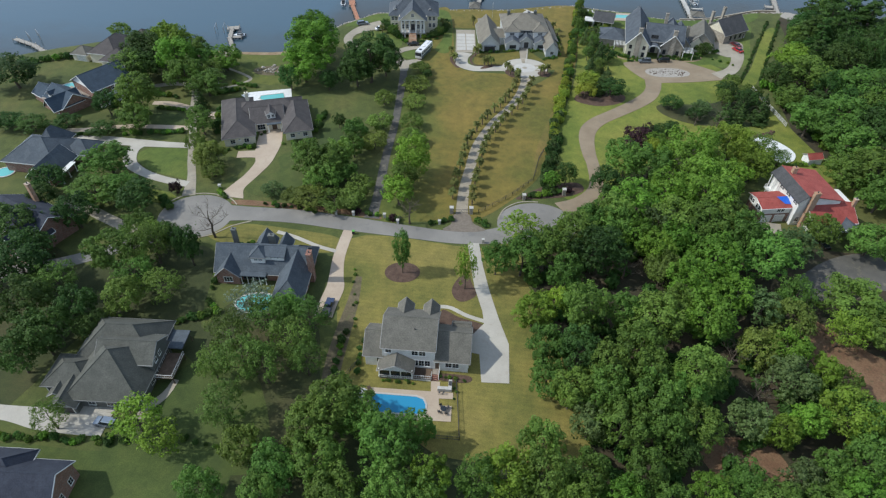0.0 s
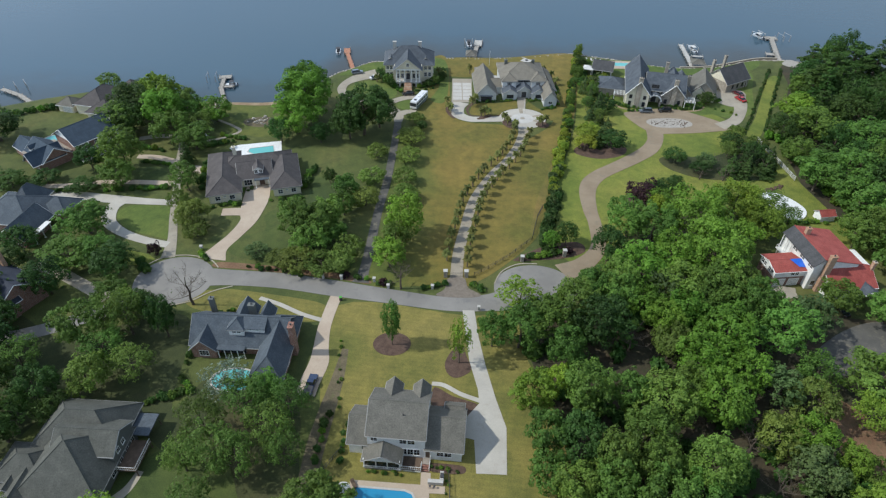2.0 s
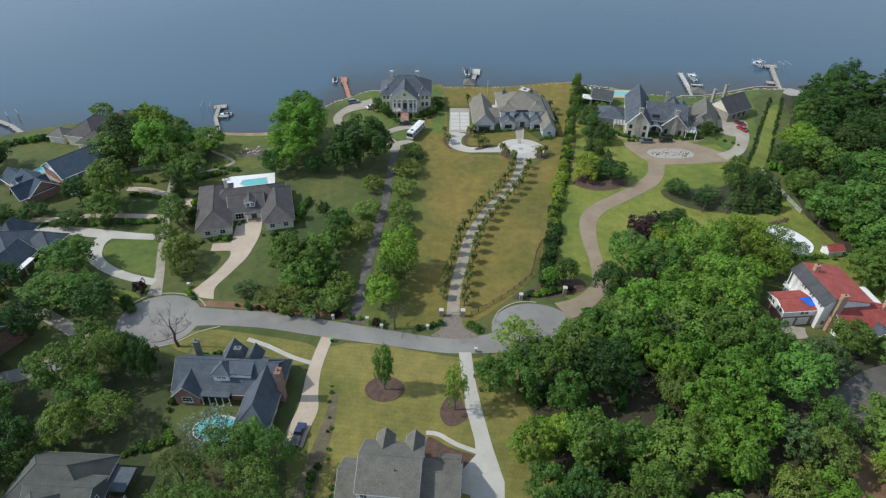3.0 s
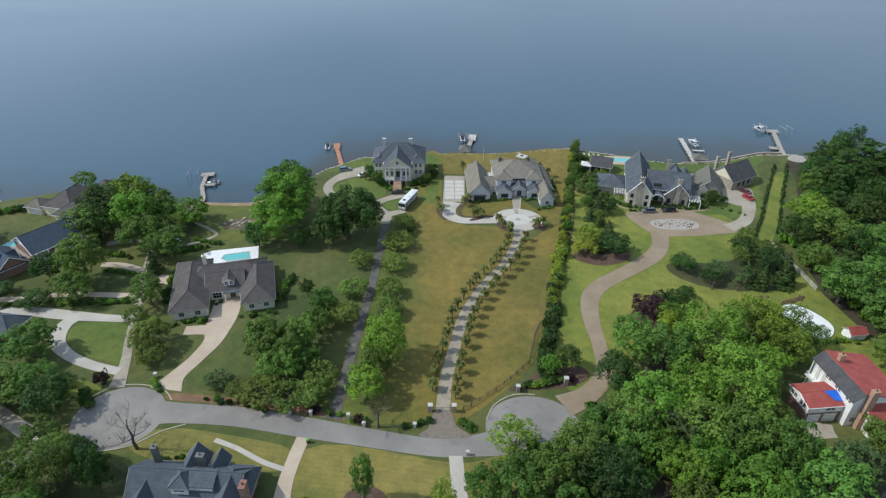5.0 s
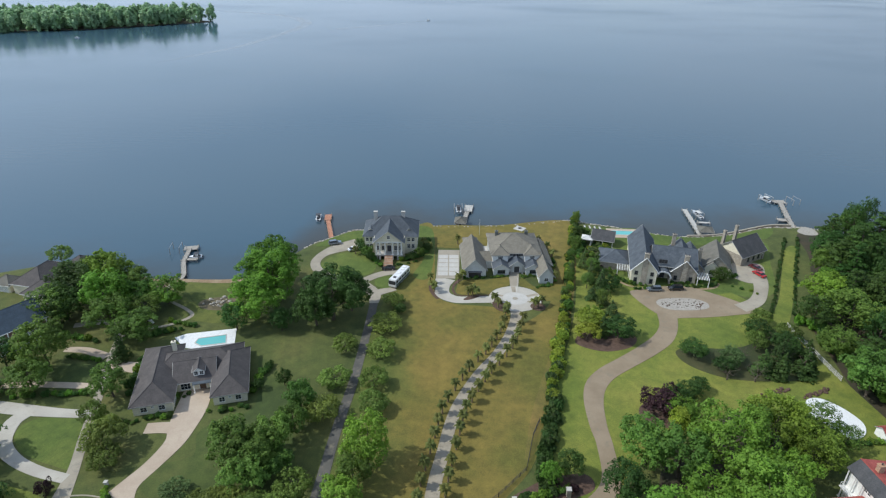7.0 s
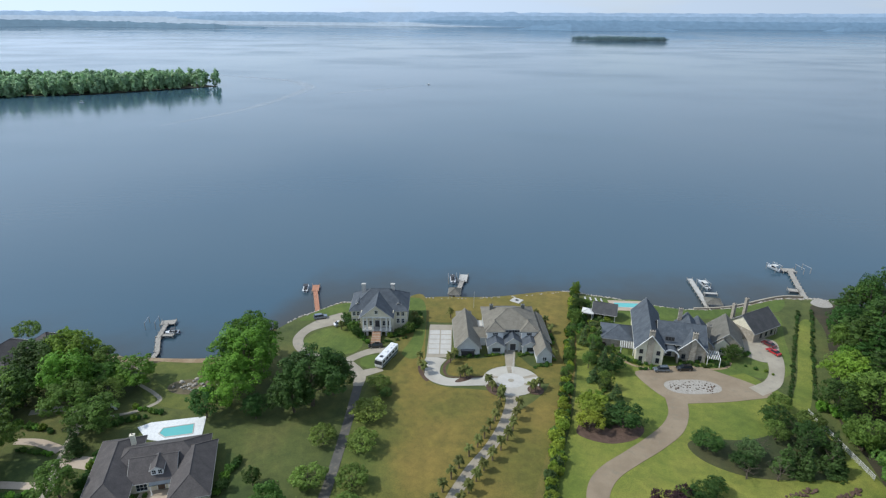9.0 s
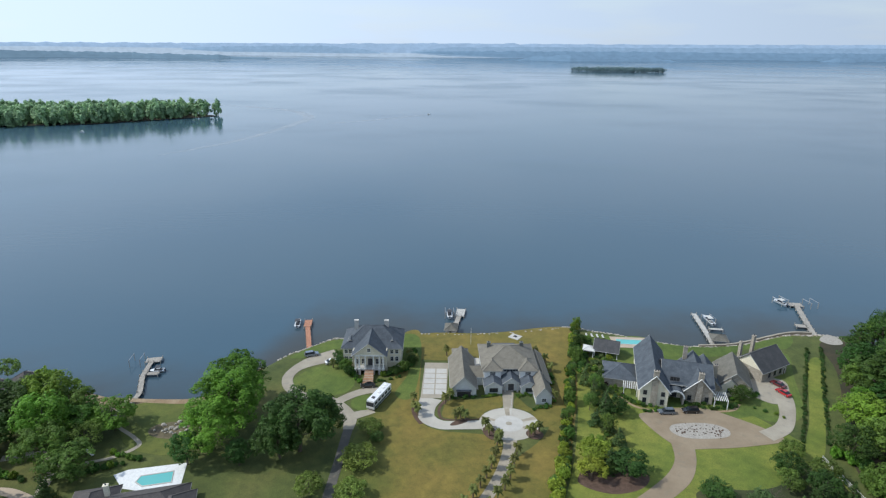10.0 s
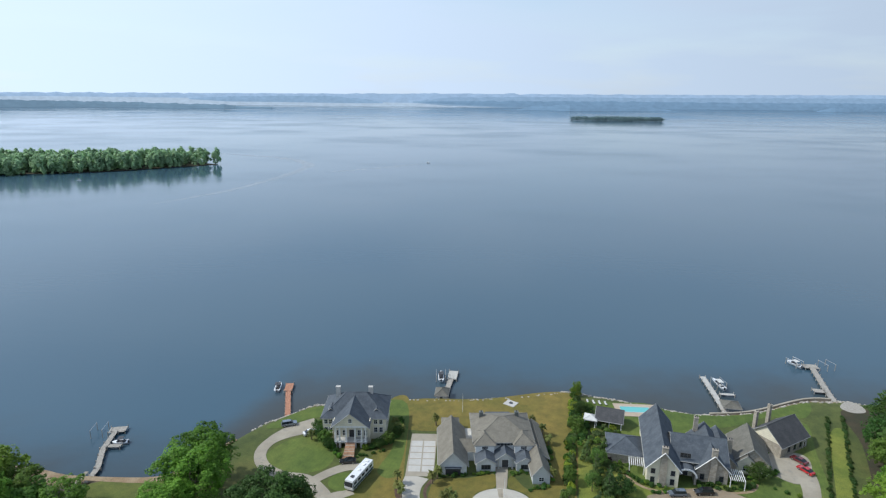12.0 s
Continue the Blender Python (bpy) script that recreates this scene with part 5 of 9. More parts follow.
singles = [(-7.4, 101.4, 13.5, 2.1, 'm'), (7.2, 96.4, 13.5, 2.6, 's'), (-55, 113.2, 12, 5.6, 'v'), (-6.5, 119.4, 10, 4.2, 'v')]
WOODS = (wood_west, wood_middle, wood_south, wood_edge, poplars, east_shore)
for area in (west_yard, west_yard_south, west_wood, west_shore, orchard, orchard_south, estate, fillers, singles, *WOODS):
    for x, y, h, r, kind in area:
        plant(kind, x, y, h, r, group="woodland trees" if any(area is w for w in WOODS) else "")


def joined(spots, name, label):
    """Far trees of a wood as one mass of crowns and one of trunks."""
    q = random.Random(len(spots))
    for piece, mname in (("crown", "woodland"), ("trunk", "woodland_trunks")):
        groups = {}
        for kind, x, y, h, r in spots:
            src = [PROTO[k] for k in PROTO if k[0] == kind]
            ob = src[q.randrange(len(src))]
            me = [c for c in ob.children if c.name.startswith(piece)][0].data
            h0, r0 = KINDS[kind][2], KINDS[kind][3]
            co = np.empty(len(me.vertices) * 3)
            me.vertices.foreach_get("co", co)
            if piece == "crown":
                co = co[:len(co) // 45 * 25 // 9 * 9]
            a = q.uniform(0, 6.28)
            c_, s_ = math.cos(a), math.sin(a)
            co = co.reshape(-1, 3) * np.array((r / r0, r / r0, h / h0))
            co = co @ np.array(((c_, s_, 0), (-s_, c_, 0), (0, 0, 1))) + np.array((x, y, G))
            groups.setdefault(me.materials[0].name, []).append((co, me))
        for mat_name, items in groups.items():
            verts = np.concatenate([c for c, _ in items])
            loops, starts, totals, base, pos = [], [], [], 0, 0
            for co, me in items:
                nl, npol = len(me.loops), len(me.polygons)
                li, st, tt = np.empty(nl, int), np.empty(npol, int), np.empty(npol, int)
                me.loops.foreach_get("vertex_index", li)
                me.polygons.foreach_get("loop_start", st)
                me.polygons.foreach_get("loop_total", tt)
                if piece == "crown":
                    npol = len(co) // 3
                    nl = 3 * npol
                    li, st, tt = li[:nl], st[:npol], tt[:npol]
                loops.append(li + base), starts.append(st + pos), totals.append(tt)
                base += len(co)
                pos += nl
            out = bpy.data.meshes.new(mname)
            loops, starts, totals = np.concatenate(loops), np.concatenate(starts), np.concatenate(totals)
            out.vertices.add(len(verts)), out.loops.add(len(loops)), out.polygons.add(len(starts))
            out.vertices.foreach_set("co", verts.ravel())
            out.loops.foreach_set("vertex_index", loops)
            out.polygons.foreach_set("loop_start", starts)
            out.polygons.foreach_set("loop_total", totals)
            out.materials.append(items[0][1].materials[0])
            out.update()
            tagged(new(name, out), label, "woodland", kind="stuff")


def wood(inside, x0, x1, y0, y1, step, kinds, hs, rs, seed, group, near=lambda x, y: True):
    """Trees scattered at even distance where inside(x, y) holds; those not near are joined."""
    q = random.Random(seed)
    far = []
    y = y0
    row = 0
    while y < y1:
        x = x0 + (row % 2) * step * 0.5
        while x < x1:
            px, py = x + q.uniform(-0.36, 0.36) * step, y + q.uniform(-0.36, 0.36) * step
            if inside(px, py):
                spec = (q.choice(kinds), px, py, q.uniform(*hs), q.uniform(*rs))
                if near(px, py):
                    plant(*spec, group=group)
                else:
                    far.append(spec)
            x += step
        y += step * 0.87
        row += 1
    if far:
        joined(far, "woodland", "dense full green woodland of mixed broadleaf trees")


def clear_of_trees(x, y, gap):
    return all((x - p[0]) ** 2 + (y - p[1]) ** 2 > gap * gap for p in east_shore)


wood(lambda x, y: y < shore(x) - 10 and clear_of_trees(x, y, 6) and x > (119 if y < 198 else 121 + (y - 198) * 0.57), 119.4, 185, 118, 258, 9.4, "dmdnd", (9, 13), (4.4, 6.2), 8, "lakeside woodland trees", lambda x, y: x < 130)
wood(lambda x, y: y < shore(x) - 5 and clear_of_trees(x, y, 5) and x > 130 + max(y - 205, 0) * 0.55, 134, 200, 205, 262, 9.8, "nnd", (14, 18), (4.0, 5.2), 9, "lakeside pines", lambda x, y: x < 146)
wood(lambda x, y: x < -98 and y < 96, -140, -96, 50, 98, 10.5, "dmd", (10, 13), (5, 6), 12, "western woodland trees", lambda x, y: False)
wood(lambda x, y: x > 78 + max(60 - y, 0) * 0.3 and not 66 < y < 80, 78, 118, 40, 94, 11, "mbm", (8, 11), (4, 5.6), 13, "eastern woodland trees", lambda x, y: False)

# a thick line of evergreens and hedge shrubs along the lawn's edge
for i in range(34):
    t = i / 33
    y = 134 + 134 * t
    x = 29.2 + 31.4 * t ** 0.97 + rng.uniform(-0.5, 0.5)
    if y < 200:
        if i % 2:
            plant("l" if 158 < y < 198 else "e", x + 1.2, y, rng.uniform(2.4, 3.8), rng.uniform(1.5, 2.1), group="evergreens along the lawn")
    elif i % 2:
        plant(rng.choice("cfm") if y < 256 else "l", x + 2.0, y, rng.uniform(3.0, 5.4) if y < 250 else rng.uniform(1.8, 2.6), rng.uniform(1.4, 2.0), group="evergreens along the lawn")
    for k in range(5):
        shrub(x + (0 if 164 < y < 198 and k < 3 else 0.6) + rng.uniform(0.0, 2.0), y + 0.82 * k, rng.uniform(1.3, 2.0) if y < 198 else rng.uniform(0.9, 1.4), rng.uniform(1.5, 2.8) if y < 198 else rng.uniform(1.0, 2.2), F_LIME if 164 < y < 198 and k < 3 else rng.choice((F_DARK, F_EVER)) if y < 164 else rng.choice((F_MID, F_LIME, F_EVER, F_GREY)), "green hedge shrub along the lawn")
for x, y, h, r, kind in ((56.4, 216.5, 6.0, 2.2, "f"), (56.6, 209.6, 5.2, 2.3, "c"), (59.2, 206.2, 6.2, 2.4, "f"), (60.6, 200.8, 5.6, 2.4, "c"), (60.2, 226.5, 6.4, 2.4, "f"), (63.4, 233.0, 5.8, 2.3, "e"), (53.4, 196.6, 5.4, 3.0, "y")):
    plant(kind, x, y, h, r)
for i in range(26):
    y = 199 + 34 * i / 25
    shrub(54.6 + 0.2 * (y - 199) + rng.uniform(0, 5.0), y, rng.uniform(0.8, 1.6), rng.uniform(0.8, 1.9), rng.choice((F_GREY, F_MID, F_OLIVE, F_EVER)), "mixed garden shrub beside the hedge")
for x, y, h, r in ((58.4, 222, 8.5, 2.0), (60.2, 214, 9.2, 2.3), (57.8, 230, 8.0, 1.9), (61.4, 219, 6.4, 2.2), (59.4, 206, 5.4, 2.2)):
    plant("c", x, y, h, r)
for i in range(40):
    shrub(109.0 + rng.uniform(-0.3, 0.3) + i * 0.82, 200 + i * 1.43, rng.uniform(0.5, 0.95), rng.uniform(0.5, 1.0), F_EVER, "dark clipped hedge shrub")
    shrub(117.0 + rng.uniform(-0.3, 0.3) + i * 0.75, 202 + i * 1.4, rng.uniform(0.5, 0.95), rng.uniform(0.5, 1.0), F_EVER, "dark clipped hedge shrub")
# mixed planting in the garden beside the stone house
for i in range(70):
    a, d = rng.uniform(0, 6.28), rng.random() ** 0.5
    x, y = 64.5 + 6.5 * d * math.cos(a), 243 + 20 * d * math.sin(a)
    if not (72 < x and 235 < y):
        shrub(x, y, rng.uniform(0.6, 1.7), rng.uniform(0.7, 2.0), rng.choice((F_MID, F_DARK, F_GREY, F_LIME, F_EVER, F_OLIVE)), "mixed garden shrub beside the stone house")

# undergrowth along the board fence
for i in range(64):
    y = 124 + 74 * i / 63 + rng.uniform(-0.5, 0.5)
    shrub(117.6 + (198 - y) * 0.09 - 2.2 + rng.uniform(0, 5.0), y, rng.uniform(1.5, 2.6), rng.uniform(1.6, 3.6), rng.choice((F_MID, F_DARK, F_MID, F_BRIGHT)), "leafy undergrowth beside the board fence")

# understorey of the wood
for i in range(170):
    x, y = rng.uniform(20, 84), rng.uniform(42, 116)
    if x > 18 + 9 * (1 - min(max((y - 64) / 40, 0), 1)) + 2:
        SHRUB_FAR.append(((rng.choice(("leaf_green", "leaf_dark_green", "leaf_dark_green")), rng.randrange(2)), Matrix.Translation((x, y, G)) @ pose(0, 0, 0, 0, 0, rng.uniform(0, 360)) @ Matrix.Diagonal((rng.uniform(1.4, 2.8), rng.uniform(1.4, 2.8), rng.uniform(1.4, 3.2), 1))))

# palms
def palm(x, y, h, group="palms along the drive"):
    v = rng.randrange(3)
    m = Matrix.Translation((x, y, G)) @ pose(0, 0, 0, 0, 0, rng.uniform(0, 360)) @ Matrix.Diagonal((1.06, 1.06, h / 3.4, 1))
    if ("palm", v) in PROTO:
        ob = copy_thing(PROTO["palm", v], Matrix.Identity(4))
        ob.matrix_basis = m
        return ob
    q = random.Random(60 + v)
    ob = thing("palm_tree", m, "short palm with a rough brown trunk and drooping fronds", "palm tree", group)
    bm = bmesh.new()
    for i in range(6):
        cyl(bm, 0.02 * i, 0, i * 0.42 - 0.05, i * 0.42 + 0.40, 0.2 + 0.02 * (i % 2), 0.17, 8)
    part("trunk", bm, M_PALMBARK, ob)
    bm = bmesh.new()
    for i in range(30):
        a, lift = i * 2.4 + q.uniform(-0.2, 0.2), q.uniform(-0.15, 1.15)
        ln = q.uniform(1.15, 1.6)
        side = Vector((-math.sin(a), math.cos(a), 0))
        prev = None
        for s in range(6):
            t = s / 5
            out = Vector((math.cos(a), math.sin(a), 0)) * ln * t * math.cos(lift * 0.7)
            p = Vector((0.1, 0, 2.5)) + out + Vector((0, 0, ln * (lift * t - 0.75 * t * t)))
            w = 0.34 * math.sin(math.pi * (0.12 + 0.85 * t))
            cur = [bm.verts.new(p + side * w - Vector((0, 0, w * 0.5))), bm.verts.new(p), bm.verts.new(p - side * w - Vector((0, 0, w * 0.5)))]
            if prev:
                bm.faces.new((prev[0], prev[1], cur[1], cur[0])), bm.faces.new((prev[1], prev[2], cur[2], cur[1]))
            prev = cur
    part("fronds", bm, F_PALM, ob)
    PROTO["palm", v] = ob
    return ob


PALM_LINE = spline([(7.1, 126, 0), (7.9, 133.6, 0), (10, 144.8, 0), (12.8, 157.5, 0), (18.6, 170.6, 0), (24.3, 179.8, 0), (28.6, 189, 0), (31.0, 199, 0)], 20)
walked = 0.0
side_next = 0
for a, b in zip(PALM_LINE, PALM_LINE[1:]):
    walked += (b - a).length
    if walked > 1.9:
        walked = 0
        d = (b - a).normalized()
        k = 1 if side_next % 2 else -1
        side_next += 1
        palm(b.x - d.y * k * 2.7, b.y + d.x * k * 2.7, rng.uniform(3.7, 4.7))
for x, y in ((25.6, 207.0), (26.4, 203.6), (29.0, 201.8), (37.2, 203.2), (38.9, 204.4), (40.2, 205.6), (20, 210.9), (17.4, 210.5), (18.8, 211.4), (5.6, 215), (6.6, 212.6), (5.2, 218.2), (14.4, 218.4), (15.7, 220.6), (46.8, 220.5), (44.6, 247.8), (47.2, 243), (14.6, 247.5), (48.3, 238)):
    palm(x, y, rng.uniform(3.6, 4.6), "palms round the forecourt")
for x, y in ((2.8, 243.5), (4.2, 242.6), (1.9, 246.5), (-22.5, 238.6)):
    palm(x, y, 3.6, "palms round the mansion")

# ---- houses ----
def wall_block(h, x0, y0, x1, y1, z1, material, z0=-0.1):
    return box_part("wall", material, h, x0, y0, z0, x1, y1, z1)


def slope_mesh(bm, tops, thick):
    """Roof faces, each with its own thickness: every face is a list of corners, anticlockwise from above."""
    for f in tops:
        hi = [bm.verts.new(c) for c in f]
        lo = [bm.verts.new((c[0], c[1], c[2] - thick)) for c in f]
        bm.faces.new(hi), bm.faces.new(lo[::-1])
        for i in range(len(f)):
            j = (i + 1) % len(f)
            bm.faces.new((lo[i], lo[j], hi[j], hi[i]))


def ridge_caps(roof, lines, material):
    for a, b in lines:
        bm = bmesh.new()
        beam(bm, a, b, 0.09, 0.09, 6)
        part("ridge_cap", bm, material, roof)


def hip(h, x0, y0, x1, y1, z, rise, material, over=0.5, trim=M_FASCIA):
    x0, y0, x1, y1 = x0 - over, y0 - over, x1 + over, y1 + over
    w, d = x1 - x0, y1 - y0
    k = min(w, d) / 2
    if w >= d:
        a, b = (x0 + k, (y0 + y1) / 2, z + rise), (x1 - k, (y0 + y1) / 2, z + rise)
    else:
        a, b = ((x0 + x1) / 2, y0 + k, z + rise), ((x0 + x1) / 2, y1 - k, z + rise)
    A, B, C, D = (x0, y0, z), (x1, y0, z), (x1, y1, z), (x0, y1, z)
    bm = bmesh.new()
    if w >= d:
        tops = [(A, B, b, a), (B, C, b), (C, D, a, b), (D, A, a)]
    else:
        tops = [(A, B, a), (B, C, b, a), (C, D, b), (D, A, a, b)]
    slope_mesh(bm, tops, 0.16)
    roof = part("roof", bm, material, h)
    ridge_caps(roof, [(a, b), (A, a), (B, b if w >= d else a), (C, b), (D, a if w >= d else b)], material)
    fascia(roof, x0, y0, x1, y1, z, trim)
    return roof


def fascia(roof, x0, y0, x1, y1, z, trim):
    """One closed board round the eaves."""
    bm = bmesh.new()
    rings = []
    for o, zz in ((0.05, z - 0.02), (0.05, z - 0.26), (-0.03, z - 0.26), (-0.03, z - 0.02)):
        rings.append([bm.verts.new(c) for c in ((x0 - o, y0 - o, zz), (x1 + o, y0 - o, zz), (x1 + o, y1 + o, zz), (x0 - o, y1 + o, zz))])
    for k in range(4):
        for i in range(4):
            bm.faces.new((rings[k][i], rings[k][(i + 1) % 4], rings[(k + 1) % 4][(i + 1) % 4], rings[(k + 1) % 4][i]))
    bmesh.ops.recalc_face_normals(bm, faces=list(bm.faces))
    part("gutter", bm, trim, roof)


def gable(h, x0, y0, x1, y1, z, rise, material, wall=None, axis="x", over=0.4, trim=M_FASCIA, second=None):
    """A saddle roof whose ridge runs along axis, with its gable walls and barge boards."""
    bm = bmesh.new()
    o = over
    if axis == "x":
        m = (y0 + y1) / 2
        k = rise * o / ((y1 - y0) / 2)
        e0, e1, r0, r1 = y0 - o, y1 + o, (x0 - o, m, z + rise), (x1 + o, m, z + rise)
        s1 = ((x0 - o, e0, z - k), (x1 + o, e0, z - k), r1, r0)
        s2 = ((x1 + o, e1, z - k), (x0 - o, e1, z - k), r0, r1)
        ends = [[(x0, y0), (x0, y1), (x0, m)], [(x1, y0), (x1, y1), (x1, m)]]
        side = Vector((1, 0, 0))
    else:
        m = (x0 + x1) / 2
        k = rise * o / ((x1 - x0) / 2)
        e0, e1, r0, r1 = x0 - o, x1 + o, (m, y0 - o, z + rise), (m, y1 + o, z + rise)
        s1 = ((e0, y1 + o, z - k), (e0, y0 - o, z - k), r0, r1)
        s2 = ((e1, y0 - o, z - k), (e1, y1 + o, z - k), r1, r0)
        ends = [[(x0, y0), (x1, y0), (m, y0)], [(x0, y1), (x1, y1), (m, y1)]]
        side = Vector((0, 1, 0))
    slope_mesh(bm, [s1] if second else [s1, s2], 0.16)
    roof = part("roof", bm, material, h)
    if second:
        bm = bmesh.new()
        slope_mesh(bm, [s2], 0.16)
        part("roof", bm, second, h)
    ridge_caps(roof, [(r0, r1)], material)
    down = Vector((0, 0, 0.1))
    for s in (s1, s2):
        for p, q, nm in ((s[0], s[3], "barge_board"), (s[1], s[2], "barge_board"), (s[0], s[1], "gutter")):
            bm = bmesh.new()
            beam(bm, Vector(p) - down, Vector(q) - down, 0.1, 0.1, 4)
            part(nm, bm, trim, roof)
    if wall:
        for e in ends:
            bm = bmesh.new()
            zz = (z - 0.01, z - 0.01, z + rise - 0.2)
            f = [bm.verts.new((c[0], c[1], zv)) for c, zv in zip(e, zz)]
            b = [bm.verts.new(v.co - side * 0.15 * (1 if e is ends[1] else -1)) for v in f]
            bm.faces.new(f), bm.faces.new(b[::-1])
            for i in range(3):
                bm.faces.new((f[i], f[(i + 1) % 3], b[(i + 1) % 3], b[i]))
            part("gable_wall", bm, wall, h)
    return roof


def window(h, x, y, z, w, ht, face="s", trim=M_TRIM, cols=2):
    """A framed window at the middle of its sill; face s, n, e or w is the wall that it sits in."""
    f = 0.1
    turn = {"s": 0, "e": 90, "n": 180, "w": -90}[face]
    bm = bmesh.new()
    box(bm, -w / 2 - f, -0.06, 0, w / 2 + f, 0.01, ht)
    fr = part("window", bm, trim, h)
    fr.matrix_local = pose(x, y, z, 0, 0, turn)
    pw, ph_ = (w - 0.06 * (cols - 1)) / cols, (ht - 2 * f - 0.06) / 2
    for i in range(cols):
        for j in range(2):
            x0, z0 = -w / 2 + i * (pw + 0.06), f + j * (ph_ + 0.06)
            box_part("pane", M_GLASS, fr, x0, -0.066, z0, x0 + pw, -0.03, z0 + ph_)
    box_part("sill", trim, fr, -w / 2 - f - 0.05, -0.14, -0.06, w / 2 + f + 0.05, 0.01, -0.002)
    return fr


def window_row(h, xs, y, z, w, ht, face="s", trim=M_TRIM, cols=2):
    for x in xs:
        if face in "sn":
            window(h, x, y, z, w, ht, face, trim, cols)
        else:
            window(h, y, x, z, w, ht, face, trim, cols)


def door(h, x, y, z, w, ht, material=M_BROWNWOOD, face="s"):
    bm = bmesh.new()
    box(bm, -w / 2 - 0.12, -0.1, 0, -w / 2, 0.01, ht + 0.12)
    box(bm, w / 2, -0.1, 0, w / 2 + 0.12, 0.01, ht + 0.12)
    box(bm, -w / 2, -0.1, ht, w / 2, 0.01, ht + 0.12)
    fr = part("door_frame", bm, M_TRIM, h)
    fr.matrix_local = pose(x, y, z, 0, 0, {"s": 0, "e": 90, "n": 180, "w": -90}[face])
    box_part("door", material, fr, -w / 2, -0.04, 0, w / 2, 0.01, ht, 0.01)
    return fr


def garage_door(h, x, y, z, w, ht, face="s", material=M_TRIM):
    fr = door(h, x, y, z, w, ht, material, face)
    bm = bmesh.new()
    for i in range(1, 5):
        box(bm, -w / 2 + 0.05, -0.055, ht * i / 5 - 0.02, w / 2 - 0.05, -0.04, ht * i / 5 + 0.02)
    part("panel_joint", bm, M_DARKTRIM, fr)


def chimney(h, x, y, z0, z1, material, w=0.9, d=0.7, pots=2):
    c = box_part("chimney", material, h, x - w / 2, y - d / 2, z0, x + w / 2, y + d / 2, z1)
    box_part("cap", material, c, x - w / 2 - 0.1, y - d / 2 - 0.1, z1 + 0.003, x + w / 2 + 0.1, y + d / 2 + 0.1, z1 + 0.16, 0.03)
    for i in range(pots):
        bm = bmesh.new()
        px = x + (i - (pots - 1) / 2) * w * 0.5
        cyl(bm, px, y, z1 + 0.165, z1 + 0.6, 0.16, 0.13, 8)
        part("flue", bm, M_DARKTRIM, c)


def posts(h, pts, z0, z1, r=0.12, material=M_TRIM, name="post"):
    for x, y in pts:
        bm = bmesh.new()
        cyl(bm, x, y, z0, z1, r, r * 0.9, 10)
        p = part(name, bm, material, h)
        box_part("base", material, p, x - r * 1.5, y - r * 1.5, z0, x + r * 1.5, y + r * 1.5, z0 + 0.2)


def railing(h, pts, z, ht=0.95, material=M_TRIM, name="railing"):
    bm = bmesh.new()
    for (xa, ya), (xb, yb) in zip(pts, pts[1:]):
        beam(bm, (xa, ya, z + ht), (xb, yb, z + ht), 0.05, 0.05, 4)
        beam(bm, (xa, ya, z + 0.12), (xb, yb, z + 0.12), 0.035, 0.035, 4)
        n = max(2, int(math.hypot(xb - xa, yb - ya) / 0.35))
        for i in range(n + 1):
            t = i / n
            x, y = xa + (xb - xa) * t, ya + (yb - ya) * t
            beam(bm, (x, y, z), (x, y, z + ht), 0.03 if i % 5 else 0.06, None, 4)
    return part(name, bm, material, h)


def steps(h, x0, x1, y0, n, run, rise, material, d=-1):
    for i in range(n):
        y = y0 + d * run * i
        box_part("step", material, h, x0, min(y, y + d * run), -0.1, x1, max(y, y + d * run), rise * (n - i) - rise * 0.5)


def dormer(h, x, y0, y1, z, w, ht, roof_mat, wall_mat, rise=1.0, wins=1):
    """A dormer that looks to -y."""
    wall_block(h, x - w / 2, y0, x + w / 2, y1, z + ht, wall_mat, z - 0.6)
    gable(h, x - w / 2, y0, x + w / 2, y1 + 0.8, z + ht, rise, roof_mat, wall_mat, "y", 0.25)
    for i in range(wins):
        window(h, x + (i - (wins - 1) / 2) * w / wins, y0, z + 0.15, w / wins * 0.6, ht - 0.3)


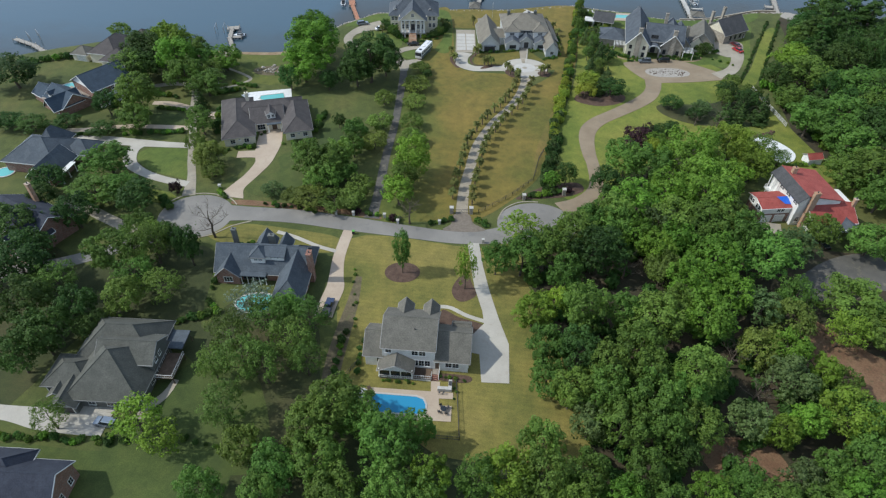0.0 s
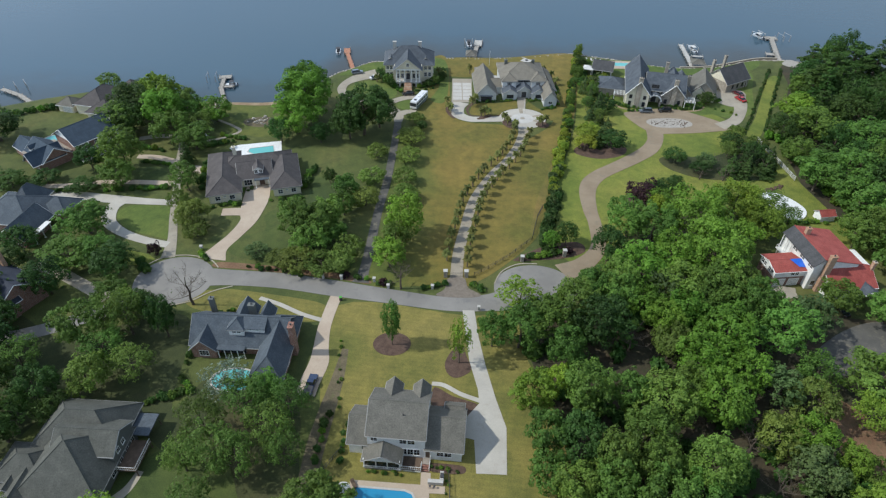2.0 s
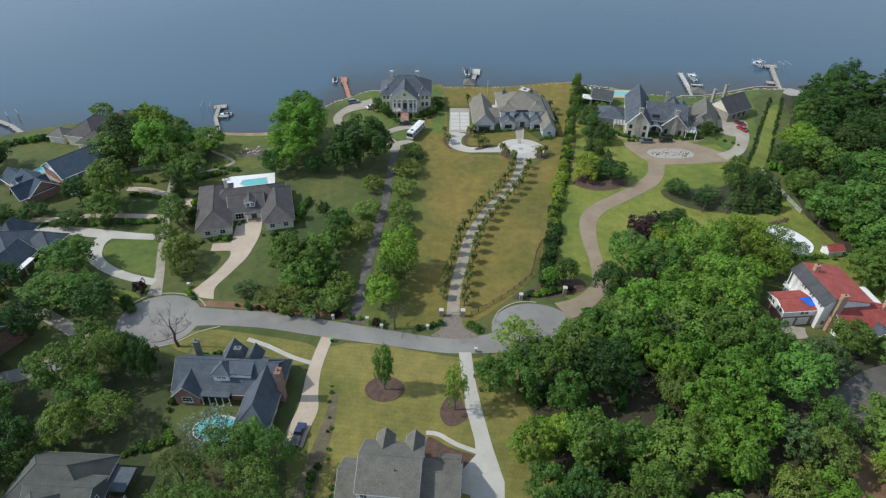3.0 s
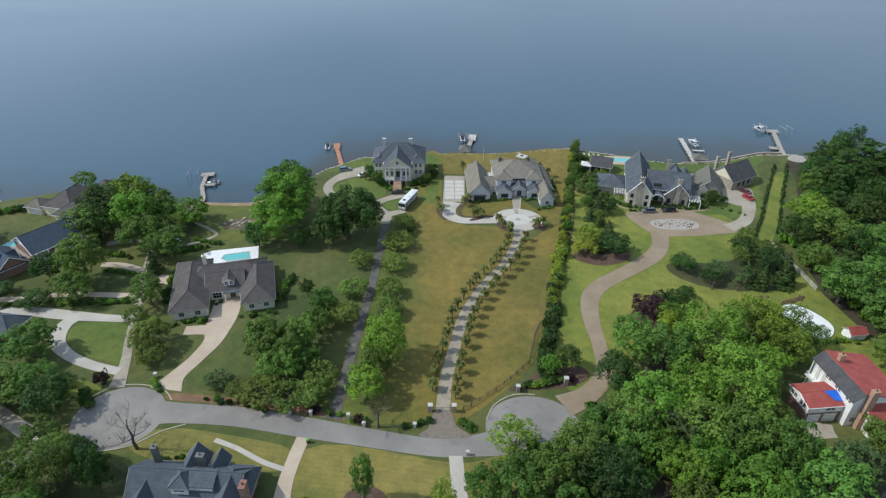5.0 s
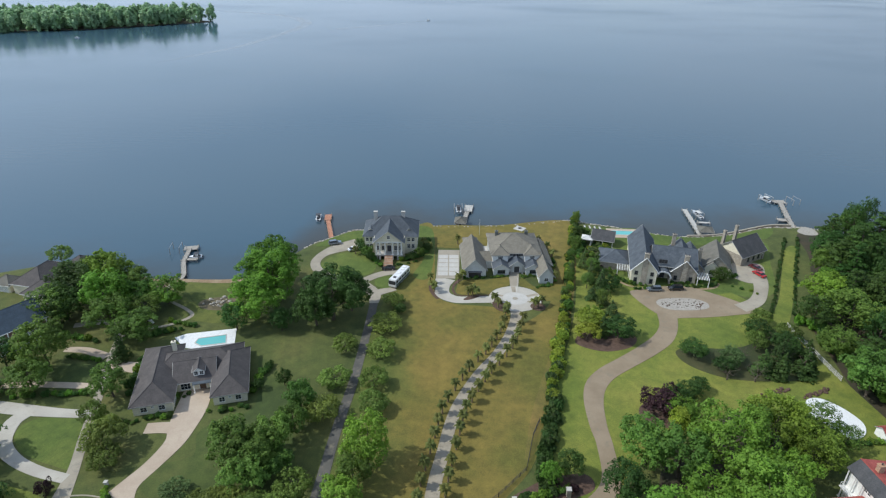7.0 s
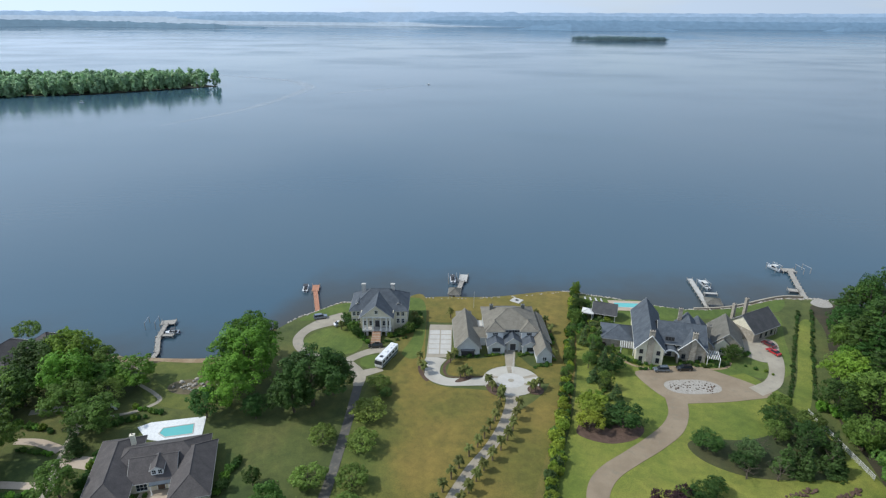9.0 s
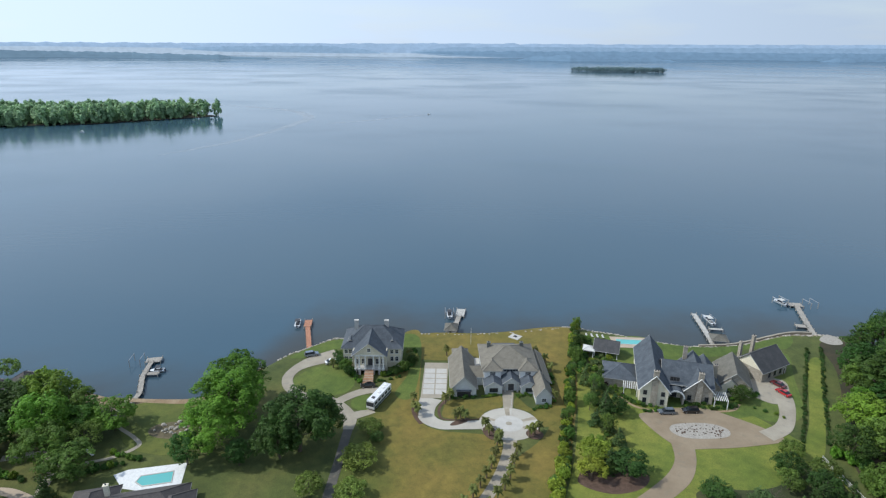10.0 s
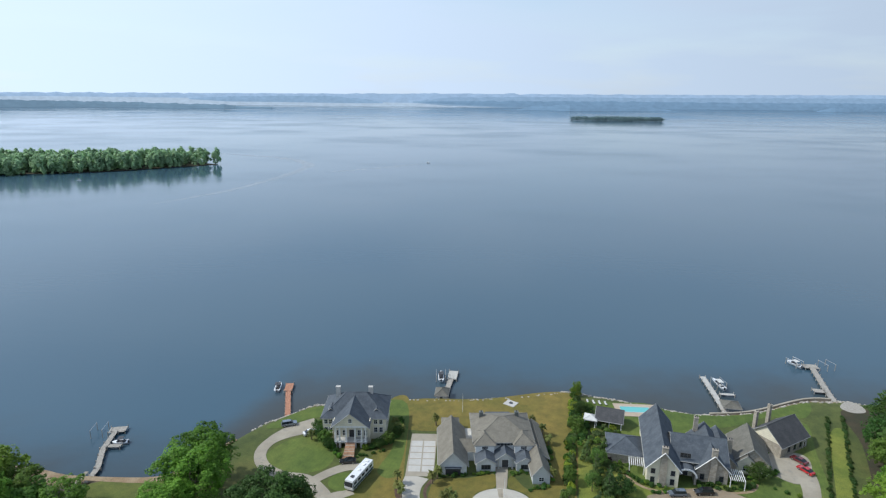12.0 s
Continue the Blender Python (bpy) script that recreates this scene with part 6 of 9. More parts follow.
# the near white house
def white_house():
    h = thing("house", pose(-3.2, 73.75, G, 0, 0, -5), "white two-storey clapboard house with grey shingle roofs and a screened porch", "house")
    wall_block(h, -10.45, 0.1, -6.9, 8, 3.6, W_WHITE)
    wall_block(h, -6.9, 0, 3.7, 10.4, 6.4, W_WHITE)
    wall_block(h, 3.7, 0.1, 10.45, 9.2, 3.6, W_WHITE)
    gable(h, -10.45, 0.1, -6.9, 8, 3.6, 2.9, R_TAUPE, W_WHITE)
    gable(h, -6.9, 0, 3.7, 10.4, 6.4, 3.5, R_TAUPE, W_WHITE, "x", 0.25)
    gable(h, 3.9, 0.1, 10.45, 9.2, 3.6, 3.4, R_TAUPE, W_WHITE)
    for gx in (-3.4, 2.0):
        wall_block(h, gx - 1.4, 10.2, gx + 1.4, 11.6, 6.9, W_WHITE)
        gable(h, gx - 1.4, 6.6, gx + 1.4, 11.6, 6.9, 1.6, R_TAUPE, W_WHITE, "y", 0.3)
    wall_block(h, 6.8, 9.1, 10.2, 11.0, 3.0, W_WHITE)
    gable(h, 6.8, 7.4, 10.2, 11.0, 3.0, 1.5, R_TAUPE, W_WHITE, "x", 0.3)
    # screened porch
    box_part("porch_floor", M_WOOD, h, -7.2, -2.9, -0.1, -0.5, 0.0, 0.55)
    for x0, x1 in ((-7.1, -5.0), (-4.9, -2.9), (-2.8, -0.7)):
        box_part("screen", M_GLASS, h, x0, -2.78, 0.9, x1, -2.74, 2.7)
    posts(h, [(x, -2.8) for x in (-7.15, -4.95, -2.85, -0.6)], 0.55, 2.9, 0.12)
    box_part("beam", M_TRIM, h, -7.25, -2.95, 2.72, -0.5, -2.6, 3.05)
    box_part("side_wall", W_WHITE, h, -7.2, -2.6, 0.55, -7.05, -0.05, 3.0)
    gable(h, -7.2, -2.9, -0.5, 2.4, 3.0, 1.9, R_TAUPE, W_WHITE, "y", 0.35)
    railing(h, [(-7.1, -2.95), (-0.6, -2.95)], 0.5, 0.7)
    box_part("deck", M_BROWNWOOD, h, -0.45, -2.7, 0.35, 3.3, -0.02, 0.55)
    box_part("skirting", M_TRIM, h, -0.45, -2.78, -0.05, 3.2, -2.72, 0.34)
    railing(h, [(-0.4, -2.66), (3.2, -2.66)], 0.55)
    railing(h, [(3.25, -2.66), (3.25, -1.4)], 0.55)
    for i in range(3):
        box_part("step", W_BRICK, h, 3.35, -2.6 + 0.4 * i, -0.1, 4.7, -2.2 + 0.4 * i, 0.18 * (i + 1))
    box_part("landing", W_BRICK, h, 3.35, -1.35, -0.1, 4.7, -0.0, 0.56)
    railing(h, [(4.75, -2.6), (4.75, -0.1)], 0.55)
    window_row(h, (-5.6,), 0, 4.7, 1.1, 1.1)
    window_row(h, (-0.3, 1.2), 0, 4.5, 1.2, 1.4)
    window_row(h, (-0.2, 1.0, 2.2), 0, 1.2, 1.0, 1.8)
    window_row(h, (-7.6,), 0.1, 1.3, 0.9, 1.4)
    window_row(h, (6.5, 7.9), 0.1, 1.3, 1.2, 1.5)
    door(h, 4.2, 0.1, 0.56, 0.8, 2.0)
    garage_door(h, 10.45, 2.6, 0, 2.6, 2.2, "e")
    garage_door(h, 10.45, 6.4, 0, 2.6, 2.2, "e")
    window(h, 10.45, 4.5, 4.4, 0.8, 1.0, "e")
    window_row(h, (2.4, 5.6), -10.45, 1.3, 0.9, 1.4, "w")
    bm = bmesh.new()
    cyl(bm, -0.6, 3.2, 8.0, 9.1, 0.09, 0.09, 8)
    part("vent_pipe", bm, M_DARKTRIM, h)


def brown_house():
    h = thing("house", pose(-54, 165, G, 0, 0, 15), "single-storey cream house with broad brown-grey hipped roofs", "house")
    for b in ((-11.8, -8.3, -3.0, 14.6), (-3.4, -1.6, 6.2, 10.5), (6.2, -8.8, 14.0, 9.0)):
        wall_block(h, *b, 3.0, W_CREAM)
    hip(h, -11.8, -8.3, -3.0, 14.6, 3.0, 2.9, R_BROWN, 0.6)
    hip(h, -9, 1.5, 12.4, 11.6, 3.02, 3.1, R_BROWN, 0.6)
    hip(h, 6.2, -8.8, 14.0, 9.0, 3.0, 2.7, R_BROWN, 0.6)
    gable(h, -3.2, -1.6, 6.2, 8.5, 3.04, 2.6, R_BROWN, None, "x", 0.5)
    dormer(h, 2.6, -0.6, 3.0, 3.5, 2.6, 1.5, R_BROWN, W_WHITE, 0.9, 2)
    box_part("porch_roof", R_BLUE, h, 1.0, -3.2, 2.6, 5.4, -1.3, 2.8, 0.05)
    posts(h, [(1.3, -3.0), (5.1, -3.0)], 0, 2.6, 0.14)
    door(h, 3.2, -1.6, 0.1, 1.5, 2.2)
    window_row(h, (-0.8,), -1.6, 0.5, 2.2, 1.9, "s", M_TRIM, 3)
    window_row(h, (-9.4, -5.4), -8.3, 0.8, 1.3, 1.4)
    window_row(h, (-7.4,), -8.3, 1.7, 0.5, 0.5)
    window_row(h, (8.2, 12.0), -8.8, 0.8, 1.2, 1.4)
    window_row(h, (10.1,), -8.8, 1.7, 0.5, 0.5)
    window_row(h, (-6, -2, 6, 11), -11.8, 0.8, 1.2, 1.4, "w")
    window_row(h, (-5, 0, 5), 14.0, 0.8, 1.2, 1.4, "e")
    garage_door(h, -3.0, -5.6, 0, 2.6, 2.2, "e")
    chimney(h, -4.0, 9.6, 5, 7.6, W_CREAM, 1.0, 0.8, 1)


def grey_house():
    h = thing("house", pose(-62, 73, G, 0, 0, -3), "large dark-sided house with complex weathered grey shingle roofs", "house")
    wall_block(h, -8.2, 0, 6.8, 9.6, 3.6, W_SAGE)
    wall_block(h, -0.5, -2.2, 7.8, 4.6, 5.6, W_SAGE)
    wall_block(h, -6.4, -9.0, 7.4, 1.0, 3.0, W_SAGE)
    wall_block(h, -12.2, -6.4, -5.4, 0.4, 2.8, W_SAGE)
    wall_block(h, -8.8, -10.6, -4.2, -5.4, 2.6, W_SAGE)
    hip(h, -8.2, 0, 6.8, 9.6, 3.6, 4.6, R_GREY, 0.6)
    gable(h, -3.0, -2.2, 7.8, 4.6, 5.6, 2.3, R_GREY, W_SAGE, "x", 0.45)
    hip(h, -6.4, -9.0, 7.4, 4.6, 3.0, 6.2, R_GREY, 0.6)
    hip(h, -12.2, -6.4, -3.4, 0.4, 2.8, 2.8, R_GREY, 0.5)
    gable(h, -8.8, -10.6, -4.2, -4.4, 2.6, 1.7, R_GREY, W_SAGE, "y", 0.4)
    gable(h, -10.4, -8.4, -7.4, -4.4, 2.4, 1.1, R_GREY, W_SAGE, "y", 0.3)
    box_part("flat_roof", R_BLUE, h, 6.9, 3.6, 2.6, 11.0, 8.4, 2.85, 0.04)
    box_part("deck", M_BROWNWOOD, h, 7.9, -3.0, 1.6, 11.4, 3.2, 1.8)
    railing(h, [(7.9, -2.9), (11.3, -2.9), (11.3, 3.1)], 1.8)
    posts(h, [(11.2, -2.8), (11.2, 3.0), (10.8, 8.0)], -0.1, 1.6, 0.1, M_BROWNWOOD)
    window_row(h, (-0.6, 1.2), 7.8, 4.0, 0.8, 1.1, "e")
    window_row(h, (-1.0, 1.2, 3.2), 7.8, 1.2, 0.8, 1.6, "e")
    garage_door(h, -6.5, -10.6, 0, 3.4, 2.1, "s", M_DARKTRIM)
    window_row(h, (-2.0, 1.6, 4.6), -9.0, 0.8, 1.3, 1.4)
    window_row(h, (-4.6, -1.8), -12.2, 0.8, 1.0, 1.3, "w")
    garage_door(h, -11.2, -6.4, 0, 1.6, 2.1, "s", M_DARKTRIM)
    window_row(h, (-7.4, -3.4), 7.4, 0.8, 1.2, 1.4, "e")


def navy_house():
    h = thing("house", pose(-70.6, 47.6, G, 0, 0, -3), "brick house with dark navy shingle roof and white eaves", "house")
    wall_block(h, -8, -10, 3, 3.4, 4.4, W_BRICK)
    wall_block(h, 2.8, -2.8, 9.2, 3.4, 4.4, W_BRICK)
    gable(h, -8, -3.8, 9.2, 3.4, 4.4, 2.8, R_NAVY, W_BRICK, "x", 0.5, M_TRIM)
    gable(h, -7, -11, 6, -3.6, 4.2, 2.6, R_NAVY, W_BRICK, "x", 0.5, M_TRIM)
    hip(h, -4, -1, 2.4, 5.0, 4.4, 2.7, R_NAVY, 0.4, M_TRIM)
    window_row(h, (4.4, 6.2, 7.8), -2.8, 1.0, 0.9, 1.5)
    window_row(h, (-1.6, 1.4), 9.2, 1.0, 0.9, 1.5, "e")


def blue_house():
    h = thing("house", pose(-40, 102, G, 0, 0, -3), "red brick house with blue-grey shingle roof and tall brick chimney", "house")
    wall_block(h, -10, -3.6, 10, 5.6, 3.0, W_BRICK)
    wall_block(h, 6, -12.6, 11.4, 3.8, 3.0, W_BRICK)
    wall_block(h, -9.6, -5.2, -4.4, 1, 3.0, W_BRICK)
    gable(h, -10, -3.6, 10.2, 5.6, 3.0, 4.0, R_BLUE, W_BRICK, "x", 0.6)
    hip(h, 5.4, -12.6, 11.6, 5.0, 3.02, 3.6, R_BLUE, 0.5)
    gable(h, -9.6, -5.2, -4.4, 1, 3.0, 2.6, R_BLUE, W_BRICK, "y", 0.4)
    gable(h, -2.8, 1.2, 1.4, 7.6, 3.6, 2.6, R_BLUE, W_BRICK, "y", 0.4)
    gable(h, 2.6, 2.6, 5.4, 7.2, 3.6, 2.0, R_BLUE, W_BRICK, "y", 0.3)
    wall_block(h, -1.4, -1.6, 5.6, 1.6, 6.1, W_WHITE, 3.2)
    bm = bmesh.new()
    slope_mesh(bm, [((-1.6, -1.95, 6.1), (5.9, -1.95, 6.1), (5.9, 1.4, 7.1), (-1.6, 1.4, 7.1))], 0.16)
    part("roof", bm, R_BLUE, h)
    wall_block(h, -1.9, -2.2, 1.3, 1.2, 6.05, W_WHITE, 3.3)
    hip(h, -2.0, -2.3, 1.4, 1.6, 6.08, 1.6, R_BLUE, 0.2)
    window_row(h, (-0.75, 0.25), -2.2, 4.95, 0.75, 0.9)
    window_row(h, (2.6, 4.2), -1.6, 5.3, 0.3, 0.45)
    window_row(h, (-7.0,), -5.2, 0.8, 1.9, 1.5, "s", M_TRIM, 3)
    box_part("patio_roof", R_BLUE, h, -4.3, -5.2, 2.6, 1.8, -3.4, 2.8)
    posts(h, [(-4.0 + 1.4 * i, -5.0) for i in range(5)], 0, 2.6, 0.1)
    window_row(h, (-3.4, -2.0, -0.6, 0.8), -3.6, 0.3, 1.2, 2.1, "s", M_DARKTRIM)
    chimney(h, 12.0, -2.6, -0.1, 8.6, W_BRICK, 1.0, 1.7, 1)
    chimney(h, -7.6, 4.8, 3, 8.0, W_SAGE, 1.0, 0.9, 1)
    chimney(h, 1.6, 3.8, 3, 7.6, W_SAGE, 1.4, 0.9, 1)
    window_row(h, (-10, -6.4), 11.4, 0.8, 1.2, 1.4, "e")
    window_row(h, (-1.4, 2.4), -10, 0.8, 1.2, 1.4, "w")


def red_roof_house():
    h = thing("house", pose(92.8, 122.5, G, 0, 0, 6), "white house with red and grey roof and a blue tarpaulin", "house")
    wall_block(h, -7.8, 0.2, 0.2, 6.8, 2.8, W_BRICK)
    wall_block(h, -7.8, 0.2, 0.2, 6.8, 4.8, W_WHITE, 2.803)
    gable(h, -7.8, 0.2, 0.4, 6.8, 4.8, 0.9, R_RED, W_WHITE, "x", 0.35, M_TRIM)
    bm = bmesh.new()
    slope_mesh(bm, [((-1.4, 1.1, 5.18), (0.15, 0.9, 5.13), (0.15, 3.4, 5.83), (-2.8, 3.4, 5.83))], 0.04)
    part("tarpaulin", bm, M_TARP, h)
    wall_block(h, 0.2, -1.5, 11.5, 11.3, 7.3, W_WHITE)
    bm = bmesh.new()
    slope_mesh(bm, [((-0.6, 11.8, 7.6), (-0.6, -2.0, 7.6), (1.7, -2.0, 9.7), (1.7, 11.8, 9.7))], 0.18)
    part("roof", bm, R_CHAR, h)
    bm = bmesh.new()
    slope_mesh(bm, [((12.1, -2.0, 7.6), (12.1, 11.8, 7.6), (1.7, 11.8, 9.7), (1.7, -2.0, 9.7))], 0.18)
    part("roof", bm, R_RED, h)
    bm = bmesh.new()
    beam(bm, (1.7, -2.0, 9.72), (1.7, 11.8, 9.72), 0.1, 0.1, 6)
    part("ridge_cap", bm, R_RED, h)
    for y in (-1.5, 11.15):
        bm = bmesh.new()
        f = [bm.verts.new(c) for c in ((0.2, y, 7.3), (11.5, y, 7.3), (1.7, y, 9.4))]
        g = [bm.verts.new(v.co + Vector((0, 0.15, 0))) for v in f]
        bm.faces.new(f), bm.faces.new(g[::-1])
        for i in range(3):
            bm.faces.new((f[i], f[(i + 1) % 3], g[(i + 1) % 3], g[i]))
        part("gable_wall", bm, W_WHITE, h)
    posts(h, [(-0.4, 11.2), (-0.4, 9.3), (-0.4, 7.4)], 0, 7.5, 0.14)
    box_part("balcony", M_TRIM, h, -1.2, 7.4, 3.0, 0.19, 11.3, 3.2)
    railing(h, [(-1.1, 7.5), (-1.1, 11.2), (0.1, 11.2)], 3.2)
    wall_block(h, 3.4, -5.6, 14.6, -1.4, 3.6, W_WHITE)
    gable(h, 3.4, -5.8, 14.8, 3.2, 3.7, 2.8, R_RED, W_WHITE, "x", 0.45, M_TRIM)
    gable(h, 10.0, -8.0, 14.6, -3, 3.2, 1.2, R_SLATE, W_WHITE, "y", 0.4, M_TRIM)
    posts(h, [(10.2, -7.7), (14.4, -7.7)], 0, 3.1, 0.16)
    box_part("canopy", M_TRIM, h, 11.6, 2.4, 2.9, 19, 8.6, 3.15, 0.05)
    box_part("canopy", M_TRIM, h, 11.6, 8.65, 3.2, 14.6, 12.2, 3.4, 0.05)
    posts(h, [(18.6, 2.8), (18.6, 8.2), (14.4, 12)], 0, 2.95, 0.12)
    chimney(h, 3.2, 8.6, 5, 11.0, W_TANBRICK, 1.2, 0.9, 1)
    chimney(h, 3.0, -2.3, -0.1, 10.9, W_TANBRICK, 1.5, 0.9, 1)
    chimney(h, 15.0, -2.0, 2, 8.0, W_TANBRICK, 0.8, 0.8, 1)
    window_row(h, (-3.1, -2.0), 0.2, 3.3, 0.8, 1.1)
    window_row(h, (1.5, 2.6, 4.6, 5.7), -7.8, 3.3, 0.75, 1.2, "w")
    garage_door(h, -5.8, 0.2, 0, 2.6, 2.2)
    garage_door(h, -2.2, 0.2, 0, 2.6, 2.2)
    window_row(h, (-0.5, 0.4, 2.9, 3.8, 6.0, 6.9), 0.2, 5.95, 0.62, 0.95, "w")
    window_row(h, (1.6,), -1.5, 1.2, 0.9, 1.5)
    window_row(h, (4.8, 6.8), -5.6, 1.0, 0.9, 1.5)
    window_row(h, (2, 6, 10), 11.5, 4.0, 0.9, 1.3, "e")


def mansion():
    h = thing("house", pose(-9.9, 240, G, 0, 0, 1), "cream mansion with a white columned portico and dark blue-grey hipped roof", "mansion")
    wall_block(h, -9.2, -0.5, 9.6, 12.4, 7.0, W_CREAM)
    hip(h, -9.2, -0.5, 9.6, 12.4, 7.0, 5.0, R_SLATE, 0.6)
    wall_block(h, -5.6, -2.8, 5.2, 3, 7.2, W_CREAM)
    gable(h, -5.4, -5.6, 5.0, 6.2, 7.2, 4.2, R_SLATE, W_CREAM, "y", 0.5)
    box_part("portico_floor", M_STONE_WHITE, h, -5.0, -5.6, 1.7, 4.6, -2.82, 2.0)
    box_part("entablature", M_TRIM, h, -5.3, -5.7, 6.7, 4.9, -5.1, 7.18)
    for x in (-4.6, -3.4, -1.5, 1.1, 3.0, 4.2):
        posts(h, [(x, -5.3)], 2.0, 6.7, 0.26, M_TRIM, "column")
        box_part("pier", M_STONE_WHITE, h, x - 0.35, -5.6, -0.1, x + 0.35, -4.9, 1.7)
    railing(h, [(-4.8, -5.5), (-1.3, -5.5)], 2.0, 0.8)
    railing(h, [(0.9, -5.5), (4.4, -5.5)], 2.0, 0.8)
    for i in range(14):
        box_part("step", W_TANBRICK, h, -1.5 - 0.03 * i, -6.05 - 0.42 * i, -0.1, 1.1 + 0.03 * i, -5.62 - 0.42 * i, 1.86 - 0.13 * i)
    door(h, -0.2, -2.8, 2.0, 1.5, 2.4, M_DARKTRIM)
    window_row(h, (-4.2, -2.4, 2.0, 3.8), -2.8, 2.4, 0.9, 1.9)
    window_row(h, (-4.0, -2.2, -0.2, 1.8, 3.6), -2.8, 5.0, 0.9, 1.4)
    window(h, -0.2, -5.6, 8.2, 0.9, 1.3)
    window_row(h, (-8.2, -6.8, 6.6, 8.2), -0.5, 2.2, 0.9, 1.7)
    window_row(h, (-8.2, -6.8, 6.6, 8.2), -0.5, 4.9, 0.9, 1.5)
    window_row(h, (3, 6.5, 10), 9.6, 2.4, 0.9, 1.7, "e")
    window_row(h, (3, 6.5, 10), 9.6, 5.0, 0.9, 1.5, "e")
    window_row(h, (3, 6.5, 10), -9.2, 5.0, 0.9, 1.5, "w")
    chimney(h, -5.6, 7.4, 8, 13.0, M_STONE_WHITE, 1.3, 0.9, 0)
    chimney(h, 4.4, 7.4, 8, 13.0, M_STONE_WHITE, 1.3, 0.9, 0)
    for x in (-6.9, 6.8):
        dormer(h, x, 1.2, 3.4, 7.6, 1.3, 1.1, R_SLATE, W_CREAM, 0.6)


def palm_house():
    h = thing("house", pose(33.5, 232, G, 0, 0, 2), "grey-blue lakeside house with taupe hipped roofs and wings", "house")
    # garage wing
    wall_block(h, -17.6, -9.0, -10.2, 9.6, 3.4, W_GREYBLUE)
    gable(h, -17.6, -9.0, -10.2, 9.6, 3.4, 3.8, R_SAND, W_GREYBLUE, "y", 0.5)
    gable(h, -11.5, -2.4, -7.0, 3.2, 3.2, 2.0, R_SAND, W_GREYBLUE, "x", 0.3)
    wall_block(h, -11.5, -2.4, -7.0, 3.2, 3.2, W_GREYBLUE)
    box_part("awning", R_SLATE, h, -16.2, -9.9, 2.3, -11.6, -9.05, 2.5, 0.03)
    garage_door(h, -13.9, -9.0, 0, 4.2, 2.1, "s", M_DARKTRIM)
    hip(h, -16.4, 10.5, -11.6, 15.5, 3.0, 1.6, R_SAND, 0.3)
    posts(h, [(-16.2, 10.8), (-11.8, 10.8), (-16.2, 15.2), (-11.8, 15.2)], 0, 2.9, 0.15)
    # main body
    wall_block(h, -7.6, -2.0, 8.9, 13.2, 5.8, W_GREYBLUE)
    hip(h, -7.6, -2.0, 8.9, 13.2, 5.8, 3.6, R_SAND, 0.6)
    for x0, x1 in ((-7.4, -2.2), (3.6, 8.7)):
        wall_block(h, x0, -3.4, x1, -1.5, 5.6, W_WHITE)
        hip(h, x0, -3.4, x1, 3.5, 5.7, 1.9, R_SAND, 0.5)
        wall_block(h, x0, -7.6, x1, -3.3, 2.9, W_GREYBLUE)
        gable(h, x0, -7.6, x1, -2.6, 2.9, 1.6, R_SLATE, W_GREYBLUE, "y", 0.4)
        window_row(h, [(x0 + x1) / 2 + d for d in (-0.85, 0, 0.85)], -7.6, 0.8, 0.7, 1.3, "s", M_DARKTRIM)
    wall_block(h, -2.2, -5.6, 3.6, -1.5, 2.9, W_GREYBLUE)
    gable(h, -2.2, -6.2, 3.6, -1.6, 2.9, 2.2, R_SLATE, W_GREYBLUE, "y", 0.5)
    window_row(h, [-1.8 + 0.95 * i for i in range(6)], -2.0, 4.7, 0.65, 0.6, "s", M_DARKTRIM)
    window_row(h, (-4.8, 6.1), -3.4, 4.2, 1.6, 1.0, "s", M_TRIM, 3)
    door(h, 0.7, -5.6, 0.1, 1.8, 2.3, M_DARKTRIM)
    posts(h, [(-1.2, -6.3), (2.6, -6.3)], 0, 2.8, 0.18, M_STONE_WHITE)
    # right wing
    wall_block(h, 8.9, -6.0, 12.4, 12, 3.2, W_GREYBLUE)
    gable(h, 8.9, -6.0, 12.6, 12, 3.2, 1.4, R_SAND, W_GREYBLUE, "y", 0.4)
    wall_block(h, 7.2, -13.2, 11.8, -5.0, 3.2, W_GREYBLUE)
    gable(h, 7.2, -13.2, 11.8, -4.0, 3.2, 2.8, R_SAND, W_GREYBLUE, "y", 0.5)
    window_row(h, (-10.5, -7.6), 7.2, 0.8, 1.0, 1.3, "w")
    window_row(h, (9.5,), -13.2, 0.8, 1.2, 1.3)
    for x in (-5.0, 5.6):
        chimney(h, x, 9.2, 6, 8.7, W_SAGE, 1.1, 0.9, 1)
    box_part("glass_canopy", R_SLATE, h, -3.2, 13.3, 5.0, 4.4, 15.6, 5.15)
    posts(h, [(-3.0, 15.4), (0.6, 15.4), (4.2, 15.4)], -0.1, 5.0, 0.14)
    box_part("terrace", M_STONE_WHITE, h, -10.2, 6.5, -0.1, -7.65, 14, 0.35)
    box_part("terrace", M_STONE_WHITE, h, 9, 12.6, -0.1, 13, 15.8, 0.35)


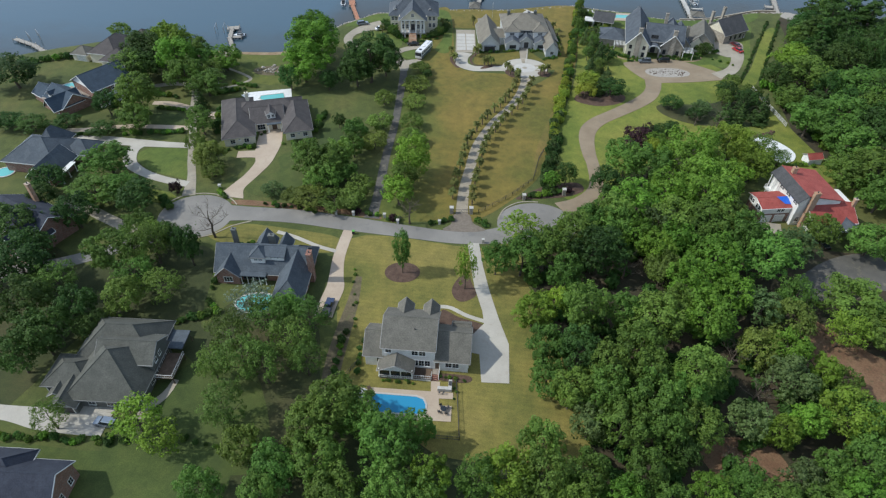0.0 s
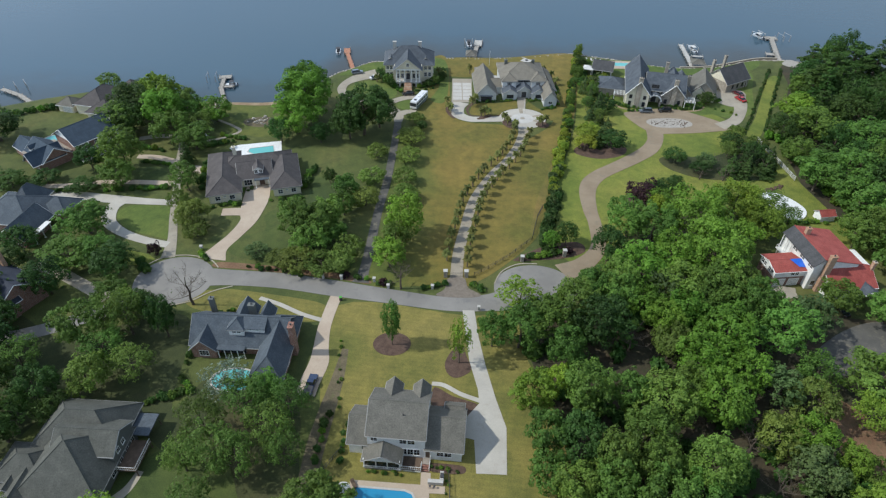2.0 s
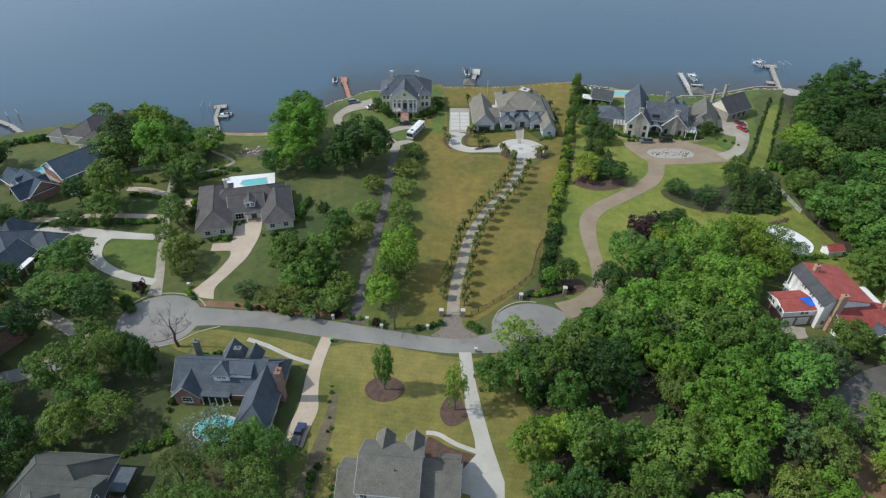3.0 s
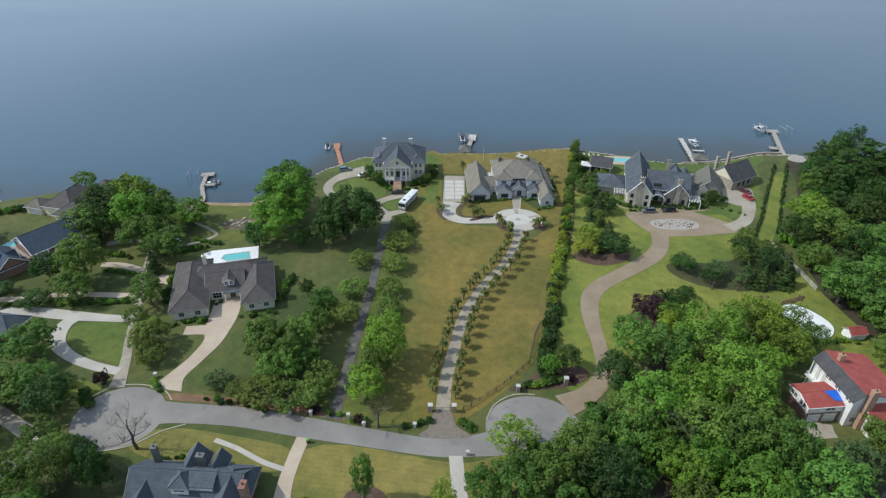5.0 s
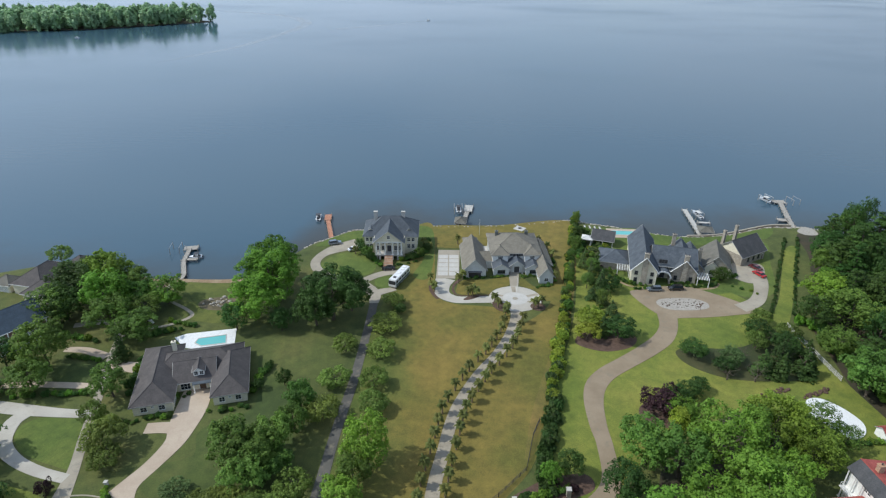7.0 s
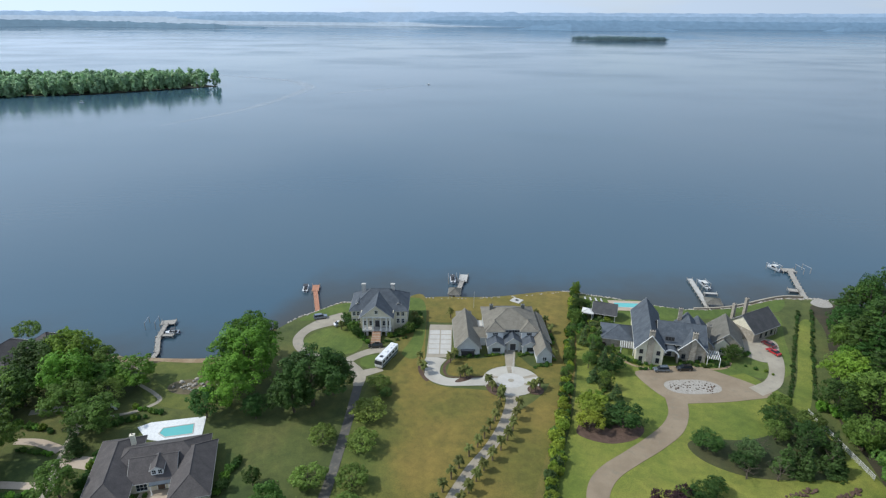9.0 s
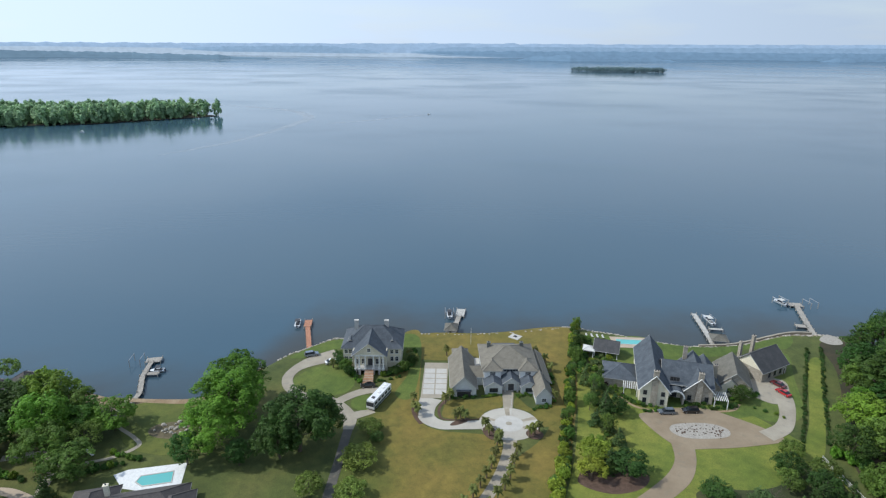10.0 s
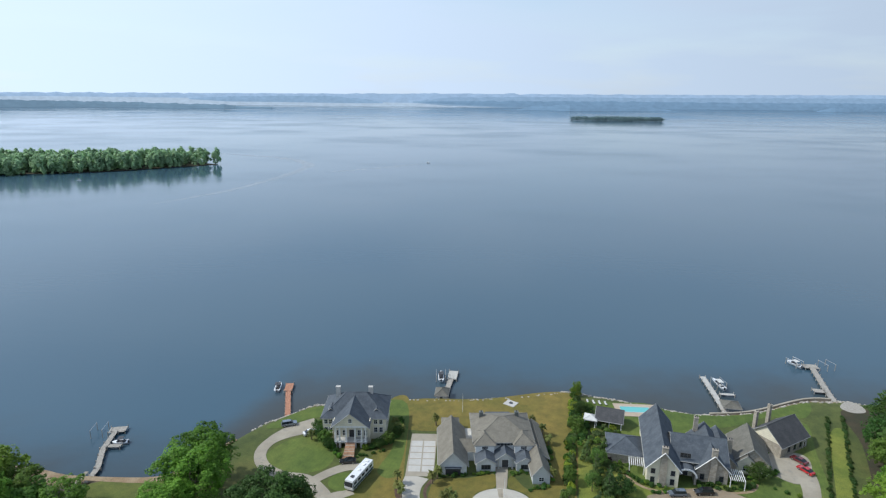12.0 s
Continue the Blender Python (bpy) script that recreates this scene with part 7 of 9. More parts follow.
def stone_house():
    h = thing("house", pose(75.5, 219.4, G, 0, 0, -13), "large stone and stucco house with steep slate-blue roofs and stone chimneys", "house")
    wall_block(h, -4.0, 0, 4.0, 26, 5.6, W_CREAM)
    gable(h, -4.0, 0, 4.0, 26, 5.6, 4.6, R_SLATE, W_CREAM, "y", 0.6)
    wall_block(h, 3.8, 6.4, 16, 18, 5.2, W_CREAM)
    gable(h, 3.0, 5.6, 17, 19.4, 5.2, 4.0, R_SLATE, W_STONE, "x", 0.4)
    wall_block(h, 9.2, 4.6, 17.0, 22, 4.4, W_STONE)
    gable(h, 9.2, 4.6, 17.0, 22, 4.4, 4.0, R_SLATE, W_STONE, "y", 0.6)
    gable(h, 13.6, 10, 20.0, 24, 3.4, 3.2, R_SLATE, W_STONE, "y", 0.5)
    wall_block(h, 13.6, 10, 20, 24, 3.4, W_STONE)
    # arched entrance
    bm = bmesh.new()
    n = 10
    for r0, r1, y0, y1 in ((1.9, 2.25, 2.4, 6.4),):
        rings = []
        for i in range(n + 1):
            a = math.pi * i / n
            c, s = math.cos(a), math.sin(a)
            rings.append([bm.verts.new((6.4 + r * c * 1.15, y, 2.3 + r * s)) for r, y in ((r0, y0), (r1, y0), (r1, y1), (r0, y1))])
        for i in range(n):
            for k in range(4):
                bm.faces.new((rings[i][k], rings[i + 1][k], rings[i + 1][(k + 1) % 4], rings[i][(k + 1) % 4]))
    part("arch_roof", bm, R_SLATE, h)
    box_part("arch_pier", W_STONE, h, 3.9, 2.5, -0.1, 4.4, 6.4, 2.3)
    box_part("arch_pier", W_STONE, h, 8.4, 2.5, -0.1, 8.9, 6.4, 2.3)
    door(h, 6.4, 6.4, 0.1, 1.8, 2.6, M_DARKTRIM)
    window_row(h, (5.2, 6.1, 7.0), 5.6, 6.0, 0.7, 1.3, "s", M_DARKTRIM)
    # stone chimney breasts on the gables
    box_part("chimney_breast", W_STONE, h, -0.9, -0.5, -0.1, 0.9, 0.1, 8.6)
    chimney(h, 0, 0.1, 8.61, 11.4, W_STONE, 1.5, 0.9, 2)
    box_part("chimney_breast", W_STONE, h, 12.3, 4.1, -0.1, 13.9, 4.7, 7.2)
    chimney(h, 13.1, 4.6, 7.21, 10.0, W_STONE, 1.4, 0.9, 2)
    chimney(h, 10.6, 20.6, 6, 10.2, W_STONE, 1.2, 0.9, 2)
    chimney(h, 18.6, 13.5, 4, 8.6, W_STONE, 1.2, 0.9, 2)
    for x in (-2.5, 2.5):
        window(h, x, 0, 0.7, 0.9, 1.7, "s", M_DARKTRIM)
        window(h, x, 0, 3.5, 0.9, 1.4, "s", M_DARKTRIM)
    for x in (10.6, 15.4):
        window(h, x, 4.6, 0.8, 0.9, 1.6, "s", M_DARKTRIM)
    # low western wing and pergolas
    wall_block(h, -14.0, 8, -4.0, 18, 3.0, W_STONE)
    hip(h, -14.0, 8, -4.2, 18, 3.0, 2.6, R_SLATE, 0.5)
    # white barge boards on the front gables and a white band round the arch
    for xa, xb, yf, ze, rise in ((-4.0, 4.0, -0.72, 5.6, 4.6), (9.2, 17.0, 3.88, 4.4, 4.0)):
        xm, k = (xa + xb) / 2, rise / ((xb - xa) / 2)
        for xs in (xa - 0.6, xb + 0.6):
            bm = bmesh.new()
            beam(bm, (xs, yf, ze - 0.6 * k + 0.02), (xm, yf, ze + rise + 0.02), 0.13, 0.13, 4)
            part("barge_board", bm, M_TRIM, h)
    bm = bmesh.new()
    rings = []
    for i in range(13):
        a = math.pi * i / 12
        rings.append([bm.verts.new((6.4 + r * math.cos(a) * 1.15, y, 2.3 + r * math.sin(a))) for r, y in ((1.95, 2.1), (2.34, 2.1), (2.34, 2.38), (1.95, 2.38))])
    for r0, r1 in zip(rings, rings[1:]):
        for k in range(4):
            bm.faces.new((r0[k], r1[k], r1[(k + 1) % 4], r0[(k + 1) % 4]))
    part("arch_trim", bm, M_TRIM, h)
    for x0, x1, y0, y1 in ((-8.2, -4.4, 3.4, 7.6), (17.4, 21.0, 3.0, 8.2)):
        n = 8
        for i in range(n):
            x = x0 + (x1 - x0) * i / (n - 1)
            box_part("pergola_slat", M_TRIM, h, x - 0.07, y0, 2.7, x + 0.07, y1, 2.9)
        for x in (x0, x1):
            for y in (y0 + 0.2, y1 - 0.2):
                box_part("pergola_post", M_TRIM, h, x - 0.1, y - 0.1, -0.1, x + 0.1, y + 0.1, 2.69)
    box_part("terrace", M_STONE_WHITE, h, 19, 24, -0.1, 24, 30, 0.2)


def carriage_house():
    h = thing("house", pose(104, 232, G, 0, 0, -18), "tan garage house with steep grey gabled roof", "house")
    wall_block(h, -4.6, -6.6, 4.6, 7, 3.4, W_CREAM)
    gable(h, -4.6, -6.6, 4.6, 7, 3.4, 4.2, R_TAUPE, W_STONE, "y", 0.5)
    gable(h, -4.2, -7.6, 1.4, -1, 3.2, 2.6, R_TAUPE, W_CREAM, "y", 0.4)
    wall_block(h, -3.8, -7.5, 1.0, -5, 3.1, W_CREAM)
    window_row(h, (-1.4,), -7.5, 0.9, 1.4, 1.4)
    garage_door(h, 4.6, -3, 0, 2.8, 2.3, "e")
    garage_door(h, 4.6, 1.4, 0, 2.8, 2.3, "e")
    k = thing("house", pose(117, 240.6, G, 0, 0, 30), "stone guest house with dark grey gabled roof", "house")
    wall_block(k, -6.4, -5, 6.4, 5.2, 3.8, W_STONE)
    gable(k, -6.4, -5, 6.4, 5.2, 3.8, 4.2, R_CHAR, W_CREAM, "x", 0.5)
    window_row(k, (-2.6, 0.2, 3.0), -5, 0.9, 0.9, 1.6, "s", M_DARKTRIM)
    door(k, 5.0, -5, 0.05, 0.9, 2.1)
    chimney(k, -3.4, 5.6, 0, 8.8, W_STONE, 1.1, 0.9, 1)
    chimney(k, 3.0, 5.6, 0, 9.4, W_STONE, 1.1, 0.9, 1)


def western_houses():
    h = thing("house", pose(-111.5, 185, G, 0, 0, -36), "brick house with dark blue roof and white two-tier veranda", "house")
    wall_block(h, -6, -6.5, 6, 7, 6, W_BRICK)
    gable(h, -6, -6.5, 6, 7, 6, 3.4, R_TEAL, W_WHITE, "y", 0.6, M_TRIM)
    for z in (0.2, 3.0):
        box_part("veranda", M_TRIM, h, 6.0, -6.5, z, 7.8, 7, z + 0.2)
        railing(h, [(7.7, -6.4), (7.7, 6.9)], z + 0.2)
    posts(h, [(7.6, -6.2 + 3.2 * i) for i in range(5)], 0.2, 5.8, 0.16)
    wall_block(h, -8, -17, 3, -6.5, 3.2, W_BRICK)
    gable(h, -8, -16, 3.5, -7.5, 3.2, 3.2, R_TEAL, W_BRICK, "x", 0.5, M_TRIM)
    gable(h, -2.5, -18.6, 3.0, -9, 3.2, 3.0, R_TEAL, W_BRICK, "y", 0.4, M_TRIM)
    for x in (-1.2, -5.2):
        dormer(h, x, -15.2, -13, 3.9, 1.3, 1.0, R_TEAL, W_WHITE, 0.7)
    window_row(h, (-0.8, 1.4), -18.6 + 1.6, 0.9, 0.9, 1.4)
    window_row(h, (-4, 0, 4), 6.0, 3.8, 0.9, 1.4, "e")
    wall_block(h, -15, -16, -8, -10, 2.8, W_BRICK)
    gable(h, -15, -16, -7.8, -10, 2.8, 2.2, R_TEAL, W_BRICK, "x", 0.4, M_TRIM)

    h = thing("house", pose(-111, 145, G, 0, 0, -8), "brick house with slate-blue hipped roofs", "house")
    wall_block(h, -9, -6, 6.5, 7, 3.6, W_BRICK)
    hip(h, -9, -6, 6.5, 7, 3.6, 4.4, R_BLUE, 0.6, M_TRIM)
    wall_block(h, 1.5, -11, 8.4, -2, 3.2, W_BRICK)
    gable(h, 1.5, -11, 8.4, 0, 3.2, 3.2, R_BLUE, W_BRICK, "y", 0.5, M_TRIM)
    wall_block(h, 5, 1, 12, 8, 3.0, W_BRICK)
    hip(h, 4, 1, 12, 8, 3.0, 2.8, R_BLUE, 0.5, M_TRIM)
    hip(h, -4, 1, 2.4, 9.5, 3.7, 4.6, R_BLUE, 0.4, M_TRIM)
    window_row(h, (3, 5, 6.8), -11, 0.9, 0.9, 1.5)
    window_row(h, (-8, -4.5), 8.4, 0.9, 0.9, 1.5, "e")
    posts(h, [(9.8, -9), (9.8, -6), (9.8, -3)], 0, 2.7, 0.15)
    box_part("porch_roof", M_TRIM, h, 8.45, -9.6, 2.7, 10.2, -2.6, 2.9)

    h = thing("house", pose(-100, 114, G, 0, 0, -28), "dark brick house with navy shingle roof and white trim", "house")
    wall_block(h, -9, -5, 8, 6, 4.6, W_BRICK)
    gable(h, -9, -5, 8, 6, 4.6, 3.6, R_NAVY, W_BRICK, "x", 0.6, M_TRIM)
    wall_block(h, 2, -8.5, 8.4, -1, 4.4, W_BRICK)
    gable(h, 2, -8.5, 8.4, 0, 4.4, 3.0, R_NAVY, W_BRICK, "y", 0.5, M_TRIM)
    wall_block(h, -8, -8, -2, -3, 4.4, W_BRICK)
    gable(h, -8, -8, -2, 0, 4.4, 2.8, R_NAVY, W_BRICK, "y", 0.5, M_TRIM)
    chimney(h, -4, 5.2, 3, 10.4, W_TANBRICK, 1.2, 0.9, 1)
    window_row(h, (3.6, 5.2, 6.8), -8.5, 0.9, 0.9, 1.5)
    window_row(h, (-6.6, -5, -3.4), -8, 0.9, 0.9, 1.5)
    window_row(h, (-6, -3), 8.4, 2.8, 0.9, 1.4, "e")

    h = thing("house", pose(-116.5, 215.5, G, 0, 0, -12), "lakeside house with brown-grey hipped roofs and a bay", "house")
    wall_block(h, -8, -9, 3, 6, 3.8, W_CREAM)
    hip(h, -8, -9, 3, 6, 3.8, 3.8, R_BROWN, 0.6, M_TRIM)
    wall_block(h, 1, 1, 10, 11, 4.2, W_CREAM)
    hip(h, 0, 1, 10, 11, 4.2, 3.6, R_BROWN, 0.6, M_TRIM)
    wall_block(h, -1, -12.5, 8.4, -5, 3.2, W_CREAM)
    hip(h, -1, -12.5, 8.4, -4, 3.2, 3.0, R_BROWN, 0.6, M_TRIM)
    window_row(h, (3, 4.6, 6.2, 7.8, 9.2), 1, 1.0, 1.0, 2.0)
    window_row(h, (3, 5.5, 8.4), 10, 1.0, 1.0, 1.8, "e")
    wall_block(h, -15.5, -9, -9.5, -3.5, 2.6, W_CREAM)
    hip(h, -15.5, -9, -9.5, -3.5, 2.6, 2.2, R_TAUPE, 0.5, M_TRIM)
    garage_door(h, -12, -9, 0, 3.2, 2.1)


white_house(), brown_house(), grey_house(), navy_house(), blue_house(), red_roof_house(), mansion(), palm_house(), stone_house(), carriage_house(), western_houses()

ph = thing("pool_house", pose(69, 250.5, G, 0, 0, -18), "small pool pavilion with dark gabled roof", "pavilion")
gable(ph, -3.6, -3, 4.2, 3.6, 2.7, 2.6, R_CHAR, None, "x", 0.4)
posts(ph, [(-3.4, -2.8), (0.4, -2.8), (4, -2.8), (-3.4, 3.4), (4, 3.4)], -0.05, 2.7, 0.14)
hip(ph, -7.2, -4.2, -3.4, -0.4, 2.5, 0.9, M_CANVAS, 0.2)
posts(ph, [(-7, -4), (-3.8, -4), (-7, -0.6)], -0.05, 2.5, 0.1)
sh = thing("garden_shed", pose(112.4, 150.6, G, 0, 0, 8), "small white garden shed with a red roof", "shed")
wall_block(sh, -2.2, -1.5, 2.2, 1.5, 2.1, W_WHITE)
gable(sh, -2.2, -1.5, 2.2, 1.5, 2.1, 1.0, R_RED, W_WHITE, "x", 0.25)
door(sh, -0.6, -1.5, 0.02, 0.9, 1.8, M_TRIM)

# ---- pools and terraces ----
def pool(name, outline, deck, water_mat, label, z=G, curved=True):
    p = thing(name, pose(0, 0, 0), label, "swimming pool")
    line = spline([(x, y, 0) for x, y in outline], 5, True) if curved else [Vector((x, y, 0)) for x, y in outline]
    if sum(a.x * b.y - b.x * a.y for a, b in zip(line, line[1:] + line[:1])) < 0:
        line.reverse()
    bm = bmesh.new()
    prism(bm, [(v.x, v.y) for v in line], z - 0.05, z + 0.14)
    bm.normal_update()
    part("water", bm, water_mat, p)
    bm = bmesh.new()
    rings = []
    for i, c in enumerate(line):
        d = (line[(i + 1) % len(line)] - line[i - 1]).normalized()
        o = Vector((d.y, -d.x, 0)) * 0.2
        rings.append([bm.verts.new((c.x + o.x * u, c.y + o.y * u, z + w)) for u, w in ((-1, 0.04), (-1, 0.19), (-0.7, 0.22), (0.7, 0.22), (1, 0.19), (1, 0.04))])
    for i, r0 in enumerate(rings):
        r1 = rings[(i + 1) % len(rings)]
        for j in range(6):
            bm.faces.new((r0[j], r1[j], r1[(j + 1) % 6], r0[(j + 1) % 6]))
    bmesh.ops.recalc_face_normals(bm, faces=bm.faces)
    part("coping", bm, M_STONE_WHITE, p)
    return p


patch("pool_deck", [(-12.9, 69.2), (-0.2, 68.3), (-0.2, 70.8), (1.6, 70.6), (1.6, 68.2), (4.2, 68.0), (4.2, 66.6), (1.4, 66.7), (1.4, 65.2), (3.9, 65.0), (3.7, 61.6), (0.2, 61.8), (0.0, 60.6), (-1.4, 60.7), (-1.2, 61.8), (-12.6, 62.4)], G + 0.12, M_PINK, "pale tan concrete pool deck", "terrace", 0.12, smooth=False)
pool("swimming_pool", [(-11.9, 67.9), (-3.0, 67.2), (-1.6, 66.6), (-1.0, 65.4), (-1.1, 62.9), (-11.7, 63.5)], None, M_POOL, "bright blue garden swimming pool with pale coping", curved=False)
patch("pool_deck", [(-66.4, 185.6), (-63.8, 187.6), (-50.4, 190.6), (-48.4, 181.6), (-56, 180), (-62, 181)], G + 0.12, M_COVER, "white pool terrace behind the house", "terrace", 0.12, smooth=False)
pool("swimming_pool", [(-59.6, 185.4), (-52.4, 187.4), (-51.2, 183.4), (-57.6, 181.8), (-59.8, 183.2)], None, M_POOL_PALE, "pale turquoise pool on a white terrace", curved=False)
patch("pool_deck", [(73.6, 263.4), (87.4, 262.6), (86, 254.6), (73.6, 255.2)], G + 0.12, M_PINK, "tan stone pool terrace", "terrace", 0.12, smooth=False)
pool("swimming_pool", [(75.4, 261.4), (85, 260.8), (84, 257.2), (75, 257.6)], None, M_POOL_PALE, "turquoise lakeside pool on a stone terrace", curved=False)
pool("swimming_pool", oval(-126, 188, 3.4, 4.4, 10), None, M_POOL_PALE, "small turquoise pool by the brick house")
pool("swimming_pool", oval(-121.5, 139.5, 2.6, 2.4, 10), None, M_POOL_PALE, "small turquoise pool beside the house")
pool("swimming_pool", oval(-39.6, 91.2, 4.8, 3.0, 12), None, M_POOL_PALE, "small turquoise pool glimpsed beneath blossom")
cover = patch("pool_cover", [(100, 162.6), (103.8, 163.3), (107.6, 159.5), (109.2, 154.5), (107, 150.6), (103.3, 149.8), (100.5, 153.5), (98.5, 158.5)], G + 0.3, M_COVER, "white cover stretched over an oval pool", "pool cover", 0.35, kind="")


def umbrella(x, y):
    u = thing("garden_umbrella", pose(x, y, G + 0.12), "open pale grey garden umbrella by the pool", "umbrella")
    bm = bmesh.new()
    cyl(bm, 0, 0, 0, 2.5, 0.04, 0.04, 8)
    part("pole", bm, M_METAL, u)
    bm = bmesh.new()
    cyl(bm, 0, 0, 0, 0.1, 0.4, 0.36, 12)
    part("base", bm, M_DARKTRIM, u)
    bm = bmesh.new()
    top = bm.verts.new((0, 0, 2.65))
    ring = [bm.verts.new((1.3 * math.cos(a), 1.3 * math.sin(a), 2.1 if i % 2 == 0 else 2.16)) for i, a in enumerate(2 * math.pi * k / 16 for k in range(16))]
    low = [bm.verts.new(v.co - Vector((0, 0, 0.14))) for v in ring]
    for i in range(16):
        j = (i + 1) % 16
        bm.faces.new((ring[i], ring[j], top)), bm.faces.new((low[i], low[j], ring[j], ring[i]))
    part("canopy", bm, M_CANVAS, u)


umbrella(-13.6, 66.3)


def lounger(x, y, turn, material=M_BROWNWOOD, z=G + 0.12):
    c = thing("sun_lounger", pose(x, y, z, 0, 0, turn), "reclining sun lounger on the pool deck", "sun lounger", "pool loungers")
    box_part("frame", M_BROWNWOOD, c, -0.35, -0.9, 0.26, 0.35, 0.9, 0.33)
    box_part("cushion", material, c, -0.32, -0.88, 0.335, 0.32, 0.3, 0.42, 0.03)
    b = box_part("backrest", material, c, -0.32, 0, 0, 0.32, 0.7, 0.09, 0.03)
    b.matrix_local = pose(0, 0.3, 0.36, 35)
    for lx in (-0.3, 0.3):
        for ly in (-0.8, 0.8):
            box_part("leg", M_BROWNWOOD, c, lx - 0.03, ly - 0.03, 0, lx + 0.03, ly + 0.03, 0.26)


lounger(-12.1, 68.2, 30)
for i in range(4):
    lounger(65.4 + i * 1.9, 263.8 - i * 0.4, 8, M_CANVAS, G)
lounger(-77.5, 194, 50, M_CANVAS, G)
lounger(-76.0, 193, 50, M_CANVAS, G)


def patio_set(x, y):
    t = thing("patio_table", pose(x, y, G + 0.12), "round dark metal patio table on the pool deck", "table")
    bm = bmesh.new()
    cyl(bm, 0, 0, 0.70, 0.74, 0.6, 0.6, 18)
    part("tabletop", bm, M_GLASS, t)
    bm = bmesh.new()
    cyl(bm, 0, 0, 0, 0.70, 0.07, 0.05, 8)
    part("pedestal", bm, M_DARKTRIM, t)
    for i in range(4):
        a = i * math.pi / 2 + 0.5
        c = thing("patio_chair", pose(x + math.cos(a) * 0.95, y + math.sin(a) * 0.95, G + 0.12, 0, 0, math.degrees(a) - 90), "dark metal patio chair with slatted back", "chair", "chairs round the patio table")
        box_part("seat", M_DARKTRIM, c, -0.24, -0.24, 0.4, 0.24, 0.24, 0.45)
        box_part("backrest", M_DARKTRIM, c, -0.24, 0.2, 0.46, 0.24, 0.25, 0.9)
        for lx in (-0.21, 0.21):
            for ly in (-0.21, 0.21):
                box_part("leg", M_DARKTRIM, c, lx - 0.02, ly - 0.02, 0, lx + 0.02, ly + 0.02, 0.4)


patio_set(2.3, 64.0)
k = thing("outdoor_kitchen", pose(2.4, 68.6, G + 0.12, 0, 0, -4), "white outdoor kitchen counter with a grill", "outdoor kitchen")
box_part("counter", M_STONE_WHITE, k, -1.3, -0.35, 0, 1.5, 0.35, 0.85, 0.03)
box_part("counter", M_STONE_WHITE, k, 0.8, 0.36, 0, 1.5, 2.0, 0.85, 0.03)
box_part("grill", M_DARKTRIM, k, 0.86, 0.6, 0.86, 1.44, 1.5, 1.2, 0.06)
for dx in (-0.9, -0.1):
    st = thing("bar_stool", pose(2.4 + dx, 67.7, G + 0.12), "dark bar stool at the outdoor counter", "stool", "stools at the counter")
    box_part("seat", M_DARKTRIM, st, -0.18, -0.18, 0.62, 0.18, 0.18, 0.68, 0.02)
    for lx in (-0.14, 0.14):
        for ly in (-0.14, 0.14):
            box_part("leg", M_DARKTRIM, st, lx - 0.02, ly - 0.02, 0, lx + 0.02, ly + 0.02, 0.62)


def fence(pts, ht, material, label, gap=2.2, rails=3, infill=0.0, name="fence"):
    f = thing(name, pose(0, 0, G), label, "fence")
    bm = bmesh.new()
    for (xa, ya), (xb, yb) in zip(pts, pts[1:]):
        n = max(1, round(math.hypot(xb - xa, yb - ya) / gap))
        for i in range(n + 1):
            x, y = xa + (xb - xa) * i / n, ya + (yb - ya) * i / n
            b2 = bmesh.new()
            box(b2, x - 0.06, y - 0.06, -0.05, x + 0.06, y + 0.06, ht + 0.08)
            part("post", b2, material, f)
        for r in range(rails):
            z = ht * (0.25 + 0.7 * r / max(rails - 1, 1))
            b2 = bmesh.new()
            beam(b2, (xa, ya, z), (xb, yb, z), 0.05, 0.05, 4)
            part("rail", b2, material, f)
        if infill:
            m = int(math.hypot(xb - xa, yb - ya) / infill)
            for i in range(m):
                x, y = xa + (xb - xa) * i / m, ya + (yb - ya) * i / m
                beam(bm, (x, y, 0.05), (x, y, ht), 0.075 if ht > 1.5 else 0.025, None, 4)
    if infill:
        tagged(part("infill", bm, material, f), kind="stuff")
    else:
        bm.free()
    return f


fence([(4.9, 70.4), (5.2, 57.8), (-1.6, 58.3), (-14, 60)], 1.2, M_DARKTRIM, "dark metal garden fence round the pool lawn", 2.0, 2, 0.3)
fence([(-17.6, 60), (-17.9, 71), (-15.2, 75.2)], 1.2, M_DARKTRIM, "dark metal garden fence beside the house", 2.0, 2, 0.4)
fence([(11.6, 124.4), (13.4, 125.5), (21.2, 132.1), (27.8, 139.2), (30.4, 149.1), (32.5, 154)], 1.2, M_DARKTRIM, "dark three-rail fence across the lawn", 2.4, 3)
fence([(111.4, 195.4), (113.1, 170.4)], 1.5, M_CANVAS, "long pale board fence at the wood's edge", 2.4, 3, 0.18)

# ---- gate, piers, letter boxes, lamps ----
def pier(x, y, ht, w, material=W_STONE, label="square stone gate pier with a pale cap", cat="gate pier"):
    p = thing("gate_pier", pose(x, y, G + 0.05), label, cat, "entrance piers")
    box_part("shaft", material, p, -w / 2, -w / 2, -0.1, w / 2, w / 2, ht)
    box_part("cap", M_STONE_WHITE, p, -w / 2 - 0.1, -w / 2 - 0.1, ht + 0.002, w / 2 + 0.1, w / 2 + 0.1, ht + 0.18, 0.04)


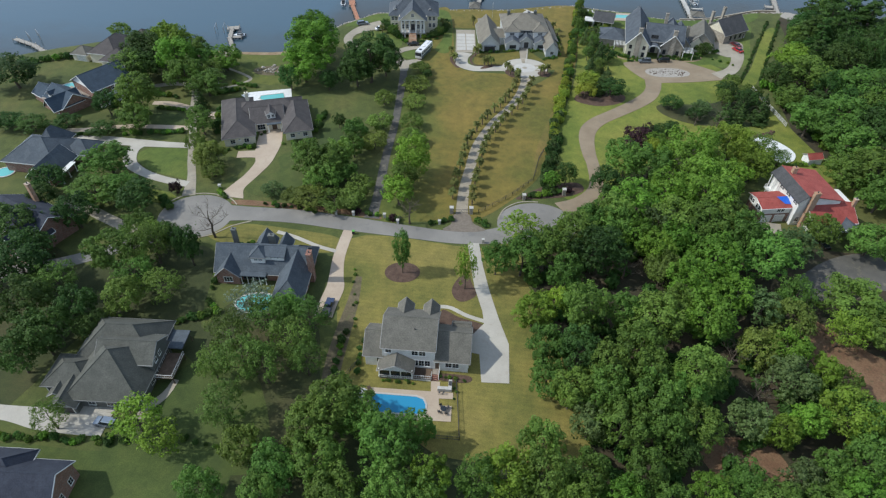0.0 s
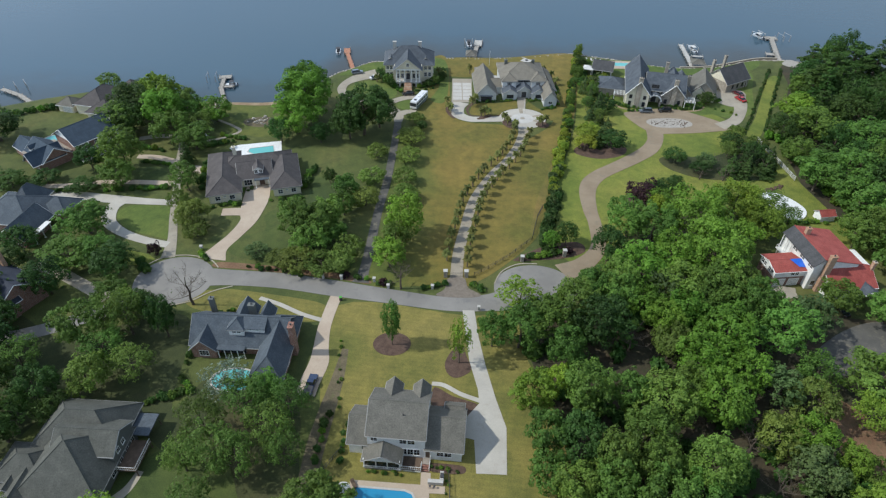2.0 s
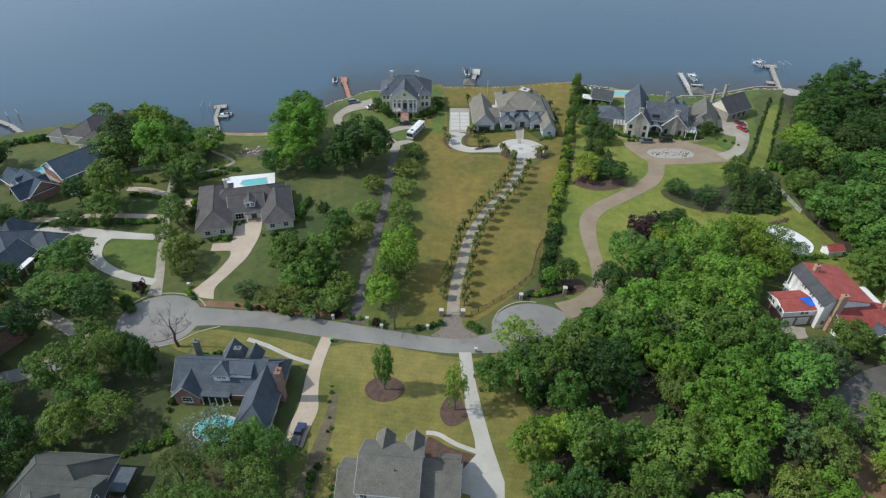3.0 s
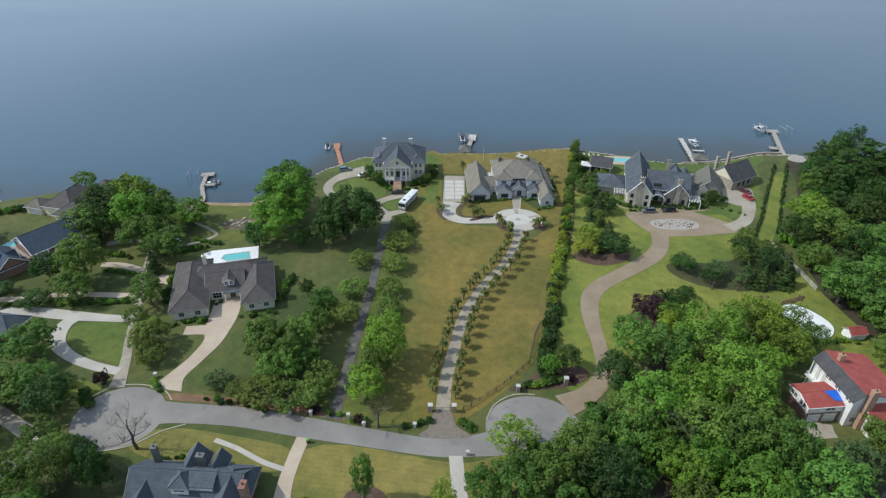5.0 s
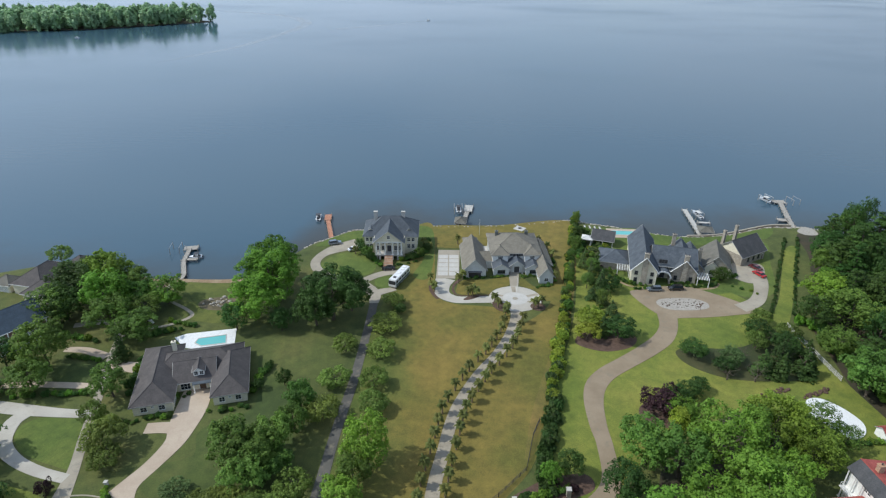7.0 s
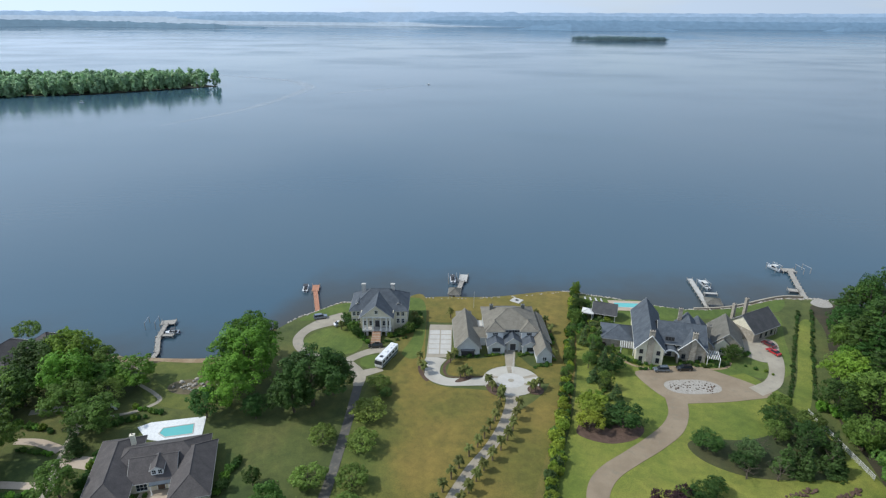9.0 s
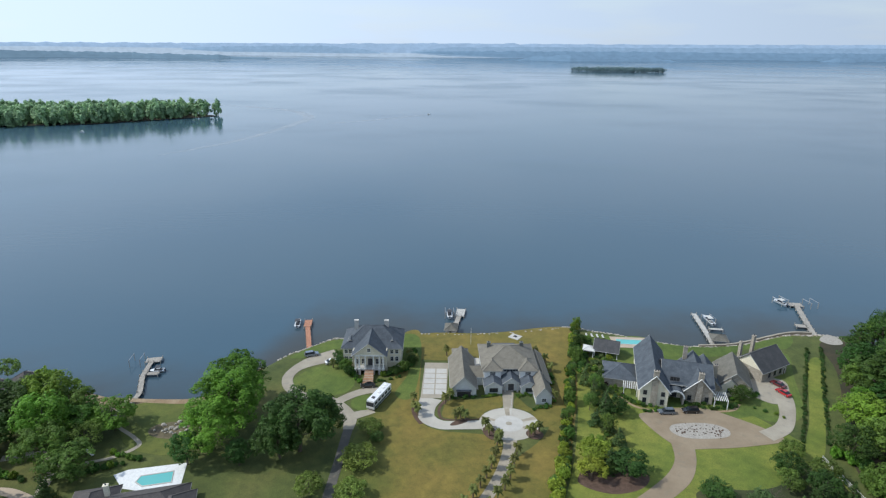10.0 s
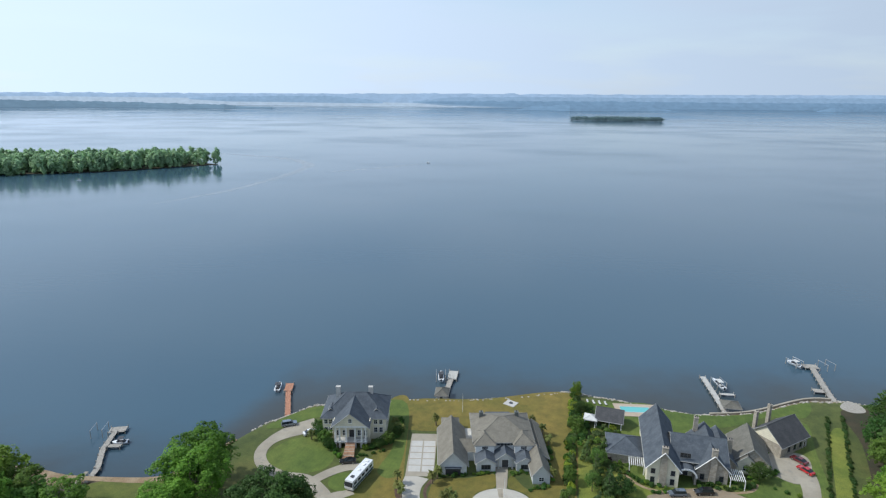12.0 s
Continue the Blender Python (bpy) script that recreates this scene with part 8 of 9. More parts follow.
for x, y, ht, w in ((4.4, 124, 1.9, 0.9), (9.6, 124, 1.9, 0.9), (24.2, 130.2, 1.7, 0.8), (35.5, 132.6, 1.9, 0.9), (-26, 122.8, 1.0, 0.6), (-21.4, 122.6, 1.1, 0.6), (-13.2, 121.9, 1.1, 0.6), (-9.6, 119.6, 1.0, 0.6), (-59.4, 133.6, 1.0, 0.6), (1.2, 119.6, 1.0, 0.6), (12.2, 112.4, 1.1, 0.5)):
    pier(x, y, ht, w, M_STONE_WHITE if ht < 1.2 else W_STONE, "low pale stone letter-box pier" if ht < 1.2 else "square stone gate pier with a pale cap", "letter box" if ht < 1.2 else "gate pier")
gate = thing("metal_gate", pose(0, 0, G + 0.1), "dark metal double gate across the palm drive", "gate")
for x0, x1 in ((4.9, 6.95), (7.05, 9.1)):
    bm = bmesh.new()
    beam(bm, (x0, 124, 1.2), (x1, 124, 1.2), 0.04, None, 4), beam(bm, (x0, 124, 0.15), (x1, 124, 0.15), 0.04, None, 4)
    for i in range(9):
        x = x0 + (x1 - x0) * i / 8
        beam(bm, (x, 124, 0.1), (x, 124, 1.3), 0.025, None, 4)
    part("gate_leaf", bm, M_DARKTRIM, gate)
for x, y, m_, r_ in ((-20.6, 115.2, (0.08, 0.35, 0.05), 0.3),):
    bin_mat = plain("lime_bin_plastic", m_, 0.5)
    b = thing("wheeled_bin", pose(x, y, G + 0.05), "green wheeled bin at the kerb", "bin")
    box_part("body", M_DARKTRIM, b, -0.3, -0.32, 0, 0.3, 0.32, 0.95, 0.05)
    box_part("lid", bin_mat, b, -0.32, -0.35, 0.955, 0.32, 0.35, 1.05, 0.03)
flag = thing("flagpole", pose(33.2, 213.8, G + 0.1), "slim white flagpole in the forecourt", "flagpole")
bm = bmesh.new()
cyl(bm, 0, 0, 0, 5.2, 0.06, 0.04, 8)
part("pole", bm, M_TRIM, flag)
bm = bmesh.new()
beam(bm, (0, 0, 5.2), (0, 0, 5.32), 0.09, 0.05, 8)
part("finial", bm, M_METAL, flag)
flag2 = thing("flagpole", pose(23, 256, G), "slim white flagpole on the lakeside lawn", "flagpole")
bm = bmesh.new()
cyl(bm, 0, 0, 0, 6.5, 0.06, 0.04, 8)
part("pole", bm, M_TRIM, flag2)
hp = thing("stone_slab", pose(39.3, 262.2, G, 0, 0, -35), "square white slab with a dark fire pit on the lawn", "fire pit")
box_part("slab", M_STONE_WHITE, hp, -2.0, -1.8, -0.1, 2.0, 1.8, 0.15, 0.03)
box_part("pit", M_DARKTRIM, hp, -0.5, -0.5, 0.155, 0.5, 0.5, 0.45, 0.04)

# ---- vehicles ----
def hull(name, section, half, material, parent, tuck=0.12, label=""):
    """A body lofted from a side outline (y, z), narrower at the top."""
    zs = [z for _, z in section]
    lo, hi = min(zs), max(zs)
    bm = bmesh.new()
    rows = []
    for s in (-1, 1):
        rows.append([bm.verts.new((s * (half - tuck * ((z - lo) / (hi - lo)) ** 2), y, z)) for y, z in section])
    n = len(section)
    bm.faces.new(rows[0][::-1]), bm.faces.new(rows[1])
    for i in range(n):
        j = (i + 1) % n
        bm.faces.new((rows[0][i], rows[0][j], rows[1][j], rows[1][i]))
    bmesh.ops.recalc_face_normals(bm, faces=list(bm.faces))
    bmesh.ops.bevel(bm, geom=list(bm.edges), offset=0.04, segments=2, affect="EDGES")
    return part(name, bm, material, parent, label)


def wheel(parent, x, y, r):
    bm = bmesh.new()
    cyl(bm, 0, 0, -0.11, 0.11, r, r, 16)
    w = part("wheel", bm, M_TYRE, parent)
    w.matrix_local = pose(x, y, r, 0, 90, 0)
    bm = bmesh.new()
    cyl(bm, 0, 0, -0.12, 0.12, r * 0.6, r * 0.6, 12)
    part("rim", bm, M_METAL, w)


def car(x, y, turn, paint, label, kind="car", ln=4.6, z=G + 0.09):
    c = thing("pickup_truck" if kind == "pickup" else "car", pose(x, y, z, 0, 0, turn), label, "pickup truck" if kind == "pickup" else "car", "parked cars")
    h, w = ln / 2, 0.92
    if kind == "pickup":
        body = [(-h, 0.4), (h, 0.4), (h, 0.9), (h * 0.42, 1.02), (-h, 1.0)]
        cab = [(-h * 0.12, 1.0), (h * 0.48, 1.0), (h * 0.26, 1.68), (-h * 0.06, 1.7)]
    elif kind == "suv":
        body = [(-h, 0.38), (h, 0.38), (h, 0.85), (h * 0.52, 1.02), (-h, 1.02)]
        cab = [(-h * 0.97, 1.0), (h * 0.54, 1.0), (h * 0.24, 1.66), (-h * 0.86, 1.68)]
    else:
        body = [(-h, 0.3), (h, 0.3), (h, 0.7), (h * 0.48, 0.88), (-h * 0.85, 0.92), (-h, 0.8)]
        cab = [(-h * 0.78, 0.9), (h * 0.44, 0.86), (h * 0.12, 1.38), (-h * 0.45, 1.4)]
    hull("body", body, w, paint, c, 0.06)
    glass = hull("cabin_glass", cab, w - 0.06, M_GLASS, c, 0.2)
    ys = [p[0] for p in cab]
    top = max(p[1] for p in cab)
    y0, y1 = cab[3][0], cab[2][0]
    box_part("roof_panel", paint, c, -w + 0.26, y0 + 0.06, top - 0.03, w - 0.26, y1 - 0.06, top + 0.035, 0.03)
    for yy in (-h * 0.62, h * 0.62):
        for xx in (-w + 0.1, w - 0.1):
            wheel(c, xx, yy, 0.34)
    for xx in (-0.6, 0.6):
        box_part("headlight", P_LIGHT, c, xx - 0.18, h - 0.03, 0.6, xx + 0.18, h + 0.02, 0.75)
        box_part("tail_light", P_DARKRED, c, xx - 0.16, -h - 0.02, 0.65, xx + 0.16, -h + 0.03, 0.8)
    if kind == "pickup":
        box_part("cargo_bed", M_DARKTRIM, c, -w + 0.14, -h + 0.12, 1.0, w - 0.14, -h * 0.16, 1.02)


car(-23.4, 89.6, -8, P_BLUE, "dark blue pickup truck parked on a concrete drive", "pickup", 5.4)
car(-31.2, 246.2, -70, P_SILVER, "silver sports utility vehicle on the loop drive", "suv", 4.7)
car(-23.4, 241.6, -60, P_WHITE, "white car parked beside the mansion shrubs")
car(-9.6, 227.2, 96, P_BLACK, "dark saloon car before the brick steps")
car(78.2, 215.4, 92, P_SILVER, "silver-blue car parked at the forecourt", "suv")
car(85.4, 216.2, 92, P_BLACK, "black sports utility vehicle parked at the forecourt", "suv", 4.8)
car(118.4, 231.4, 30, P_DARKRED, "dark red car by the garages")
car(117.6, 226.6, 24, P_RED, "bright red car by the garages")
car(98.5, 113.2, 2, P_BLACK, "black car beneath the open carport")
car(-60.4, 60.4, 80, P_SILVER, "grey-green car half under a tree", "suv")


def motorhome(x, y, turn):
    c = thing("motorhome", pose(x, y, G + 0.1, 0, 0, turn), "long white motorhome with dark green side stripes", "motorhome")
    hull("body", [(-5.4, 0.5), (5.3, 0.5), (5.5, 1.3), (5.2, 3.2), (-5.4, 3.2)], 1.27, P_WHITE, c, 0.05)
    box_part("windscreen", M_GLASS, c, -1.15, 5.22, 1.5, 1.15, 5.5, 2.75)
    stripe = plain("dark_green_stripe", (0.02, 0.05, 0.05), 0.3)
    for s in (-1, 1):
        box_part("stripe", stripe, c, s * 1.275 - 0.012, -5.3, 0.7, s * 1.275 + 0.012, 5.0, 1.35)
        for i in range(5):
            y0 = -4.6 + i * 2.0
            box_part("side_window", M_GLASS, c, s * 1.262 - 0.015, y0, 1.8, s * 1.262 + 0.015, y0 + 1.3, 2.55)
    for yy in (3.4, 0.2, -2.4, -4.2):
        box_part("roof_unit", M_TRIM if yy < 3 else M_DARKTRIM, c, -0.45, yy - 0.45, 3.2, 0.45, yy + 0.45, 3.42, 0.06)
    for yy in (-3.4, -2.3, 3.6):
        for xx in (-1.1, 1.1):
            wheel(c, xx, yy, 0.5)
    for xx in (-0.95, 0.95):
        box_part("headlight", P_LIGHT, c, xx - 0.2, 5.42, 0.8, xx + 0.2, 5.5, 1.05)
        box_part("mirror", M_DARKTRIM, c, xx * 1.5 - 0.08, 5.2, 1.7, xx * 1.5 + 0.08, 5.3, 2.2)


motorhome(-5.2, 219.4, 158)

# ---- docks and boats ----
def dock(pts, width, material, label, posts_every=3.0, roof=None, z=0.9):
    d = thing("dock", pose(0, 0, 0), label, "dock")
    for (xa, ya), (xb, yb) in zip(pts, pts[1:]):
        ln = math.hypot(xb - xa, yb - ya)
        m = pose(xa, ya, z, 0, 0, math.degrees(math.atan2(yb - ya, xb - xa)))
        n = int(ln / 0.45)
        base = box_part("walkway", material, d, 0, -width / 2, -0.2, ln, width / 2, -0.05)
        base.matrix_local = m
        bm = bmesh.new()
        for i in range(n):
            box(bm, i * ln / n + 0.02, -width / 2 - 0.03, -0.045, (i + 1) * ln / n - 0.02, width / 2 + 0.03, 0.0)
        part("planks", bm, material, base)
        k = max(1, int(ln / posts_every))
        for i in range(k + 1):
            for s in (-1, 1):
                bm = bmesh.new()
                cyl(bm, ln * i / k, s * (width / 2 + 0.08), -3.5, 0.5, 0.13, 0.12, 8)
                p = part("post", bm, M_WOOD, d)
                p.matrix_local = m
    return d


def boat(x, y, turn, label, ln=6.0, cover=M_DARKTRIM, z=0.15):
    b = thing("motor_boat", pose(x, y, z, 0, 0, turn), label, "boat", "moored boats")
    bm = bmesh.new()
    rows = []
    for t, w in ((-0.5, 0.9), (-0.2, 1.0), (0.15, 0.95), (0.38, 0.6), (0.5, 0.04)):
        yy = t * ln
        rows.append([bm.verts.new(c) for c in ((-w * 0.55, yy, -0.25), (-w * 1.1, yy, 0.6 + 0.12 * max(t, 0)), (w * 1.1, yy, 0.6 + 0.12 * max(t, 0)), (w * 0.55, yy, -0.25))])
    for r0, r1 in zip(rows, rows[1:]):
        for i in range(4):
            j = (i + 1) % 4
            bm.faces.new((r0[i], r0[j], r1[j], r1[i]))
    bm.faces.new(rows[0]), bm.faces.new(rows[-1][::-1])
    bmesh.ops.recalc_face_normals(bm, faces=list(bm.faces))
    part("hull", bm, P_WHITE, b)
    box_part("cockpit", P_WHITE if cover is M_TRIM else M_DARKTRIM, b, -0.7, -ln * 0.38, 0.6, 0.7, ln * 0.1, 0.66)
    box_part("windscreen", M_GLASS, b, -0.7, ln * 0.1, 0.62, 0.7, ln * 0.16, 1.0)
    box_part("seat", cover, b, -0.6, -ln * 0.3, 0.66, 0.6, -ln * 0.18, 0.95, 0.05)
    box_part("canopy", cover, b, -0.95, -ln * 0.25, 1.75, 0.95, ln * 0.1, 1.85, 0.04)
    for s in (-0.85, 0.85):
        for yy in (-ln * 0.22, ln * 0.07):
            box_part("canopy_post", M_METAL, b, s - 0.025, yy - 0.025, 0.6, s + 0.025, yy + 0.025, 1.75)
    box_part("engine", M_DARKTRIM, b, -0.22, -ln * 0.5 - 0.35, 0.1, 0.22, -ln * 0.5 + 0.02, 0.95, 0.06)
    return b


def lift(x, y, turn, label="metal boat lift on four tall piles"):
    f = thing("boat_lift", pose(x, y, 0, 0, 0, turn), label, "boat lift")
    for sx in (-1.7, 1.7):
        for sy in (-2.4, 2.4):
            bm = bmesh.new()
            cyl(bm, sx, sy, -3.5, 2.7, 0.12, 0.1, 8)
            part("post", bm, M_WOOD, f)
        bm = bmesh.new()
        beam(bm, (sx, -2.6, 2.6), (sx, 2.6, 2.6), 0.09, None, 6)
        part("beam", bm, M_METAL, f)
    box_part("cradle", M_METAL, f, -1.6, -1.6, -0.3, 1.6, -1.4, -0.15)
    box_part("cradle", M_METAL, f, -1.6, 1.4, -0.3, 1.6, 1.6, -0.15)


dock([(-79.0, 218.4), (-79.6, 225), (-83.4, 234.4), (-84.8, 243.4)], 1.5, M_WOOD, "long grey wooden dock with a platform")
dock([(-87.0, 244.4), (-82.2, 245.4)], 3.2, M_WOOD, "grey wooden dock platform over the water")
dock([(-82.6, 236), (-79.0, 236.2)], 1.6, M_WOOD, "short grey wooden side dock")
lift(-89.6, 243.6, 8)
boat(-80.6, 238.6, 97, "small white motor boat at the dock", 4.6)
dock([(-33.4, 252), (-36.2, 263), (-38.4, 271.4)], 1.7, M_REDWOOD, "narrow red-stained wooden dock walkway")
dock([(-38.5, 271.6), (-39.3, 277.4)], 2.7, M_REDWOOD, "red-stained wooden dock head")
boat(-43.0, 275.4, 6, "white motor boat with a black canopy", 6.8)
dock([(17.0, 266), (18.0, 276), (19.2, 283)], 1.8, M_WOOD, "grey wooden dock by the boathouse")
dock([(19.4, 282.6), (20.2, 289.4)], 3.4, M_STONE_WHITE, "pale wooden dock head by the boat lift")
boat(15.4, 284.4, 2, "dark covered motor boat on a lift", 7.6, M_DARKTRIM, 0.9)
lift(15.4, 284.4, 2)
bh = thing("boathouse", pose(16, 270, 0.4, 0, 0, -4), "small boathouse with taupe hipped roof at the shore", "boathouse")
wall_block(bh, -1.9, -2.6, 2.0, 2.6, 1.9, W_GREYBLUE, -1.5)
hip(bh, -1.9, -2.6, 2.0, 2.6, 1.9, 1.4, R_TAUPE, 0.5)
door(bh, 0, -2.6, -0.1, 1.0, 1.9, M_DARKTRIM)
dock([(110.6, 258.4), (112.0, 270), (113.8, 288)], 1.9, M_STONE_WHITE, "long pale dock with a boat lift")
dock([(114.6, 274.4), (119.4, 274.0)], 1.3, M_STONE_WHITE, "pale cross walk beside the boat slip")
boat(117.0, 281.6, 5, "white motor boat on a lift", 8.4, M_CANVAS, 0.9)
lift(117.0, 281.6, 5)
bh2 = thing("boathouse", pose(113.6, 264, 0.6, 0, 0, -10), "low taupe-roofed boat shelter at the shore", "boathouse")
hip(bh2, -2.6, -2.6, 2.6, 2.6, 1.9, 1.2, R_TAUPE, 0.4)
posts(bh2, [(-2.4, -2.4), (2.4, -2.4), (-2.4, 2.4), (2.4, 2.4)], -2.5, 1.85, 0.15, M_WOOD)
dock([(-143, 214), (-157, 225.6), (-167, 231)], 1.8, M_WOOD, "long grey dock on the western shore")
lift(-160.5, 233, 40)
dock([(151.0, 266), (154.2, 278), (159.8, 296.6)], 2.0, M_WOOD, "long grey dock with a wide head")
dock([(157.4, 298.6), (162.6, 298.0)], 3.6, M_WOOD, "grey dock head with boat slips")
dock([(149.6, 278.4), (153.4, 277.6)], 2.6, M_WOOD, "grey side platform on the dock")
boat(154.8, 300.4, 20, "white covered motor boat at the dock head", 6.5, M_CANVAS, 0.6)
lift(154.8, 300.4, 20)
lift(166.2, 298.4, 12)
terrace = patch("terrace", [(149.5, 263), (154, 267), (157, 264.5), (156, 260), (151.5, 259.5)], G + 0.1, M_PEBBLE, "pale stone lakeside terrace", "terrace", 0.5)

# ---- banks, boulders, planting ----
def rocks(name, spots, label, size, kind="stuff", material=M_ROCK):
    q = random.Random(len(spots))
    verts, faces = [], []
    ico = bmesh.new()
    bmesh.ops.create_icosphere(ico, subdivisions=1, radius=1)
    base_v = [v.co.copy() for v in ico.verts]
    base_f = [[v.index for v in f.verts] for f in ico.faces]
    ico.free()
    for x, y, z in spots:
        k = len(verts)
        s = q.uniform(0.5, 1.2) * size
        e = Euler((q.uniform(0, 6), q.uniform(0, 6), q.uniform(0, 6)))
        for v in base_v:
            w = v * (s * q.uniform(0.7, 1.15))
            w.rotate(e)
            verts.append((x + w.x, y + w.y, z + w.z * 0.7))
        faces += [[i + k for i in f] for f in base_f]
    ob = mesh_obj(name, verts, faces, material)
    return tagged(ob, label, "rocks", kind=kind)


bank = []
for i in range(900):
    x = -42 + 205 * i / 900 + rng.uniform(-0.2, 0.2)
    d = rng.uniform(0.6, 4.6)
    bank.append((x, shore(x) - d + 0.9 * noise.noise((x * 0.13, 3.1, 0.2)), min(0.35 + max(d, 0) * 0.52, 2.35)))
rocks("riprap", bank, "pale rough rocks along the lake bank", 0.5)
wall_line = [(104, 257.8), (118, 259.6), (140, 268.4), (150, 269)]
ribbon("retaining_wall", [(x, y, 0.7) for x, y in wall_line], G + 0.15, M_CONCRETE_OLD, "low pale stone wall along the shore", "wall", 2.4)
rocks("boulders", [(-60 + rng.gauss(0, 2.6), 204 + rng.gauss(0, 1.3), G + 0.2) for _ in range(26)], "brown boulders scattered in a bed on the lawn", 0.6)
rocks("boulders", [(85 + rng.uniform(-6.8, 6.8), 207.3 + rng.gauss(0, 1.3), G + 0.14) for _ in range(80)], "dark stones and plants scattered on white pebbles", 0.24, material=M_MULCH)
rocks("boulders", [((90 if i % 2 else 100.5) + (i // 2) * 0.26 + rng.uniform(-0.5, 0.5), 164.2 + (i // 2) * 0.09 + rng.uniform(-0.7, 0.7), G + 0.15) for i in range(60)], "line of brown stones edging the grass", 0.55, material=M_MULCH)

BEDS = [  # x0, y0, x1, y1, count, radius: shrubs along house fronts and drives
    (-15, 233.5, -19.5, 240, 10, 1.2), (-14.4, 233, -12, 229, 6, 0.8), (-6.6, 233.5, 2, 238, 12, 1.1), (-7.8, 229.5, 0, 233, 8, 0.6), (3, 240, 3.6, 250, 7, 1.3),
    (15.5, 221.2, 24, 222.4, 9, 0.7), (25.5, 222.5, 31, 224, 8, 0.6), (35.6, 223, 40, 224, 8, 0.6), (40, 216.6, 46, 218.4, 8, 0.7), (46.6, 220, 47.6, 236, 9, 1.0),
    (72, 215.8, 81, 217.6, 10, 0.6), (84, 218.6, 96, 221.6, 12, 0.7), (66, 226, 72, 219, 9, 0.8), (96, 222, 110, 226, 12, 0.7), (58, 238, 66, 262, 16, 1.4),
    (-64, 151.5, -54, 154.5, 9, 0.8), (-46, 155.5, -37, 158, 8, 0.8), (-38, 163, -36, 176, 7, 1.2), (-57, 160, -53, 162, 4, 0.7), (-68, 160, -70, 176, 6, 1.4),
    (-15.2, 72.6, -14.6, 82, 7, 0.8), (-11, 71.2, -3, 70.4, 8, 0.5), (1.6, 71.6, 7, 71.2, 7, 0.45), (4.8, 69.6, 4.4, 66.4, 3, 0.4), (-16.8, 84, -19.5, 104, 8, 0.45),
    (-51, 95, -52, 108, 8, 0.8), (-50, 110.4, -40, 112, 9, 0.6), (-56, 85, -48, 88, 9, 1.0), (-51, 92, -47, 88, 8, 0.8), (-42, 91, -34, 90, 8, 0.9),
    (-30, 123.6, -46, 126.8, 9, 0.8), (-22, 124, -14, 122.6, 5, 0.8), (-12.6, 121.6, -9, 120, 4, 0.8), (-1, 119.4, 4.6, 121, 9, 0.8), (10.4, 121, 14, 118.8, 8, 0.9),
    (24, 131, 36, 134, 14, 1.1), (39.5, 126, 44, 121, 8, 1.2), (-70, 124, -74, 129, 9, 1.3), (-96, 160, -78, 161.8, 14, 1.1), (-92, 176.4, -82, 174.4, 8, 0.9), (-100, 186, -86, 183, 9, 1.2),
    (-116, 157.8, -104, 160, 9, 1.1), (-74, 186, -66, 190, 8, 1.0), (-72, 194, -62, 191, 8, 1.0), (-56, 128.5, -60, 133.4, 6, 0.8), (-72, 153, -64, 150, 9, 1.1),
    (-86, 58, -56, 56.6, 22, 0.9), (-42, 56.5, -30, 55, 8, 0.6), (-48, 58, -42, 57, 4, 0.7), (-20, 62, -19, 84, 14, 1.0), (-44, 172, -46, 180, 5, 1.0), (104, 219, 112, 214, 4, 0.6), (88, 148, 112, 148.4, 20, 0.9), (-150, 205, -132, 214, 10, 1.6),
]
for x0, y0, x1, y1, n, r in BEDS:
    for i in range(n):
        t = (i + rng.uniform(0.1, 0.9)) / n
        s = r * rng.uniform(0.7, 1.25)
        shrub(x0 + (x1 - x0) * t + rng.uniform(-0.5, 0.5), y0 + (y1 - y0) * t + rng.uniform(-0.5, 0.5), s, s * rng.uniform(0.9, 1.5))
for x, y in ((41, 124), (43, 122.4), (45, 125), (37, 134), (33, 134.5), (-20.4, 123.4), (-11, 121)):
    shrub(x, y, 1.3, 1.6, F_PURPLE, "dark purple-leaved garden shrub")

# stone-edged planting round the stone house's front
def by_stone_house(lx, ly):
    c, sn = math.cos(radians(-13)), math.sin(radians(-13))
    return 75.5 + lx * c - ly * sn, 219.4 + lx * sn + ly * c


FRONT = [(-15, 14), (-14.6, 7), (-10, 3.4), (-6.6, -0.6), (-3, -2.4), (2.4, -2.6)], [(9.6, 1.6), (13, 1.2), (18, 1.4), (23, 3.6), (25, 7)]
for line in FRONT:
    ribbon("path", [(*by_stone_house(lx, ly), 0.9) for lx, ly in line], G + 0.058, M_SAND, "tan stone edging round planted beds", "path")
    for (xa, ya), (xb, yb) in zip(line, line[1:]):
        for i in range(5):
            t = (i + rng.random()) / 5
            x, y = by_stone_house(xa + (xb - xa) * t + rng.uniform(-0.2, 0.5), ya + (yb - ya) * t + rng.uniform(0.7, 2.0))
            shrub(x, y, rng.uniform(0.4, 0.9), rng.uniform(0.5, 1.5), rng.choice((F_DARK, F_EVER, F_MID, F_OLIVE, F_PURPLE)), "small clipped shrub before the stone house")

